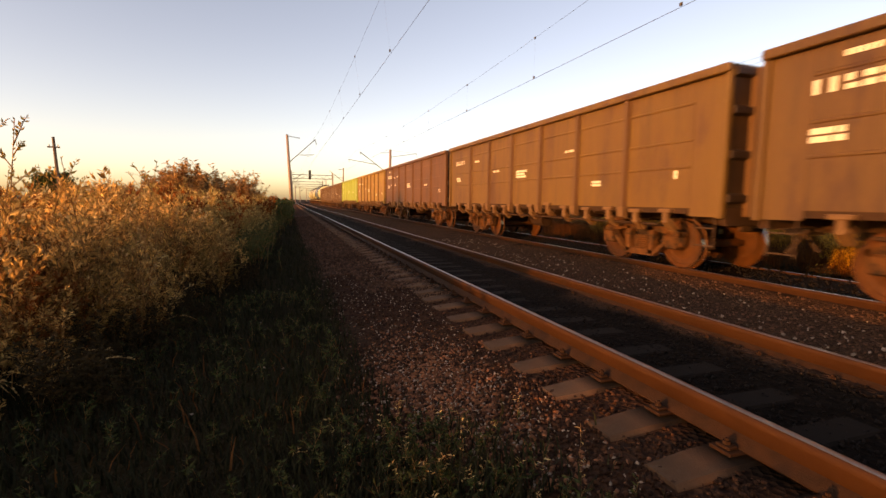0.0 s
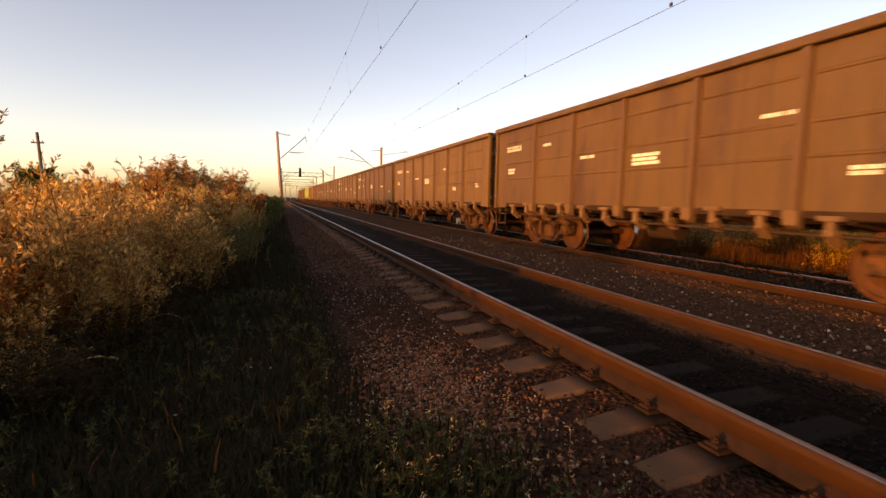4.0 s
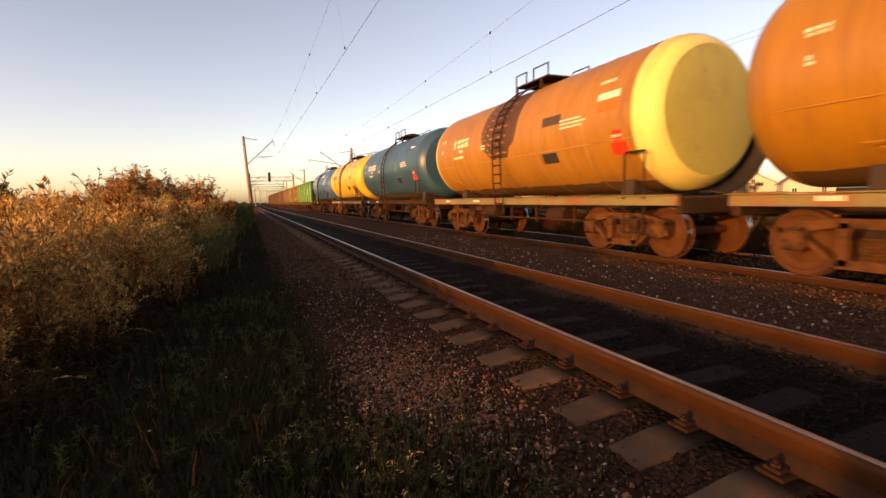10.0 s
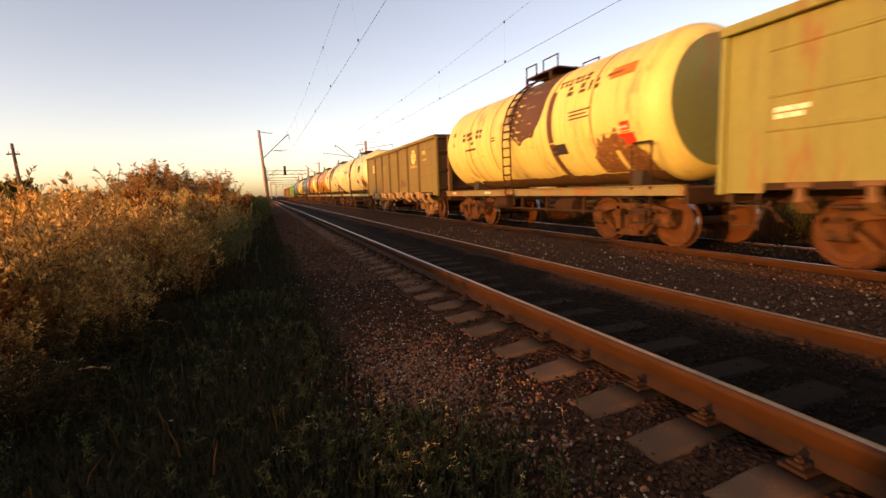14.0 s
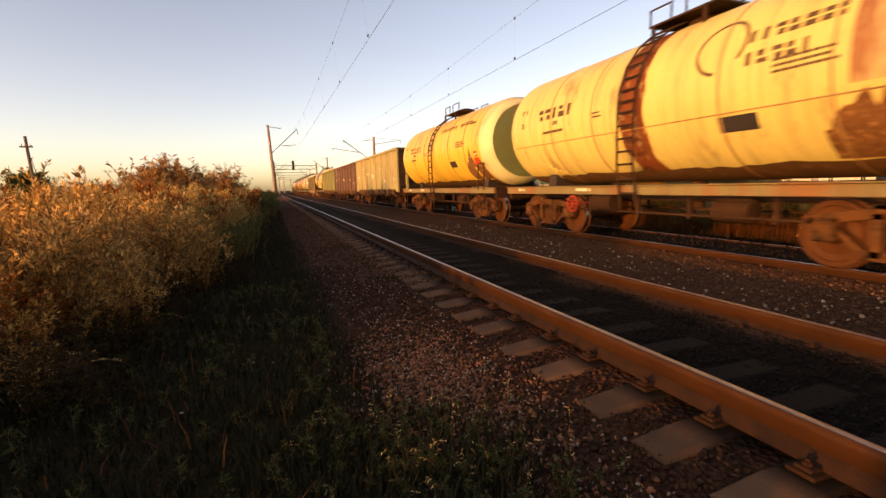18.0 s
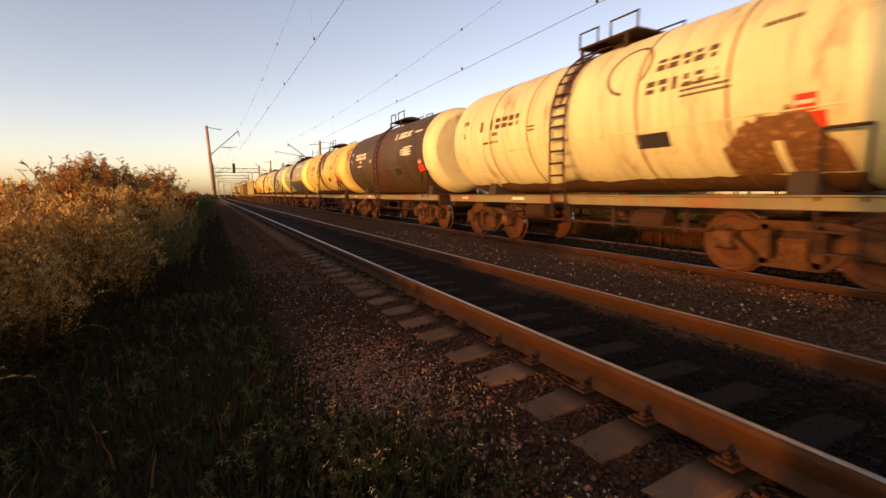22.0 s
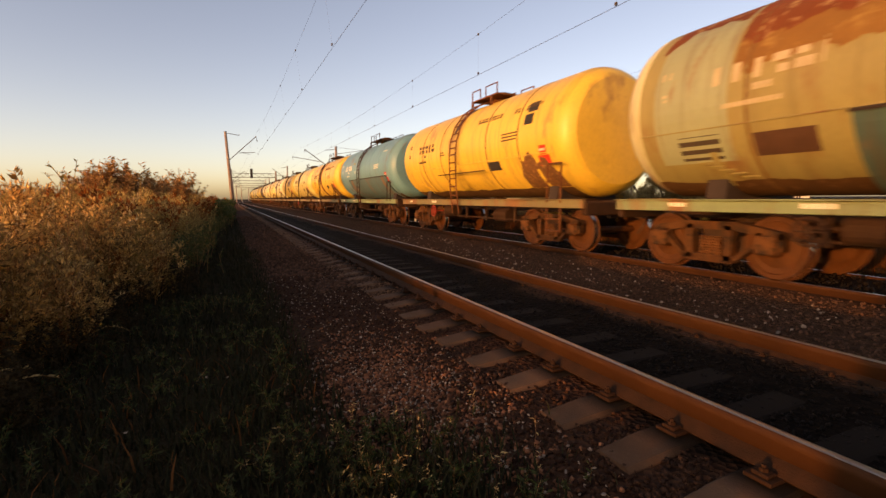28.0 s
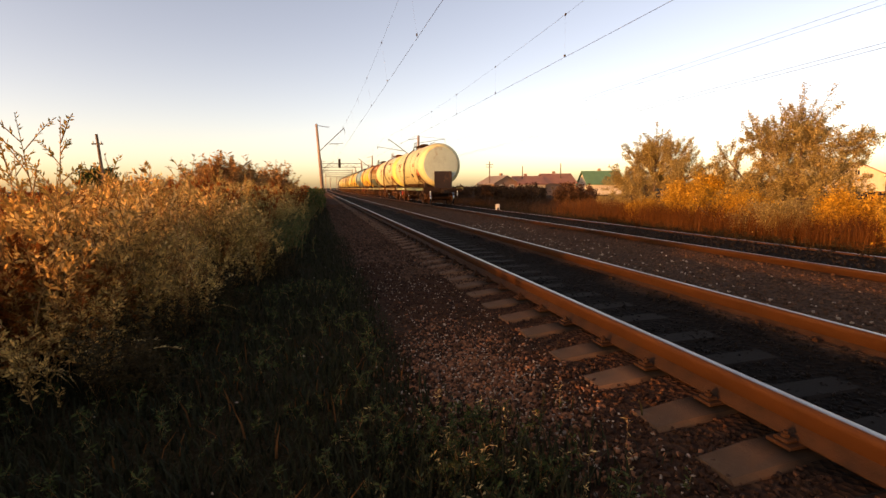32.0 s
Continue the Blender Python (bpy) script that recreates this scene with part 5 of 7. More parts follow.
# pale head paint with the blue-green tone of skylit shade mixed in
P_TEALSHADEHEAD = paint("teal_shade_head_paint", (0.42, 0.53, 0.46), 0.3)
P_JACKET = paint("jacket_paint", (0.05, 0.055, 0.042), 0.4)
P_TEALJACKET = paint("teal_jacket_paint", (0.06, 0.11, 0.09), 0.4)
P_TEALSHEET = paint("dull_teal_sheet_paint", (0.075, 0.15, 0.16), 0.5)
P_PLATEGREEN = paint("grey_green_plate_paint", (0.22, 0.20, 0.10), 0.3)
P_RUSTPLATE = paint("rusty_plate_paint", (0.30, 0.13, 0.05), 0.6, stain=(0.45, 0.36, 0.16))
M_ORANGEPLATE = material("hazard_orange", (0.72, 0.16, 0.04), (0.6, 0.12, 0.03), rough=0.5, scale=8, fine=60, bump=0.05)
D_RUST = material("frame_rust", (0.05, 0.024, 0.012), (0.02, 0.011, 0.007), rough=0.9, scale=2, fine=30, bump=0.3)
M_LADDER = material("ladder_rust", (0.17, 0.062, 0.024), (0.07, 0.028, 0.013), rough=0.85, scale=4, fine=40, bump=0.3)
M_SEAM = material("rusty_seam", (0.2, 0.105, 0.035), (0.09, 0.045, 0.018), rough=0.8, scale=2, fine=30, bump=0.2, third=(0.3, 0.18, 0.06))
M_RUSTSOFT = material("thin_rust_film", (0.24, 0.125, 0.035), (0.16, 0.072, 0.022), rough=0.8, scale=1.5, fine=30, bump=0.15, third=(0.27, 0.16, 0.05))
D_BLACK = material("frame_black", (0.05, 0.035, 0.028), (0.03, 0.022, 0.018), rough=0.8, scale=2, fine=30)
P_BAND = paint("brown_band_paint", (0.36, 0.22, 0.08), 0.5)
S_CREAM = paint("sill_cream", (0.2, 0.165, 0.07), 0.6)
S_GREEN = paint("sill_green", (0.2, 0.26, 0.13), 0.5)

# letterings of the open wagons: y, z, width, height, rows, paint
G_MARKS = ((6.0, 2.85, 1.2, 0.2, 1, M_WHITE), (5.9, 2.2, 0.45, 0.18, 2, M_WHITE), (4.0, 2.75, 0.5, 0.09, 1, M_WHITE), (2.3, 2.3, 0.6, 0.09, 1, M_WHITE), (0.6, 2.2, 0.7, 0.24, 3, M_WHITE),
           (-2.0, 2.55, 0.6, 0.08, 1, M_WHITE), (-3.2, 1.75, 0.4, 0.14, 2, M_WHITE), (-5.5, 1.85, 0.24, 0.2, 1, M_WHITE))
G_MARKS2 = ((6.04, 2.9, 1.36, 0.26, 1, M_WHITE), (5.66, 3.2, 0.5, 0.1, 1, M_WHITE), (6.0, 2.27, 0.5, 0.22, 2, M_WHITE), (5.06, 2.32, 0.3, 0.16, 1, M_WHITE), (4.05, 2.75, 0.3, 0.09, 1, M_WHITE),
            (3.3, 2.8, 0.5, 0.1, 1, M_WHITE), (3.9, 2.3, 0.45, 0.14, 1, M_WHITE), (0.5, 2.25, 0.7, 0.26, 3, M_WHITE), (-3.1, 2.1, 0.7, 0.1, 1, M_WHITE), (-5.5, 1.8, 0.24, 0.2, 1, M_WHITE))
GREEN_MARKS = ((5.2, 2.9, 1.2, 0.2, 1, M_WHITE), (1.2, 2.6, 0.7, 0.4, 3, M_WHITE), (-2.6, 2.75, 3.2, 0.42, 1, M_WHITE), (-2.7, 2.25, 1.4, 0.2, 2, M_WHITE), (-5.4, 1.8, 0.24, 0.2, 1, M_WHITE))


def tank_marks(rng, ink, red=True):
    """What nearly every tank carries: numbers at the front, data lines, a lower plate and the hazard plates at the rear."""
    m = [("text", 4.62, 20, 0.3, 0.16, 1, ink), ("text", 4.55, 6, 0.16, 0.16, 1, ink), ("text", 3.7, 15, 1.8, 0.36, 1, ink), ("text", 3.05, 2, 0.28, 0.12, 1, ink), ("text", 3.5, -6, 0.9, 0.09, 1, ink),
         ("text", 1.5, 2, 0.3, 0.16, 2, ink), ("text", -2.4, 7, 0.9, 0.24, 3, ink), ("plate", -2.15, -1.5, -30, -20, M_BLACK)]
    if red:
        m += [("plate", -4.35, -3.92, -30, -20, M_RED), ("plate", -4.26, -4.01, -19.4, -11, M_RED), ("text", -4.0, -14, 0.26, 0.07, 1, M_WHITE)]
    m += [("text", -3.5, 30, 0.62, 0.09, 1, ink)]
    return m


def title(ink, y, a, width, height, rows=1):
    """A wide painted name behind the ladder."""
    return [("text", y, a - 57.3 * r * height * 1.35 / T_R, width, height, 1, ink) for r in range(rows)]


def build_train():
    rng = np.random.default_rng(77)
    order = []                       # front to rear
    W, B = M_WHITE, M_INK

    def g(paint_, rust, label, marks=G_MARKS, load=False):
        rib = {P_BROWN: P_RIB, P_BROWN2: P_RIB, P_PATCH: P_BROWN, P_OLIVE: P_RIBOLIVE}.get(paint_)
        order.append(("g", dict(paint=paint_, rust=rust, label=label, marks=marks, load=load, rib=rib)))

    def t(paint_, sill, label, ink, **kw):
        red = kw.pop("red", True)
        extra = kw.pop("extra", [])
        order.append(("t", dict(paint=paint_, dark=kw.pop("dark", D_RUST), sill=sill, label=label, marks=tank_marks(rng, ink, red) + extra, **kw)))

    for c in (P_CREAM, P_GREY, P_CREAM, P_TEAL, P_CREAM):
        t(c, S_CREAM, "dusty tank wagon near the front of the train", B, red=False)
    g(P_BROWN, D_RUST, "dusty brown open wagon with ribbed steel sides")
    g(P_BROWN2, D_RUST, "dusty brown open wagon with ribbed steel sides", G_MARKS2)
    g(P_BROWN, D_RUST, "dusty brown open wagon with ribbed steel sides")
    g(P_GREEN2, D_RUST, "yellow-green open wagon with ribbed steel sides", G_MARKS2)
    g(P_PATCH, D_RUST, "ochre open wagon with a pale patch on its ribbed side")
    g(P_DARKBROWN, D_RUST, "dark brown open wagon with ribbed steel sides", G_MARKS2)
    g(P_BROWN, D_RUST, "red-brown open wagon with ribbed steel sides and white lettering")          # ends at coupling 0
    g(P_BROWN2, D_RUST, "brown open wagon with a wide pale lettering", G_MARKS2)                      # 0
    g(P_BROWN, D_RUST, "brown open wagon with ribbed steel sides and white lettering", G_MARKS2)
    g(P_BROWN2, D_RUST, "brown open wagon with rusty ribs and white lettering", G_MARKS2)
    g(P_BROWN, D_RUST, "brown open wagon with ribbed steel sides and white lettering")
    g(P_BROWN2, D_RUST, "red-brown open wagon with ribbed steel sides and white lettering")
    g(P_FADED, D_RUST, "orange-brown open wagon with faded sides and white lettering", G_MARKS2)      # 5
    g(P_PATCH, D_RUST, "worn yellow open wagon with flaking paint patches", ((-5.5, 2.6, 0.6, 0.26, 1, P_OCHRE), (4.9, 2.8, 0.8, 0.7, 1, P_FLAKE), (4.8, 2.0, 0.6, 0.6, 1, P_FLAKE), (3.2, 2.6, 0.9, 0.5, 1, P_FLAKE), (3.0, 1.8, 0.9, 0.6, 1, P_FLAKE), (1.4, 2.9, 0.7, 0.9, 1, P_FLAKE), (0.2, 2.5, 0.5, 0.4, 1, P_FLAKE), (-0.5, 2.7, 0.6, 1.1, 1, P_FLAKE), (-0.9, 1.8, 0.8, 0.55, 1, P_FLAKE), (-2.6, 2.1, 0.5, 0.5, 1, P_FLAKE), (-4.2, 1.8, 0.6, 0.5, 1, P_FLAKE), (2.4, 2.36, 1.4, 0.4, 1, P_FLAKE), (2.3, 1.75, 0.8, 0.5, 1, P_FLAKE), (4.1, 2.9, 1.3, 0.5, 1, P_FLAKE), (0.7, 2.9, 1.3, 0.34, 1, P_FLAKE), (0.6, 1.7, 1.2, 0.48, 1, P_FLAKE), (-1.1, 2.9, 1.3, 0.5, 1, P_FLAKE), (-2.9, 2.95, 1.2, 0.8, 1, P_FLAKE), (-3.0, 1.75, 0.7, 0.5, 1, P_FLAKE), (5.9, 2.9, 1.2, 0.7, 1, P_FLAKE), (5.8, 1.8, 1.0, 0.45, 1, P_FLAKE)))
    g(P_GREEN, D_RUST, "bright green open wagon with wide white lettering", GREEN_MARKS)              # 7
    t(P_BLUEGREY, D_RUST, "blue-grey tank wagon with wide white lettering", W, pipe=True, extra=title(W, -0.8, 38, 2.2, 0.34) + [("text", 3.9, 46, 1.4, 0.26, 1, W), ("text", 3.8, 30, 1.3, 0.34, 1, W), ("text", 2.6, -4, 0.8, 0.2, 2, W), ("plate", 1.0, 1.5, -22, -16, P_OCHRE), ("plate", -3.4, -3.05, 8, 20, W)])
    t(P_YELLOW, S_CREAM, "clean yellow tank wagon with a black ladder", B, collar=True, grime=M_GRIME, spill=(0.0, 0.7, 30))
    t(P_TEAL, D_RUST, "dark teal tank wagon with white lettering and a red warning plate", W, collar=False)
    t(P_ORANGEBROWN, S_CREAM, "orange-brown tank wagon with yellow ends", W, head=P_LIMEHEAD, rim=P_YELLOWHEAD, collar=True, spill=(-0.5, 1.5, -20), band_mat=P_BAND, extra=[("ring", -1.9, 34, 0.4, P_ORANGE), ("plate", -4.2, -3.6, 4, 12, M_ORANGEPLATE), ("plate", -4.2, -3.6, 13.5, 19, W), ("plate", -2.4, -1.7, 4, 12, P_BOARD)])
    t(P_ORANGE, S_CREAM, "orange tank wagon with a rust-stained barrel", W, head=P_BROWNTANK, grime=M_GRIME, collar=True, spill=(-0.5, 0.9, 20), extra=[("ring", -1.1, 26, 0.16, W), ("text", -1.5, 30, 0.9, 0.26, 2, W), ("plate", -4.2, -3.6, 2, 14, M_ORANGEPLATE)])
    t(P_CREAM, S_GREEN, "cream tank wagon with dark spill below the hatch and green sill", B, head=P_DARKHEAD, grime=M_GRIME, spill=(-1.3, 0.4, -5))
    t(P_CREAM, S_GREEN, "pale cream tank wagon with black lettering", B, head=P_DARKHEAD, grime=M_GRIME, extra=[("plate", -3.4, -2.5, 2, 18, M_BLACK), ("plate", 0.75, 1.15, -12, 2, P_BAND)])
    g(P_OLIVE, D_RUST, "olive open wagon with a pale round emblem and heaped load", ((5.2, 2.9, 0.9, 0.5, 3, P_YELLOWHEAD), (2.7, 2.7, 1.0, 0.6, 4, P_OLIVECREAM), (-2.95, 2.42, 1.05, 0.15, 1, P_YELLOWHEAD),
                                                                    (-4.75, 2.95, 0.55, 0.2, 1, P_YELLOWHEAD), (-4.7, 2.62, 0.8, 0.12, 1, P_OCHRE), (-1.2, 1.8, 0.5, 0.5, 1, P_DARKBROWN), (-1.75, 1.7, 0.42, 0.3, 1, P_DARKBROWN), (0.2, 2.5, 0.4, 0.28, 1, P_OLIVECREAM)), load=True)   # 15
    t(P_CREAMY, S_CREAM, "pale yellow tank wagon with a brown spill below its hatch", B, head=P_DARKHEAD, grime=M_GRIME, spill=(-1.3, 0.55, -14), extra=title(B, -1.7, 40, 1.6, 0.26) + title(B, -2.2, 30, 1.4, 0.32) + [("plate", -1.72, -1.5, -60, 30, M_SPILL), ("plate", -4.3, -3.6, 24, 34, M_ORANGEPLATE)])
    g(P_OLIVECREAM, D_RUST, "olive-cream open wagon with a brown square patch", G_MARKS[1:4] + ((1.2, 1.9, 0.8, 0.75, 1, P_BROWN),))
    g(P_DARKBROWN, D_RUST, "dark brown open wagon with ribbed steel sides", G_MARKS2)
    g(P_CREAMGREY, D_RUST, "grey-cream open wagon with streaked ribbed sides", G_MARKS[1:])
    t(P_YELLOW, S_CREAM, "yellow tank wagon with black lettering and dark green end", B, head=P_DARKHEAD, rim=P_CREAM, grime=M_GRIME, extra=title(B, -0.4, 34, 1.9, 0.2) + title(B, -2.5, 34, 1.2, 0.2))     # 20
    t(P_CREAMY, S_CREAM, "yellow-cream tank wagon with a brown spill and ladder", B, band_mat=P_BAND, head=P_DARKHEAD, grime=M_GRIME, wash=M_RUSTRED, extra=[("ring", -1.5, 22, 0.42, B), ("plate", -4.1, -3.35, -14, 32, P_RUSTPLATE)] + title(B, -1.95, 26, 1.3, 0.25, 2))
    t(P_GREYGREEN, S_CREAM, "grey-green tank wagon with brown patches and pale lettering", W, head=P_GREYGREEN, rim=P_YELLOWHEAD, collar=True, wash=M_SPILL, extra=title(W, -0.9, 42, 2.3, 0.32) + title(W, -1.3, 29, 1.3, 0.32) + [("plate", -1.9, -0.95, -26, 4, M_SPILL)])
    t(P_GREY, S_CREAM, "grey tank wagon with white lettering and a pale band", W, head=P_LIMEHEAD, rim=P_YELLOWHEAD, collar=True, walkway=True, climb=True, grime=M_GRIME, jacket=(-4.2, 1.3, -17, P_JACKET), spill=(-0.2, 0.7, -10), extra=title(W, -0.8, 38, 2.3, 0.36))
    t(P_TAN, S_CREAM, "cream-ochre tank wagon with heavy rust stains", B, band_mat=P_BAND, climb=True, grime=M_GRIME, wash=M_SPILL, spill=(-0.9, 0.0, 0), extra=[("ring", -2.0, 18, 0.42, M_SPILL)])
    t(P_DARKOLIVE, S_CREAM, "dark olive-brown tank wagon with pale lettering", W, head=P_CREAM, rim=P_CREAM, wash=M_SPILL, wash_span=(-0.5, 1.25), extra=title(W, -1.5, 34, 2.0, 0.34) + [("text", -2.7, 10, 0.9, 0.36, 4, W)])
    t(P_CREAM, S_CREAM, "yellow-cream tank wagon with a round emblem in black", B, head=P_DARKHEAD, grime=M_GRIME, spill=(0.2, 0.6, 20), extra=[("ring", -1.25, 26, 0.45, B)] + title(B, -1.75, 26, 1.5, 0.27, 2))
    t(P_CREAMY, S_CREAM, "yellow tank wagon with a rusty ladder and stained end", B, collar=True, head=P_OLIVECREAM, grime=M_GRIME, spill=(-0.2, 0.5, 40), ladder=M_LADDER, extra=[("plate", -4.1, -3.5, 24, 30, M_BLACK), ("plate", -3.95, -3.35, 14, 20, M_BLACK), ("plate", -4.1, -3.6, 4, 11, M_BLACK)])
    t(P_CREAM, S_CREAM, "cream tank wagon with a grey-green plate and black lettering", B, collar=True, grime=M_GRIME, head=P_BAND, extra=[("plate", 0.75, 1.3, 4, 22, P_PLATEGREEN), ("plate", -1.0, -0.3, 4, 24, P_PLATEGREEN), ("plate", -3.35, -1.9, -26, -4, P_PLATEGREEN), ("text", -2.2, -10, 0.9, 0.2, 3, W), ("ring", -1.6, 30, 0.42, B)] + title(B, -2.0, 30, 1.1, 0.2, 2))
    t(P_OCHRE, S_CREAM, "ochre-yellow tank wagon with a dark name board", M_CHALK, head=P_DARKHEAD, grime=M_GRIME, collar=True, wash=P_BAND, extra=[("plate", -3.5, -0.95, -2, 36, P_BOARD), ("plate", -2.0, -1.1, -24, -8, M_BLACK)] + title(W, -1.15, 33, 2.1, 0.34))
    t(P_CREAMY, S_CREAM, "yellow tank wagon with black lettering", B, grime=M_GRIME, spill=(0.1, 0.7, 0))
    t(P_YELLOW, S_CREAM, "yellow-orange tank wagon with stained lower end", B, grime=M_GRIME, wash=M_RUSTRED, extra=title(B, -1.0, 30, 2.0, 0.22))
    t(P_TEAL2, S_GREEN, "teal tank wagon with white lettering and rust spots", W, jacket=(-4.2, 2.9, -17, P_TEALSHEET), spill=(0.15, 0.65, 10), extra=[("plate", -1.3, -0.9, -26, -20, P_OCHRE), ("plate", 1.5, 1.9, 16, 20, P_OCHRE)])                              # 32
    t(P_YELLOW, S_CREAM, "yellow tank wagon with black lettering and yellow end", B, pipe=True, grime=M_GRIME, spill=(0.3, 0.75, 14), ladder=M_LADDER, extra=title(B, -0.9, 30, 1.6, 0.18) + title(B, -2.8, 30, 0.8, 0.18) + [("plate", -3.75, -3.4, 10, 20, M_BLACK), ("plate", -3.85, -3.45, 22, 32, M_BLACK)])
    t(P_RUSTTOP, S_GREEN, "grey-cream tank wagon with a rust-red top", M_CHALK, head=P_CREAM, rim=P_CREAM, grime=M_GRIME, jacket=(-1.6, 1.9, -19, P_TEALJACKET), extra=[("plate", 3.42, 4.7, -40, 62, P_GREYGREEN), ("ragged", -4.6, 3.4, 10, M_RUSTSOFT, 0.004), ("ragged", -4.4, 3.35, 27, M_RUSTRED, 0.007), ("ragged", 3.45, 4.75, 48, M_RUSTRED, 0.007), ("plate", 3.6, 4.3, -38, -22, P_BOARD), ("plate", 2.3, 3.1, -38, -24, M_SPILL)] + title(W, -0.9, 36, 0.5, 0.3) + title(W, -1.7, 38, 1.9, 0.36))
    t(P_CREAM, S_CREAM, "cream tank wagon with a brown spill beside the ladder", B, head=P_DARKHEAD, rim=P_YELLOWHEAD, grime=M_GRIME, ladder=M_LADDER, wash=M_SPILL, extra=title(B, -1.6, 34, 1.7, 0.26) + [("plate", -4.0, -3.4, 0, 26, P_RUSTPLATE)])
    t(P_CREAM, S_GREEN, "pale cream last tank wagon with a dark rear plate", B, head=P_TEALSHADEHEAD, grime=M_GRIME, pipe=True, extra=[("plate", -3.95, -3.4, 24, 36, M_BLACK)])

    lead = 12
    length = sum(G_LEN if k == "g" else T_LEN for k, _ in order[:lead])
    y = length
    for i, (k, kw) in enumerate(order):
        if k == "g":
            gondola(i, y, seed=i, **kw)
            y -= G_LEN
        else:
            last = tank(i, y, seed=i, **kw)
            y -= T_LEN
    bm = boxed(-0.5, 0.75, -5.17, -5.09, 1.0, 2.3, bevel=0.02)
    part("rear_plate", bm, P_ENDSHADE_PLATE, last, "dark plate at the rear end")
    bm = bmesh.new()
    for x in (-0.95, 0.95):
        rod(bm, (x, -5.75, 0.62), (x, -5.75, 0.95), 0.03, sides=6)
    part("tail_hose", bm, M_WHITE, last)
    # the emblem of the olive wagon
    emblem = bmesh.new()
    bmesh.ops.create_cone(emblem, cap_ends=True, segments=32, radius1=0.33, radius2=0.33, depth=0.006)
    bmesh.ops.transform(emblem, verts=emblem.verts, matrix=pose(-G_SIDE - 0.004, -3.46, 2.8, 0, 90, 0))
    disc = part("emblem", emblem, P_YELLOWHEAD, WAGONS[lead + 15][0], "pale yellow round emblem")
    for z, half in ((2.86, 0.2), (2.74, 0.26)):
        part("emblem_stripe", boxed(-G_SIDE - 0.011, -G_SIDE - 0.008, -3.46 - half, -3.46 + half * 0.6, z - 0.016, z + 0.016), P_OLIVE, disc)


build_train()


# small unevenness of the train's run, in metres, second by second
UNEVEN = (0.12, -0.15, -0.05, 0.00, 0.05, 0.10, 0.20, 0.30, 0.38, 0.45, 0.53, 0.60, 0.60, 0.72, 0.80, 0.87, 0.95, 0.95, 0.95, 0.93, 0.80, 0.80, 0.74, 0.68, 0.72, 0.75, 0.81, 0.88, 0.78, 0.77, 0.75, 0.75, 0.75)


def along(t):
    """How far the coupling behind the twelfth wagon has come, in metres of y."""
    return 5.3 + 16.2015 * t - 0.034063 * t * t + 0.00025819 * t ** 3 + float(np.interp(t, range(33), UNEVEN))


# ---------------------------------------------------------------- overhead line
def concrete_pole(x, y, top, lean, label, name="catenary_pole"):
    """A tapered concrete pole; lean is how far its top stands to the left of its foot."""
    pole = tagged(new(name), label, "pole", group="poles of the overhead line")
    pole.location = (x, y, 0)
    part("shaft", rod(bmesh.new(), (0, 0, -0.9), (-lean, 0, top), 0.22, 0.14, sides=14), M_POLE, pole, smooth=True)
    part("cap", rod(bmesh.new(), (-lean, 0, top), (-lean, 0, top + 0.04), 0.145, sides=14), M_STEEL, pole)
    return pole


def insulator(bm, a, b, r=0.06):
    a, b = Vector(a), Vector(b)
    for k in range(4):
        p, q = a.lerp(b, k / 4), a.lerp(b, (k + 0.5) / 4)
        rod(bm, p, q, r, r * 0.5, sides=8)
    rod(bm, a, b, r * 0.35, sides=6)


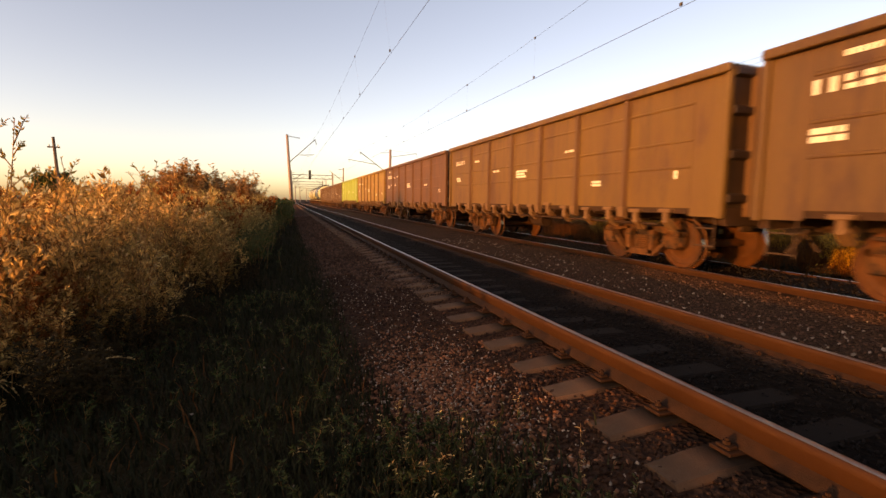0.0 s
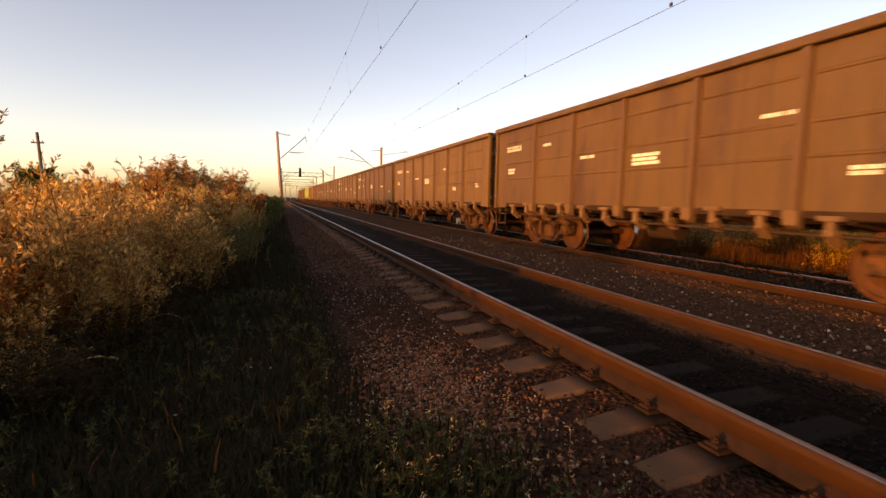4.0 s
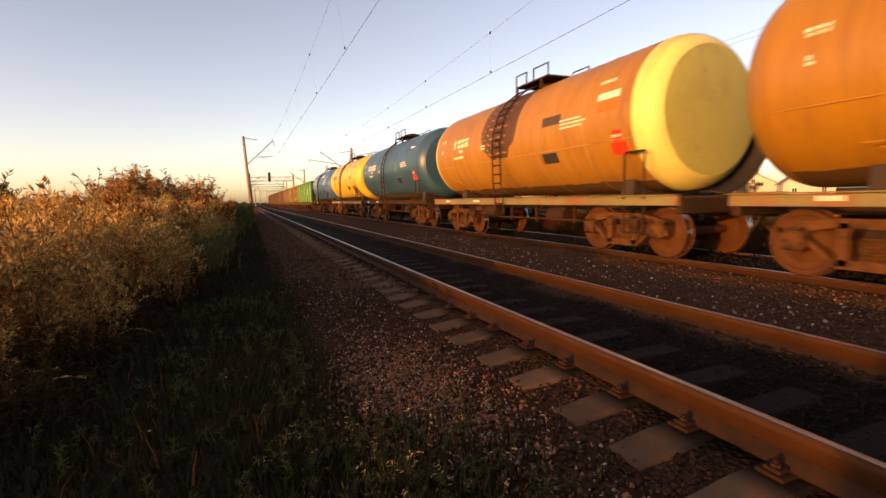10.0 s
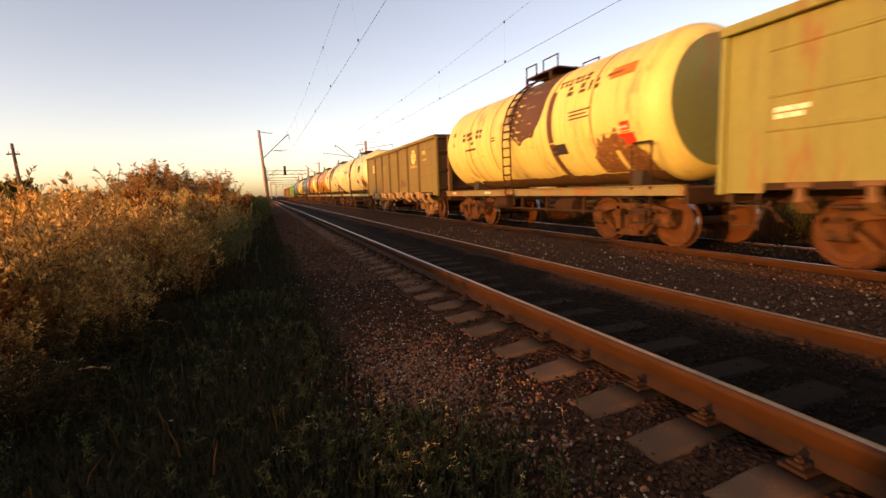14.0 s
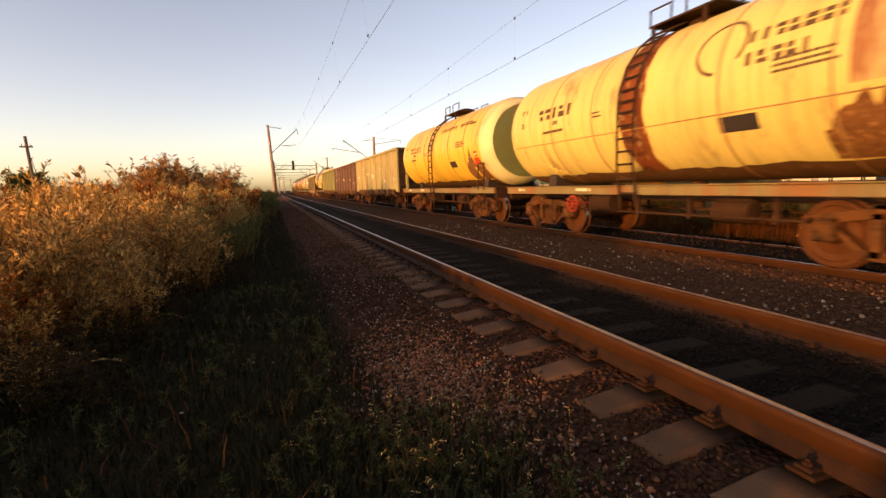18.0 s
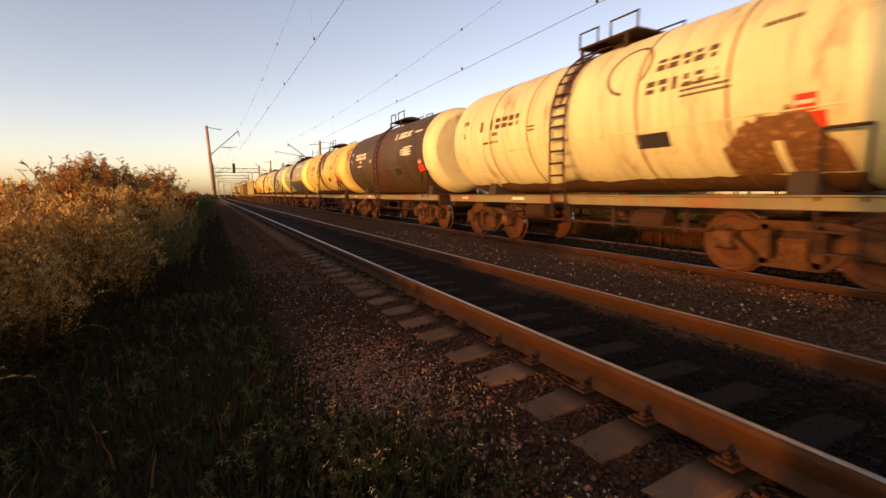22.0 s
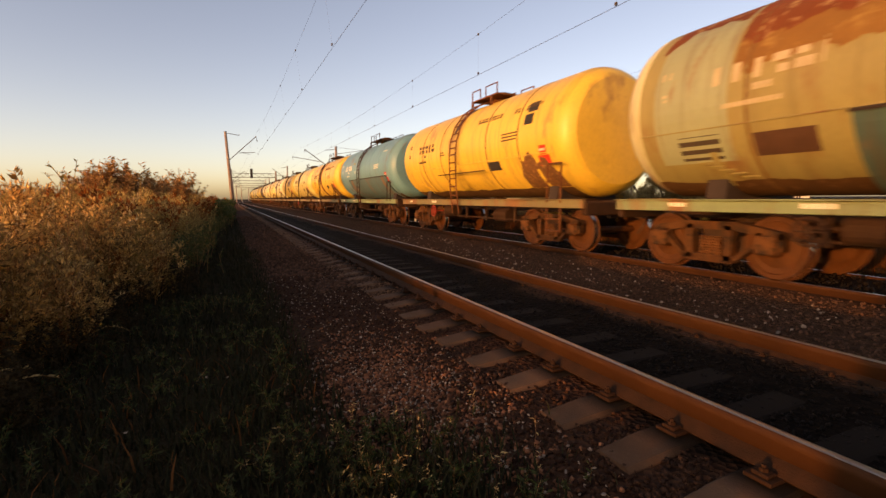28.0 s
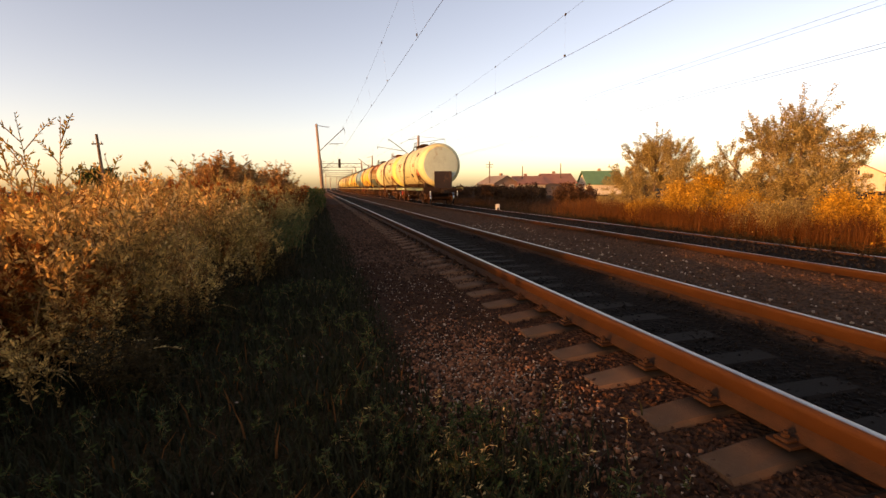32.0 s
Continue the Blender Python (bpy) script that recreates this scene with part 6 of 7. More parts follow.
def build_overhead():
    # the pole beside the near track, with its bracket
    p = concrete_pole(0.55, 60, 8.78, 0.44, "reddish concrete pole with a steel bracket over the near track")
    bm = rod(bmesh.new(), (-0.28, 0, 5.5), (2.82, 0, 8.4), 0.045, sides=8)
    part("bracket", bm, M_STEEL, p)
    bm = rod(bmesh.new(), (-0.42, 0, 8.65), (1.0, 0, 8.45), 0.035, sides=6)
    rod(bm, (1.0, 0, 8.45), (1.0, 0, 8.6), 0.02, sides=6)
    part("cross_arm", bm, M_STEEL, p)
    bm = bmesh.new()
    insulator(bm, (2.82, 0, 8.4), (2.95, 0, 7.75))
    part("insulator", bm, M_STEEL, p)
    bm = rod(bmesh.new(), (0.95, 0, 6.45), (2.65, 0, 6.55), 0.03, sides=6)
    rod(bm, (1.3, 0, 6.47), (2.1, 0, 6.3), 0.018, sides=6)
    insulator(bm, (0.95, 0, 6.45), (1.5, 0, 6.49))
    part("steady_arm", bm, M_STEEL, p)

    # the pole beyond the far track
    p = concrete_pole(11.75, 56, 7.15, -0.1, "reddish concrete pole with a steel bracket over the far track")
    part("bracket", rod(bmesh.new(), (0, 0, 4.2), (-3.5, 0, 6.75), 0.045, sides=8), M_STEEL, p)
    bm = bmesh.new()
    insulator(bm, (-3.5, 0, 6.75), (-3.45, 0, 6.4))
    part("insulator", bm, M_STEEL, p)
    bm = rod(bmesh.new(), (-1.5, 0, 5.35), (-4.85, 0, 5.85), 0.03, sides=6)
    insulator(bm, (-1.9, 0, 5.4), (-2.6, 0, 5.5))
    rod(bm, (-4.85, 0, 5.85), (-4.8, 0, 5.5), 0.02, sides=6)
    part("steady_arm", bm, M_STEEL, p)
    bm = rod(bmesh.new(), (-1.15, 0, 6.72), (0, 0, 6.85), 0.03, sides=6)
    rod(bm, (0, 0, 6.3), (3.4, 0, 6.85), 0.03, sides=6)
    rod(bm, (0, 0, 7.1), (3.4, 0, 6.85), 0.015, sides=6)
    insulator(bm, (3.4, 0, 6.85), (3.4, 0, 6.3), 0.05)
    part("cross_arm", bm, M_STEEL, p)

    # the rigid gantry with the signal
    gx0, gx1, gy = 1.05, 10.8, 118.0
    gantry = tagged(new("signal_gantry"), "steel lattice gantry across both tracks carrying a signal", "gantry")
    for x, top in ((gx0, 8.0), (gx1 - 0.1, 7.6)):
        part("gantry_post", rod(bmesh.new(), (x, gy, -0.9), (x - 0.15, gy, top), 0.24, 0.16, sides=12), M_POLE, gantry)
    for z in (6.1, 7.0):
        part("chord", boxed(gx0 - 0.2, gx1, gy - 0.06, gy + 0.06, z - 0.06, z + 0.06), M_STEEL, gantry)
    for k in range(12):
        a = gx0 + (gx1 - gx0) * k / 12
        part("lattice_bar", rod(bmesh.new(), (a, gy, 6.1 if k % 2 else 7.0), (a + (gx1 - gx0) / 12, gy, 7.0 if k % 2 else 6.1), 0.035, sides=6), M_STEEL, gantry)
    sig = tagged(new("railway_signal"), "black signal head with round lamp hoods on the gantry", "railway signal")
    sig.location = (5.22, gy - 0.25, 0)
    part("back_plate", boxed(-0.28, 0.28, -0.05, 0.05, 5.9, 8.1, bevel=0.05), M_BLACK, sig)
    for z in (6.3, 7.0, 7.7):
        part("lamp_hood", rod(bmesh.new(), (0, -0.35, z), (0, 0.0, z), 0.17, 0.15, sides=12), M_BLACK, sig)
    part("signal_bracket", boxed(-0.06, 0.06, 0.0, 0.25, 6.0, 7.1), M_STEEL, sig)

    for gy, left, right in ((178.0, 0.9, 12.4), (238.0, 3.6, 15.6), (298.0, 11.0, 23.4)):
        far = tagged(new("distant_gantry"), "thin steel lattice gantry across both tracks in the distance", "gantry")
        for z in (6.6, 7.5):
            part("chord", boxed(left - 0.2, right + 0.2, gy - 0.08, gy + 0.08, z - 0.08, z + 0.08), M_STEEL, far)
        for x in (left, right):
            part("gantry_post", rod(bmesh.new(), (x, gy, -0.9), (x, gy, 8.0), 0.22, 0.16, sides=8), M_POLE, far)

    # poles further along both sides
    for x, y, top, s in ((0.95, 119, 7.9, 1), (0.9, 149, 8.3, 1), (2.2, 208, 8.3, 1), (6.6, 268, 8.3, 1), (11.9, 108, 8.2, -1), (12.4, 165, 8.2, -1), (15.4, 226, 8.2, -1), (22.2, 285, 8.2, -1)):
        p = concrete_pole(x, y + (1.5 if y == 119 else 0), top, 0.2 * s, "distant concrete pole of the overhead line")
        part("bracket", rod(bmesh.new(), (0, 0, 5.3), (s * 2.9, 0, 7.6), 0.05, sides=6), M_STEEL, p)
        part("cross_arm", rod(bmesh.new(), (0, 0, 6.1), (s * 2.4, 0, 6.2), 0.04, sides=6), M_STEEL, p)
        part("top_arm", rod(bmesh.new(), (-0.2 * s, 0, top - 0.2), (s * 1.0, 0, top - 0.35), 0.04, sides=6), M_STEEL, p)


def wire(name, points, r, label):
    cu = bpy.data.curves.new(name, "CURVE")
    cu.dimensions, cu.bevel_depth, cu.bevel_resolution = "3D", r, 1
    s = cu.splines.new("POLY")
    s.points.add(len(points) - 1)
    for q, c in zip(s.points, points):
        q.co = (*c, 1)
    cu.materials.append(M_WIRE)
    return tagged(new(name, cu), label, "overhead wire", kind="structure")


def span(x0, z0, x1, z1, y0, y1, sag, n=16):
    out = []
    for k in range(n + 1):
        s = k / n
        y = y0 + (y1 - y0) * s
        out.append((x0 + (x1 - x0) * s + bend(y), y, z0 + (z1 - z0) * s - 4 * sag * s * (1 - s)))
    return out


def build_wires():
    supports = (-57, 2, 60, 118, 178, 238, 298)
    for name, x, cx, z, top, sags in (("near", 3.16, 2.95, 5.78, 8.15, 0.88), ("far", 8.25, 8.25, 5.45, 7.25, 0.7)):
        contact, carrier = [], []
        for k, (a, b) in enumerate(zip(supports, supports[1:])):
            s = 0.12 if k % 2 else -0.12
            contact += span(x + s, z, x - s, z, a, b, 0.03)
            carrier += span(cx, top, cx, top, a, b, sags)
        w = wire("contact_wire", contact, 0.006, "thin dark contact wire above the track")
        wire("carrier_wire", carrier, 0.0035, "thin dark carrier wire sagging above the track")
        for a, b in zip(supports[:5], supports[1:5]):
            for k in range(1, 9):
                y = a + (b - a) * k / 9
                s = k / 9
                if y < -5:
                    continue
                d = new("dropper", mesh_of("dropper", rod(bmesh.new(), (x + bend(y), y, z), (cx + bend(y), y, top - 4 * sags * s * (1 - s)), 0.0012, sides=4), M_WIRE))
                d.parent = w
                for xx, zz in ((x, z), (cx, top - 4 * sags * s * (1 - s))):
                    c = new("clamp", mesh_of("clamp", boxed(xx + bend(y) - 0.02, xx + bend(y) + 0.02, y - 0.03, y + 0.03, zz - 0.035, zz + 0.035), M_STEEL))
                    c.parent = w
    for dx in (0.0, 0.55):
        wire("feeder_wire", span(14.9 + dx, 6.45, 15.1 + dx, 6.3, -60, 56, 0.35) + span(15.1 + dx, 6.3, 15.3 + dx, 6.6, 56, 165, 0.5), 0.005, "thin feeder wire beyond the far track")
    for k in (0, 1):
        x, z = 16.4 + 0.25 * k, 0.2 * k
        wire("power_line", span(x, 5.5 + z, x + 0.2, 4.72 + z, -20, 60, 0.15) + span(x + 0.2, 4.72 + z, x + 0.4, 4.9 + z, 60, 120, 0.3), 0.008, "thin power line beside the village")


build_overhead()
build_wires()


# ---------------------------------------------------------------- vegetation
def build_weeds():
    rng = np.random.default_rng(3)

    def field(name, area, count, heights, leaf, leaves, mat, label, branchy=0.4, stems=M_LEAF_BROWN, kinds=6, tilt=9, shoots=0, sprig=False):
        """Weeds over a patch; area(rng, k) gives k places x, y; heights(x, y) the height there."""
        stem_pieces, leaf_pieces = [], []
        for _ in range(kinds):
            if sprig:
                (sv, sf), (lv, lf) = arched_sprig(rng, leaf)
            elif shoots:
                (sv, sf), (lv, lf) = leafy_shoot(rng, shoots, leaves, leaf)
            else:
                (sv, sf), (lv, lf) = stalk(rng, 1.0, leaves, leaf, branchy)
            xy = area(rng, count // kinds)
            h = np.array([heights(x, y) for x, y in xy]) * rng.uniform(0.7, 1.15, len(xy))
            z = np.array([level(x, y) for x, y in xy]) - 0.02
            ms = turns(rng, np.column_stack([xy, z]), h, tilt)
            stem_pieces.append((sv, sf, ms))
            leaf_pieces.append((lv, lf, ms))
        ob = tagged(new(name), label, "weeds", kind="stuff")
        shared("leaves", joined("leaves", leaf_pieces, mat), ob)
        shared("stems", joined("stems", stem_pieces, stems), ob)

    def edge(y):
        """Where the thicket beside the path begins."""
        return -1.35 + 0.03 * (y - 4) + 0.25 * math.sin(y * 0.9) + 0.2 * math.sin(y * 2.3 + 1)

    def strip(y0, y1, depth, power=1.0):
        def area(r, k):
            y = y0 + (y1 - y0) * r.uniform(0, 1, k) ** power
            return np.column_stack([[edge(b) - depth * r.uniform() ** 1.2 for b in y], y])
        return area

    def high(x, y):
        into = edge(y) - x
        return max(0.35, min(1.0, 0.45 + into * 0.75)) * (1.43 + 0.012 * max(0, y - 8) + 0.34 * noise.noise((x * 0.8, y * 0.6, 1)) + 0.34 * noise.noise((x * 2, y * 2, 4)))

    def inner(r, k):
        """The thicket's inside and its sunward flank, back to the open ground before the hut."""
        x = r.uniform(-9.5, -2.3, k)
        return np.column_stack([x, 4.45 + 0.36 * x + (9.8 - 0.2 * x) * r.uniform(0, 1, k)])

    field("weed_thicket", strip(4.5, 10, 2.0), 260, high, 0.062, 8, M_LEAF, "dense sunlit thicket of yellowing weeds beside the path", shoots=20, kinds=8)
    field("weed_thicket", strip(9, 24, 3.4), 480, high, 0.07, 8, M_LEAF_FAR, "dense yellowing thicket of weeds further along the path", shoots=15)
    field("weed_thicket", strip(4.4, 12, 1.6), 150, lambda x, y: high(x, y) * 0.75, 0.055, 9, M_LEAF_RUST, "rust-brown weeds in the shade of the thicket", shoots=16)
    field("weed_thicket", strip(3.7, 4.8, 0.8), 30, lambda x, y: 0.62 + 0.2 * noise.noise((x * 3, y * 3, 2)), 0.075, 8, M_LEAF, "sunlit weeds at the near end of the thicket", shoots=12)
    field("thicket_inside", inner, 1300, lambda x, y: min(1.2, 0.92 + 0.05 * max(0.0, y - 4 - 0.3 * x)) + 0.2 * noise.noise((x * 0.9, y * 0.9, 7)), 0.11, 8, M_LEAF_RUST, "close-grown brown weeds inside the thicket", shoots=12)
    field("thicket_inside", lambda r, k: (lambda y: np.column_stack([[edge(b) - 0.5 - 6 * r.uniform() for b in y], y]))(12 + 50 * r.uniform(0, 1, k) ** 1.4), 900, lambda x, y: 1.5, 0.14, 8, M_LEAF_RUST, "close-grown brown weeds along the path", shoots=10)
    field("arched_sprigs", lambda r, k: (lambda y: np.column_stack([[edge(b) + 0.25 * r.uniform() - 0.25 for b in y], y]))(r.uniform(3.7, 7.5, k)), 40, lambda x, y: 0.7, 0.055, 0, M_SEED, "bowed stems with pale dry leaves at the thicket's foot", sprig=True, tilt=16)
    field("shaded_weeds", lambda r, k: (lambda y: np.column_stack([[edge(b) + 0.75 * r.uniform() ** 1.4 - 0.15 for b in y], y]))(3.6 + 16 * r.uniform(0, 1, k) ** 1.3), 620, lambda x, y: max(0.14, 0.5 - 0.55 * max(0.0, x - edge(y))), 0.1, 70, M_LEAF_SHADE, "weeds before the thicket with its shade put into their leaf colour", branchy=0.8, stems=M_LEAF_SHADE)
    field("shaded_weeds", lambda r, k: np.column_stack([r.uniform(11.8, 14.2, k), r.uniform(2, 40, k)]), 900, lambda x, y: 0.5, 0.12, 50, M_LEAF_SHADE, "low weeds beyond the far track with the bank's shade in their colour", branchy=0.8, stems=M_LEAF_SHADE)
    # pale dry leaves, bright enough to serve as the sun's highlights on the thicket
    field("dry_stalks", strip(4.3, 12, 1.5), 64, lambda x, y: high(x, y) * 1.04, 0.045, 7, M_SEED, "pale dry weeds whose bright leaf colour also gives the thicket's sun glints", shoots=9, kinds=8)
    # unseen weeds, added up-sun to keep the near ground in shade below the rails
    field("shade_weeds", lambda r, k: np.column_stack([r.uniform(-4.8, -2.9, k), r.uniform(-9, 4.6, k)]), 900, lambda x, y: 0.8, 0.14, 70, M_LEAF_GREEN, "knee-high green weeds added out of view to shade the path")
    field("green_bank", lambda r, k: (lambda y: np.column_stack([edge(0) + 0.55 + 0.012 * y + r.normal(0, 0.25, k) - 0.3, y]))(10 + 45 * r.uniform(0, 1, k) ** 1.3), 700,
          lambda x, y: 0.65, 0.10, 60, M_LEAF_GREEN, "dark green weeds along the path's edge")
    field("green_bank", lambda r, k: (lambda y: np.column_stack([r.uniform(-5, 0.3, k), y]))(26 + 40 * r.uniform(0, 1, k)), 800,
          lambda x, y: 1.3, 0.14, 60, M_LEAF_GREEN, "dark green bank of bushes before the poles")

    field("clover_patch", lambda r, k: np.column_stack([r.normal(0.72, 0.3, k), 1.35 + 1.3 * r.uniform(0, 1, k)]), 240, lambda x, y: 0.16, 0.2, 26, M_LEAF_LOW, "low leafy green weeds in the gravel", branchy=0.6, tilt=25)
    field("clover_patch", lambda r, k: np.column_stack([r.uniform(-2.4, 0.5, k), 1.6 + 6 * r.uniform(0, 1, k)]), 420, lambda x, y: 0.2, 0.2, 24, M_LEAF_LOW, "low dark weeds in the shaded grass", branchy=0.6, tilt=25)

    # more unseen weeds, added to shade the nearest gravel and sleeper ends
    field("shade_weeds", lambda r, k: (lambda x: np.column_stack([x, 1.15 + 0.38 * (x + 1) - 1.7 * r.uniform(0, 1, k)]))(r.uniform(-2.8, -0.45, k)), 260, lambda x, y: 0.5 + 0.06 * min(0.0, x + 1) * -1, 0.13, 9, M_LEAF_GREEN, "knee-high green weeds added out of view to shade the near sleepers", shoots=9)

    field("pale_weed_tips", lambda r, k: np.column_stack([r.normal(0.75, 0.4, k), 1.3 + 1.5 * r.uniform(0, 1, k)]), 60, lambda x, y: 0.2, 0.14, 9, M_SEED, "pale tips of small weeds in the gravel", branchy=0.2, tilt=25)
    field("tall_stalks", lambda r, k: np.column_stack([r.normal(-2.62, 0.16, k), r.normal(5.5, 0.25, k)]), 14, lambda x, y: 2.15, 0.027, 15, M_LEAF_TALL, "tall leafy stalks rising above the thicket", shoots=15, kinds=4, tilt=4)

    def mound(cx, cy, rx, ry):
        def area(r, k):
            a, q = r.uniform(0, 2 * np.pi, k), np.sqrt(r.uniform(0, 1, k))
            return np.column_stack([cx + rx * q * np.cos(a), cy + ry * q * np.sin(a)])
        return area

    def dome(cx, cy, rx, ry, top):
        return lambda x, y: max(0.5, top * math.sqrt(max(0.05, 1 - 0.85 * (((x - cx) / rx) ** 2 + ((y - cy) / ry) ** 2))))

    for cx, cy, rx, ry, top, n in ((-4.6, 25, 1.7, 2.2, 2.95, 420), (-2.6, 30, 1.2, 2.0, 2.6, 260), (-7.5, 24, 2.2, 3, 2.1, 300)):
        field("brown_shrub", mound(cx, cy, rx, ry), n, dome(cx, cy, rx, ry, top), 0.075, 120, M_LEAF_BROWN, "rounded brown shrub above the weeds", branchy=1.0, tilt=14)
    field("dry_stalks", strip(4.8, 10.5, 2.4), 72, lambda x, y: 1.62 + 0.25 * noise.noise((x, y, 3)), 0.03, 9, M_LEAF_TALL, "thin leafy weed spikes standing above the thicket", shoots=8, kinds=8, tilt=5)
    field("green_weeds", strip(6.5, 16, 1.0), 150, lambda x, y: high(x, y) * 0.85, 0.07, 8, M_LEAF_TALL, "olive-green weeds along the thicket's edge", shoots=12)


def build_grass():
    rng = np.random.default_rng(8)

    def blades(name, area, count, height, mat, label, lean=0.35):
        xy = area(rng, count)
        k = len(xy)
        base = np.column_stack([xy, [level(x, y) for x, y in xy]])
        h = height * rng.uniform(0.4, 1.3, k)
        a = rng.uniform(0, 2 * np.pi, k)
        w = 0.004 + 0.004 * rng.uniform(size=k)
        d = np.column_stack([np.cos(a), np.sin(a), np.zeros(k)])
        s = np.column_stack([-np.sin(a), np.cos(a), np.zeros(k)]) * w[:, None]
        up = np.array([0, 0, 1.0])
        m = base + d * (h * lean * 0.4)[:, None] + up * (h * 0.6)[:, None]
        t = base + d * (h * lean * 1.3)[:, None] + up * h[:, None]
        v = np.stack([base - s, base + s, m + s * 0.8, m - s * 0.8, t + s * 0.15, t - s * 0.15], 1).reshape(-1, 3)
        f = (np.arange(k)[:, None, None] * 6 + np.array([[0, 1, 2, 3], [3, 2, 4, 5]])[None]).reshape(-1, 4)
        tagged(new(name, joined(name, [(v, f, np.eye(4)[None])], mat)), label, "grass", kind="stuff")

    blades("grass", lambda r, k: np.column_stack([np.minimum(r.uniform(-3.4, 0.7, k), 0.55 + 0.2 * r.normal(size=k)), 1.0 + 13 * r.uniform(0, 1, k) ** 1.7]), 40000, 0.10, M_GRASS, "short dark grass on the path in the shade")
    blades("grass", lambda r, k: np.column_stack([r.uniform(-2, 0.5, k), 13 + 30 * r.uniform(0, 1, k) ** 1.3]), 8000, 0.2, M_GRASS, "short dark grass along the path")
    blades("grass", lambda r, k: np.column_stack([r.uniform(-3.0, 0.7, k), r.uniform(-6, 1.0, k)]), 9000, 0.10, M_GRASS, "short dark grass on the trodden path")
    blades("grass_tuft", lambda r, k: np.column_stack([r.normal(0.75, 0.3, k), r.normal(1.9, 0.35, k)]), 1300, 0.13, M_GRASS, "green tuft of grass in the gravel")
    blades("grass_tuft", lambda r, k: np.column_stack([r.uniform(-1.2, 0.6, k), 1.2 + 4 * r.uniform(0, 1, k)]), 150, 0.13, M_DRY, "dry grass blades in the shade", 0.6)
    blades("dry_reeds", lambda r, k: np.column_stack([r.uniform(13.8, 17.0, k), r.uniform(2, 26, k)]), 26000, 1.05, M_DRY, "tall rust-coloured dry grass beyond the far track", 0.25)
    blades("dry_reeds", lambda r, k: np.column_stack([r.uniform(12.8, 26, k), r.uniform(20, 75, k)]), 26000, 0.9, M_HEDGE, "tall dull dry grass before the village", 0.25)


def limb(bm, a, b, r0, r1):
    rod(bm, a, b, r0, r1, sides=7)


def build_tree(name, x, y, height, spread, leaves, mat, label, seed, trunks=1, leaf=0.09, low=0.15, depths=4, loose=0.09):
    rng = np.random.default_rng(seed)
    tree = tagged(new(name), label, "tree")
    tree.location = (x, y, level(x, y) - 0.05)
    wood, twigs = bmesh.new(), []

    def grow(p, d, ln, r, depth):
        d = d / np.linalg.norm(d)
        q = p + d * ln
        limb(wood, p, q, r, r * 0.68)
        if depth >= 1:
            twigs.append((p, q))
        if depth == depths:
            return
        for _ in range(3 if depth < 3 else 2 if depth < 4 else 3):
            turn = rng.normal(0, 0.55, 3)
            turn[2] = abs(turn[2]) * 0.5
            n = d + turn
            n[2] = max(n[2], -0.05)
            start = p + d * ln * rng.uniform(0.55, 1.0)
            grow(start, n, ln * rng.uniform(0.58, 0.82), r * 0.6, depth + 1)

    for k in range(trunks):
        a = rng.uniform(0, 6.28)
        off = np.array([math.cos(a), math.sin(a), 0]) * 0.3 * (trunks > 1)
        d = np.array([off[0] * spread, off[1] * spread, 1.0])
        grow(off, d, height * 0.30, 0.017 * height * (0.7 if trunks > 1 else 1), 0)
    part("trunk", wood, M_BARK, tree, "grey-brown trunk and limbs")
    tw = np.array([(p, q) for p, q in twigs])
    k = rng.integers(len(tw), size=leaves)
    s = rng.uniform(0, 1.15, leaves)[:, None]
    pts = tw[k, 0] * (1 - s) + tw[k, 1] * s + rng.normal(0, loose, (leaves, 3))
    pts[:, 2] = np.maximum(pts[:, 2], low)
    ways = rng.normal(0, 1, (leaves, 3)) + [0, 0, -0.2]
    v, f = leaf_quads(rng, pts, ways, leaf * rng.uniform(0.7, 1.4, leaves), leaf * 0.6 * rng.uniform(0.7, 1.3, leaves))
    shared("crown", joined("crown", [(v, f, np.eye(4)[None])], mat), tree)
    return tree


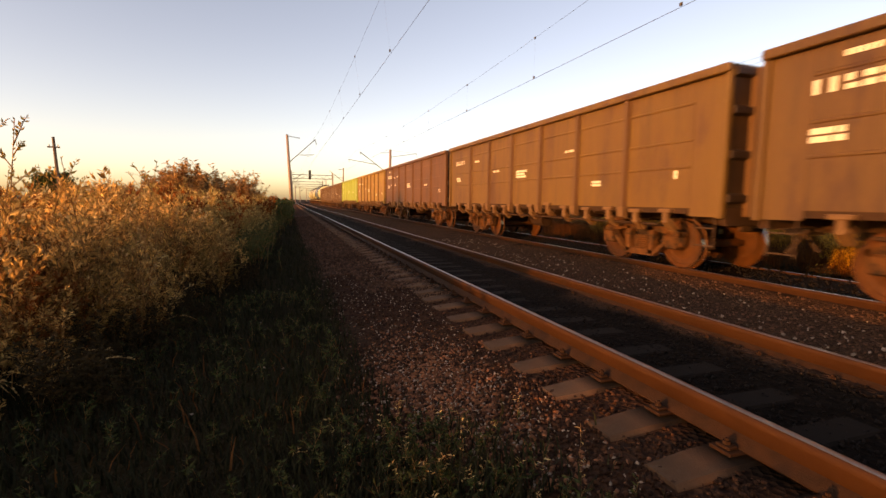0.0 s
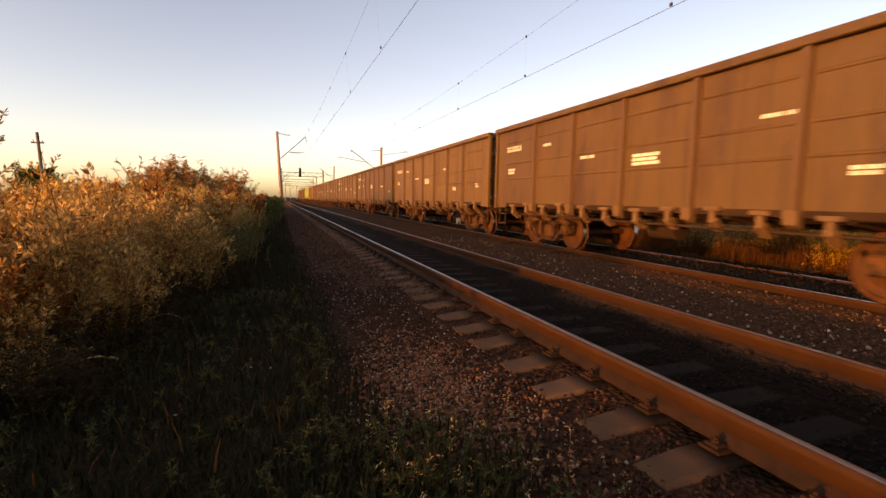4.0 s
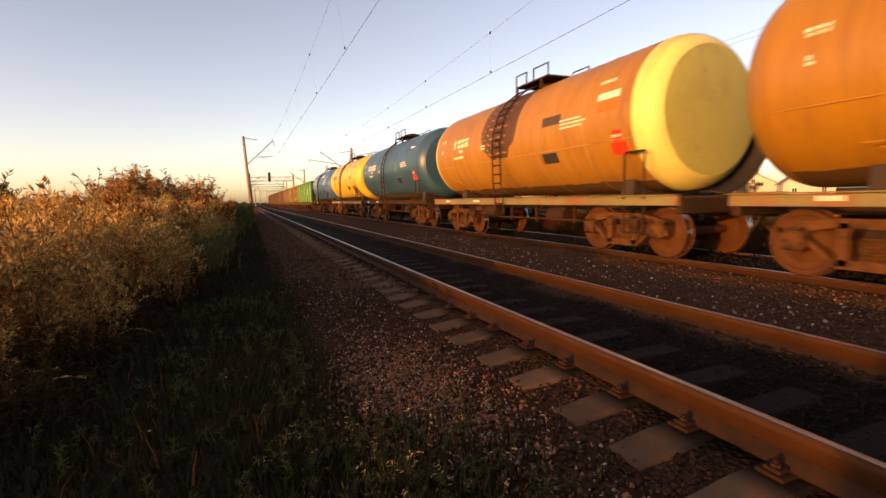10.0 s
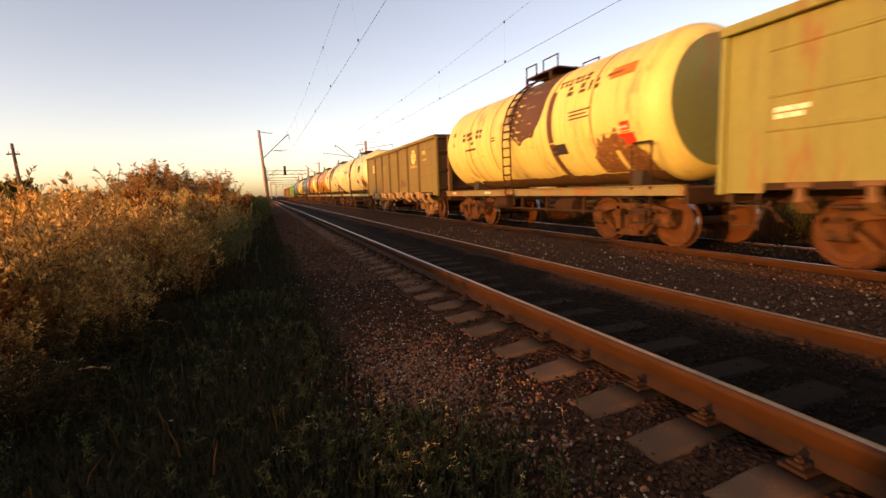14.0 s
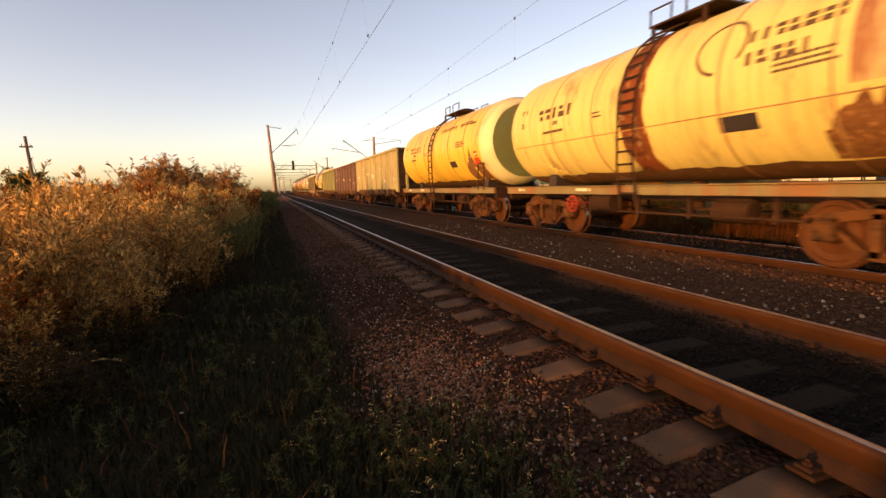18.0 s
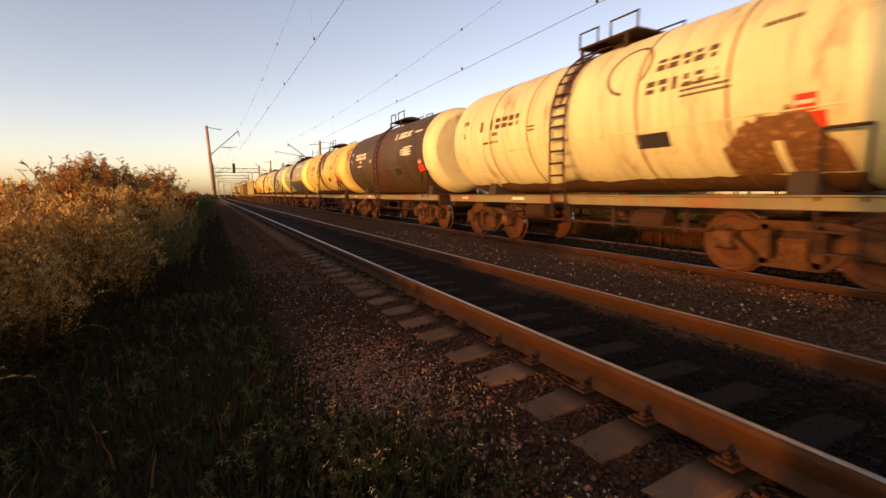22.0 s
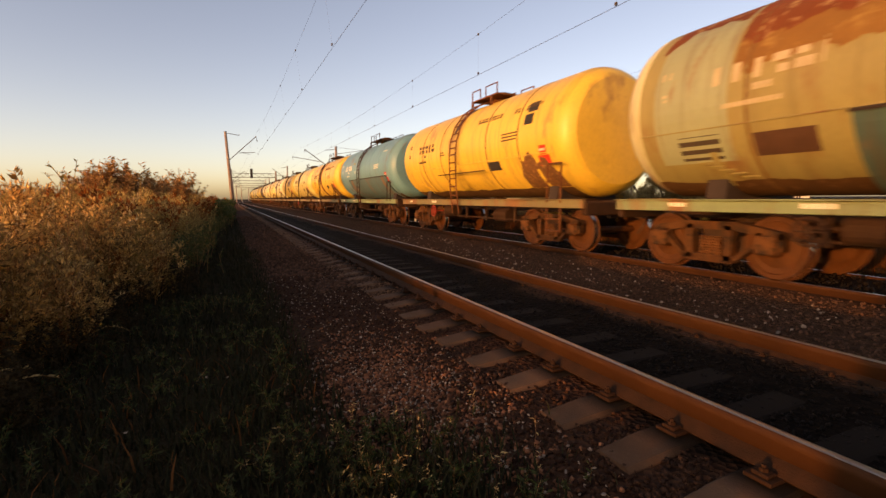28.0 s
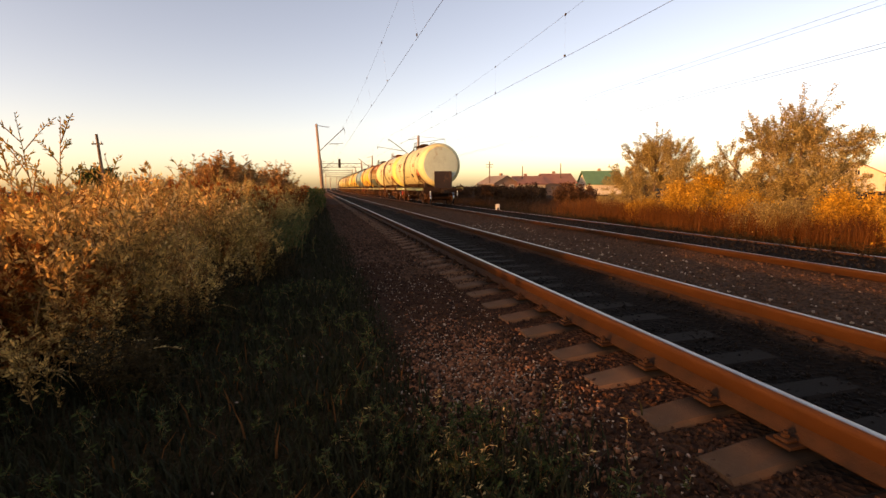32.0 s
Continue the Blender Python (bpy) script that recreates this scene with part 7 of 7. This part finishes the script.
def build_leafy(name, x, y, lumps, leaves, mat, label, seed, leaf=0.068):
    """A tree with several stems; lumps (x, y, z, radius) are the rounded masses of its crown."""
    rng = np.random.default_rng(seed)
    tree = tagged(new(name), label, "tree")
    tree.location = (x, y, level(x, y) - 0.05)
    wood, tips, weight = bmesh.new(), [], []
    for cx, cy, cz, r in lumps:
        c = np.array([cx, cy, cz])
        foot = np.array([cx * 0.25, cy * 0.22, 0.0])
        mid = foot * 0.5 + c * 0.5 + [0, -cy * 0.12, 0.1]
        limb(wood, foot, mid, 0.075, 0.05)
        limb(wood, mid, c, 0.05, 0.03)
        for _ in range(int(34 * r * r) + 8):
            d = rng.normal(size=3)
            d /= np.linalg.norm(d)
            a = c + d * r * rng.uniform(0.15, 0.75)
            b = a + (d * 0.8 + [0, 0, 0.55] + rng.normal(0, 0.25, 3)) * r * rng.uniform(0.35, 0.6)
            limb(wood, c * 0.4 + a * 0.6, b, 0.014, 0.004)
            tips.append((a, b))
            weight.append(r)
    part("trunk", wood, M_BARK, tree, "grey-brown stems and limbs")
    tw, weight = np.array(tips), np.array(weight)
    k = rng.choice(len(tw), size=leaves, p=weight / weight.sum())
    s = rng.uniform(0, 1.05, leaves)[:, None]
    pts = tw[k, 0] * (1 - s) + tw[k, 1] * s + rng.normal(0, 0.085, (leaves, 3)) * (1.1 - 0.6 * s)
    pts[:, 2] = np.maximum(pts[:, 2], 0.15)
    v, f = leaf_quads(rng, pts, rng.normal(0, 1, (leaves, 3)), leaf * rng.uniform(0.6, 1.3, leaves), leaf * 0.55 * rng.uniform(0.7, 1.3, leaves))
    shared("crown", joined("crown", [(v, f, np.eye(4)[None])], mat), tree)


build_weeds()
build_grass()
TREE_B = ((0, -0.3, 3.9, 1.15), (0.3, -1.6, 3.2, 0.95), (0, 1.5, 3.8, 0.8), (-0.2, 2.7, 3.1, 0.7), (0, 0.4, 2.6, 1.6), (-0.3, -1.3, 1.9, 1.3), (-0.4, 2.1, 1.8, 1.3), (-0.2, 3.3, 1.6, 1.0), (-0.6, 0.4, 1.2, 1.2))
TREE_A = ((0, 0, 4.0, 0.95), (0, 1.4, 3.4, 0.95), (0, -1.4, 3.3, 1.0), (0, 0, 2.7, 1.5), (-0.2, 2.2, 2.1, 1.1), (-0.3, -2.2, 2.2, 1.15), (-0.3, -3.0, 1.4, 0.9), (-0.4, 0.6, 1.4, 1.2))
build_leafy("roadside_tree", 17.0, 13.6, TREE_B, 95000, M_TREE, "broad yellowing tree with a ragged open crown", 21)
build_leafy("roadside_tree", 17.0, 21.0, TREE_A, 75000, M_TREE, "yellowing bushy tree behind dry grass", 22)
build_tree("shrub", 16.2, 17.0, 3.4, 1.4, 22000, M_GOLD, "golden-lit rounded shrub between two trees", 23, trunks=5, leaf=0.075, loose=0.14)
build_tree("shrub", 15.8, 10.2, 2.4, 1.4, 14000, M_GOLD, "golden-lit low shrub in dry grass", 24, trunks=5, leaf=0.075, loose=0.14)
for k, (tx, ty, th) in enumerate(((14.8, 12.4, 2.8), (15.4, 14.6, 3.4), (15.0, 8.2, 2.6), (17.0, 18.2, 3.4), (15.6, 19.6, 2.4), (18.4, 9.6, 3.6), (16.4, 23.8, 2.6))):
    build_tree("shrub", tx, ty, th * 0.75, 1.5, 9000, M_GOLD if k % 3 else M_TREE, "rust-golden shrub in dry grass beyond the track", 40 + k, trunks=5, leaf=0.06, low=0.1, loose=0.14)
for k in range(14):
    build_tree("hedge_bush", 15.5 + (k % 3) * 2.0 + k * 0.25, 26.5 + k * 3.2, 2.9 + 0.4 * math.sin(k * 2.1), 1.6, 2600, M_HEDGE, "dark brown bush in the hedge before the village", 60 + k, trunks=4, leaf=0.16, low=0.1)
build_tree("far_tree", -16.6, 42, 5.2, 0.8, 4500, M_LEAF_GREEN, "dark small tree behind the weeds", 25, trunks=2, leaf=0.2)


# ---------------------------------------------------------------- the village and small things
M_PLASTER = material("pale_plaster", (0.62, 0.56, 0.44), (0.5, 0.44, 0.34), rough=0.9, scale=1, fine=20)
M_BRICKWALL = material("brown_brick_wall", (0.34, 0.2, 0.14), (0.26, 0.15, 0.1), rough=0.9, scale=3, fine=20)
M_ROOF_RED = material("red_brown_roof", (0.32, 0.15, 0.10), (0.24, 0.11, 0.08), rough=0.8, scale=1, fine=20)
M_ROOF_GREEN = material("green_roof", (0.10, 0.22, 0.12), (0.08, 0.17, 0.09), rough=0.6, scale=1, fine=20)
M_ROOF_GREY = material("grey_slate_roof", (0.30, 0.24, 0.19), (0.22, 0.17, 0.14), rough=0.9, scale=1, fine=20)
M_PANE = material("window_pane", (0.03, 0.035, 0.04), rough=0.08, scale=2, fine=20, bump=0)


def house(x, y, turn, wide, deep, eave, ridge, wall, roof, label, windows):
    h = tagged(new("house"), label, "house", group="houses of the village")
    h.matrix_basis = pose(x, y, -1.0, 0, 0, turn)
    w, d = wide / 2, deep / 2
    part("wall", prism(bmesh.new(), [(-w, 0), (w, 0), (w, eave), (0, ridge), (-w, eave)], "y", -d, d), wall, h)
    for s in (-1, 1):
        e = 0.45
        k = (ridge - eave) / w
        a, b = (s * (w + e), eave - e * k + 0.04), (0, ridge + 0.06)
        pts = [a, b, (b[0], b[1] + 0.14), (a[0], a[1] + 0.14)]
        part("roof", prism(bmesh.new(), pts if s > 0 else pts[::-1], "y", -d - 0.4, d + 0.4), roof, h)
    part("chimney", boxed(w * 0.25 - 0.25, w * 0.25 + 0.25, -0.3, 0.3, ridge - 1.4, ridge + 0.7, bevel=0.03), M_BRICKWALL, h)
    for wx, wz in windows:
        win = part("window", boxed(wx - 0.5, wx + 0.5, -d - 0.06, -d + 0.02, wz - 0.65, wz + 0.65, bevel=0.02), M_WHITE, h)
        for q in (-0.21, 0.21):
            part("pane", boxed(wx + q - 0.17, wx + q + 0.17, -d - 0.075, -d - 0.05, wz - 0.52, wz + 0.52), M_PANE, win)
    return h


def utility_pole(x, y, top, label, arms=1, lean=0.0, mat=None, foot=-1.2, arm=0.75):
    p = tagged(new("utility_pole"), label, "pole")
    p.location = (x, y, 0)
    part("post", rod(bmesh.new(), (0, 0, foot), (-lean, 0, top), 0.13, 0.09, sides=10), mat or M_WOODPOLE, p)
    for k in range(arms):
        z = top - 0.7 - 0.5 * k
        part("cross_arm", boxed(-lean - arm, -lean + arm, -0.05, 0.05, z - 0.05, z + 0.05), M_STEEL, p)
        for q in (0.1 - arm, arm - 0.1):
            part("insulator", rod(bmesh.new(), (q - lean, 0, z + 0.04), (q - lean, 0, z + 0.2), 0.05, 0.03, sides=8), M_WHITE, p)
    return p


def build_hut():
    """A plain two-storey hut beside the path, unseen; added to cast the straight shade edge across the tracks."""
    x0, x1, y0, y1, top = -8.5, -5.5, -8.0, -3.06, 6.3
    h = tagged(new("unseen_hut"), "plain pale plastered two-storey hut, unseen, added to shade the tracks", "building")
    h.location = (x0, y0, -0.6)
    w, d, t = x1 - x0, y1 - y0, top + 0.6
    for a, b, c, e in ((0, 0.25, 0, d), (w - 0.25, w, 0, d), (0.25, w - 0.25, 0, 0.25), (0.25, w - 0.25, d - 0.25, d)):
        part("wall", boxed(a, b, c, e, 0, t - 0.2), M_PLASTER, h)
    part("roof", boxed(-0.02, w + 0.02, -0.02, d + 0.02, t - 0.2, t), M_ROOF_GREY, h)
    door = part("door", boxed(w + 0.003, w + 0.05, 1.0, 1.95, 0.1, 2.15, bevel=0.01), M_WOODPOLE, h)
    part("door_handle", rod(bmesh.new(), (w + 0.05, 1.15, 1.1), (w + 0.11, 1.15, 1.1), 0.02), M_STEEL, door)
    for z in (1.0, 4.0):
        win = part("window", boxed(w + 0.003, w + 0.05, 2.9, 4.0, z, z + 1.3, bevel=0.01), M_WHITE, h)
        for q in (3.0, 3.5):
            part("pane", boxed(w + 0.05, w + 0.06, q, q + 0.4, z + 0.1, z + 1.2), M_PANE, win)


def build_village():
    house(36.2, 92, 8, 5.6, 7, 2.6, 4.0, M_BRICKWALL, M_ROOF_GREY, "brown house with a dark gabled roof", ((-1.2, 1.7), (1.2, 1.7)))
    house(42.2, 91, 84, 7, 5.6, 2.4, 3.9, M_PLASTER, M_ROOF_RED, "small house with a wide red-brown roof", ((-1.8, 1.6), (1.8, 1.6)))
    house(49.3, 92, 82, 7, 6.2, 2.6, 4.4, M_BRICKWALL, M_ROOF_RED, "brick house with a wide brown roof", ((-2, 1.7), (2, 1.7)))
    house(59.0, 90, 75, 7, 7.5, 2.4, 4.9, M_PLASTER, M_ROOF_GREEN, "pale house with a green gabled roof", ((-1.8, 1.6), (1.8, 1.6)))
    house(108.5, 62, -52, 8.5, 9.5, 3.3, 6.5, M_PLASTER, M_ROOF_GREY, "pale plastered house with a steep grey gabled roof", ((-0.6, 4.2), (0.6, 4.2), (-2.4, 1.7), (2.4, 1.7)))
    house(112, 76, -50, 9, 10, 3.4, 6.0, M_PLASTER, M_ROOF_RED, "low house with a brown roof beside the pale one", ((0, 4.0),))
    utility_pole(33.6, 90, 6.1, "wooden power pole with cross arms by the village", 2)
    utility_pole(40.8, 90, 5.1, "slim wooden pole by the village", 0)
    utility_pole(49.5, 90, 5.7, "slim tall pole by the village", 0)
    utility_pole(-15.12, 40, 5.2, "leaning wooden pole with an insulator arm behind the weeds", 1, lean=0.3, arm=0.36)
    stick = tagged(new("dry_stick"), "thin pale dry stick standing in the shrubs", "stick")
    stick.location = (-4.75, 24.0, 0)
    part("shaft", rod(bmesh.new(), (0.12, 0, 0.6), (-0.08, 0, 2.35), 0.035, 0.025, sides=6), M_SEED, stick)
    part("twig", rod(bmesh.new(), (0.6, 0.4, 1.6), (1.7, 0.4, 2.5), 0.03, 0.012, sides=6), M_BARK, stick)
    # a small white marker post beside the far track
    post = tagged(new("marker_post"), "small white kilometre post with a black plate", "marker post")
    post.location = (11.0, 28.0, level(11.0, 28.0))
    part("post", boxed(-0.13, 0.13, -0.08, 0.08, -0.1, 0.72, bevel=0.04), M_WHITE, post)
    part("plate", boxed(-0.06, 0.06, -0.09, -0.075, 0.2, 0.5), M_BLACK, post)


build_village()
build_hut()


# ---------------------------------------------------------------- what moves
def motions():
    end = 32.0
    for wagon, own in WAGONS:
        rows = []
        for k in range(0, 33):
            t = float(k)
            y = own + along(t)
            rows.append((t, pose(FAR_X + bend(y), y, FAR_Z, 0, 0, -bend_turn(y))))
        walk(wagon, rows)
    for wagon, wheel, dy in WHEELS:
        own = next(o for w, o in WAGONS if w is wagon)
        times = [0.0]
        for k in range(1, int(end * FPS)):
            if -1.0 < own + dy + along(k / FPS) < 26.0:
                times.append(k / FPS)
        times.append(end)
        rows = []
        turn = 0.0
        last = None
        for t in times:
            s = along(t)
            if last is not None:
                step = -math.degrees((s - last) / WHEEL_R)
                turn += step if abs(step) < 89 else -20.0
            last = s
            rows.append((t, pose(0, dy, WHEEL_R, turn, 0, 0)))
        walk(wheel, rows)


motions()
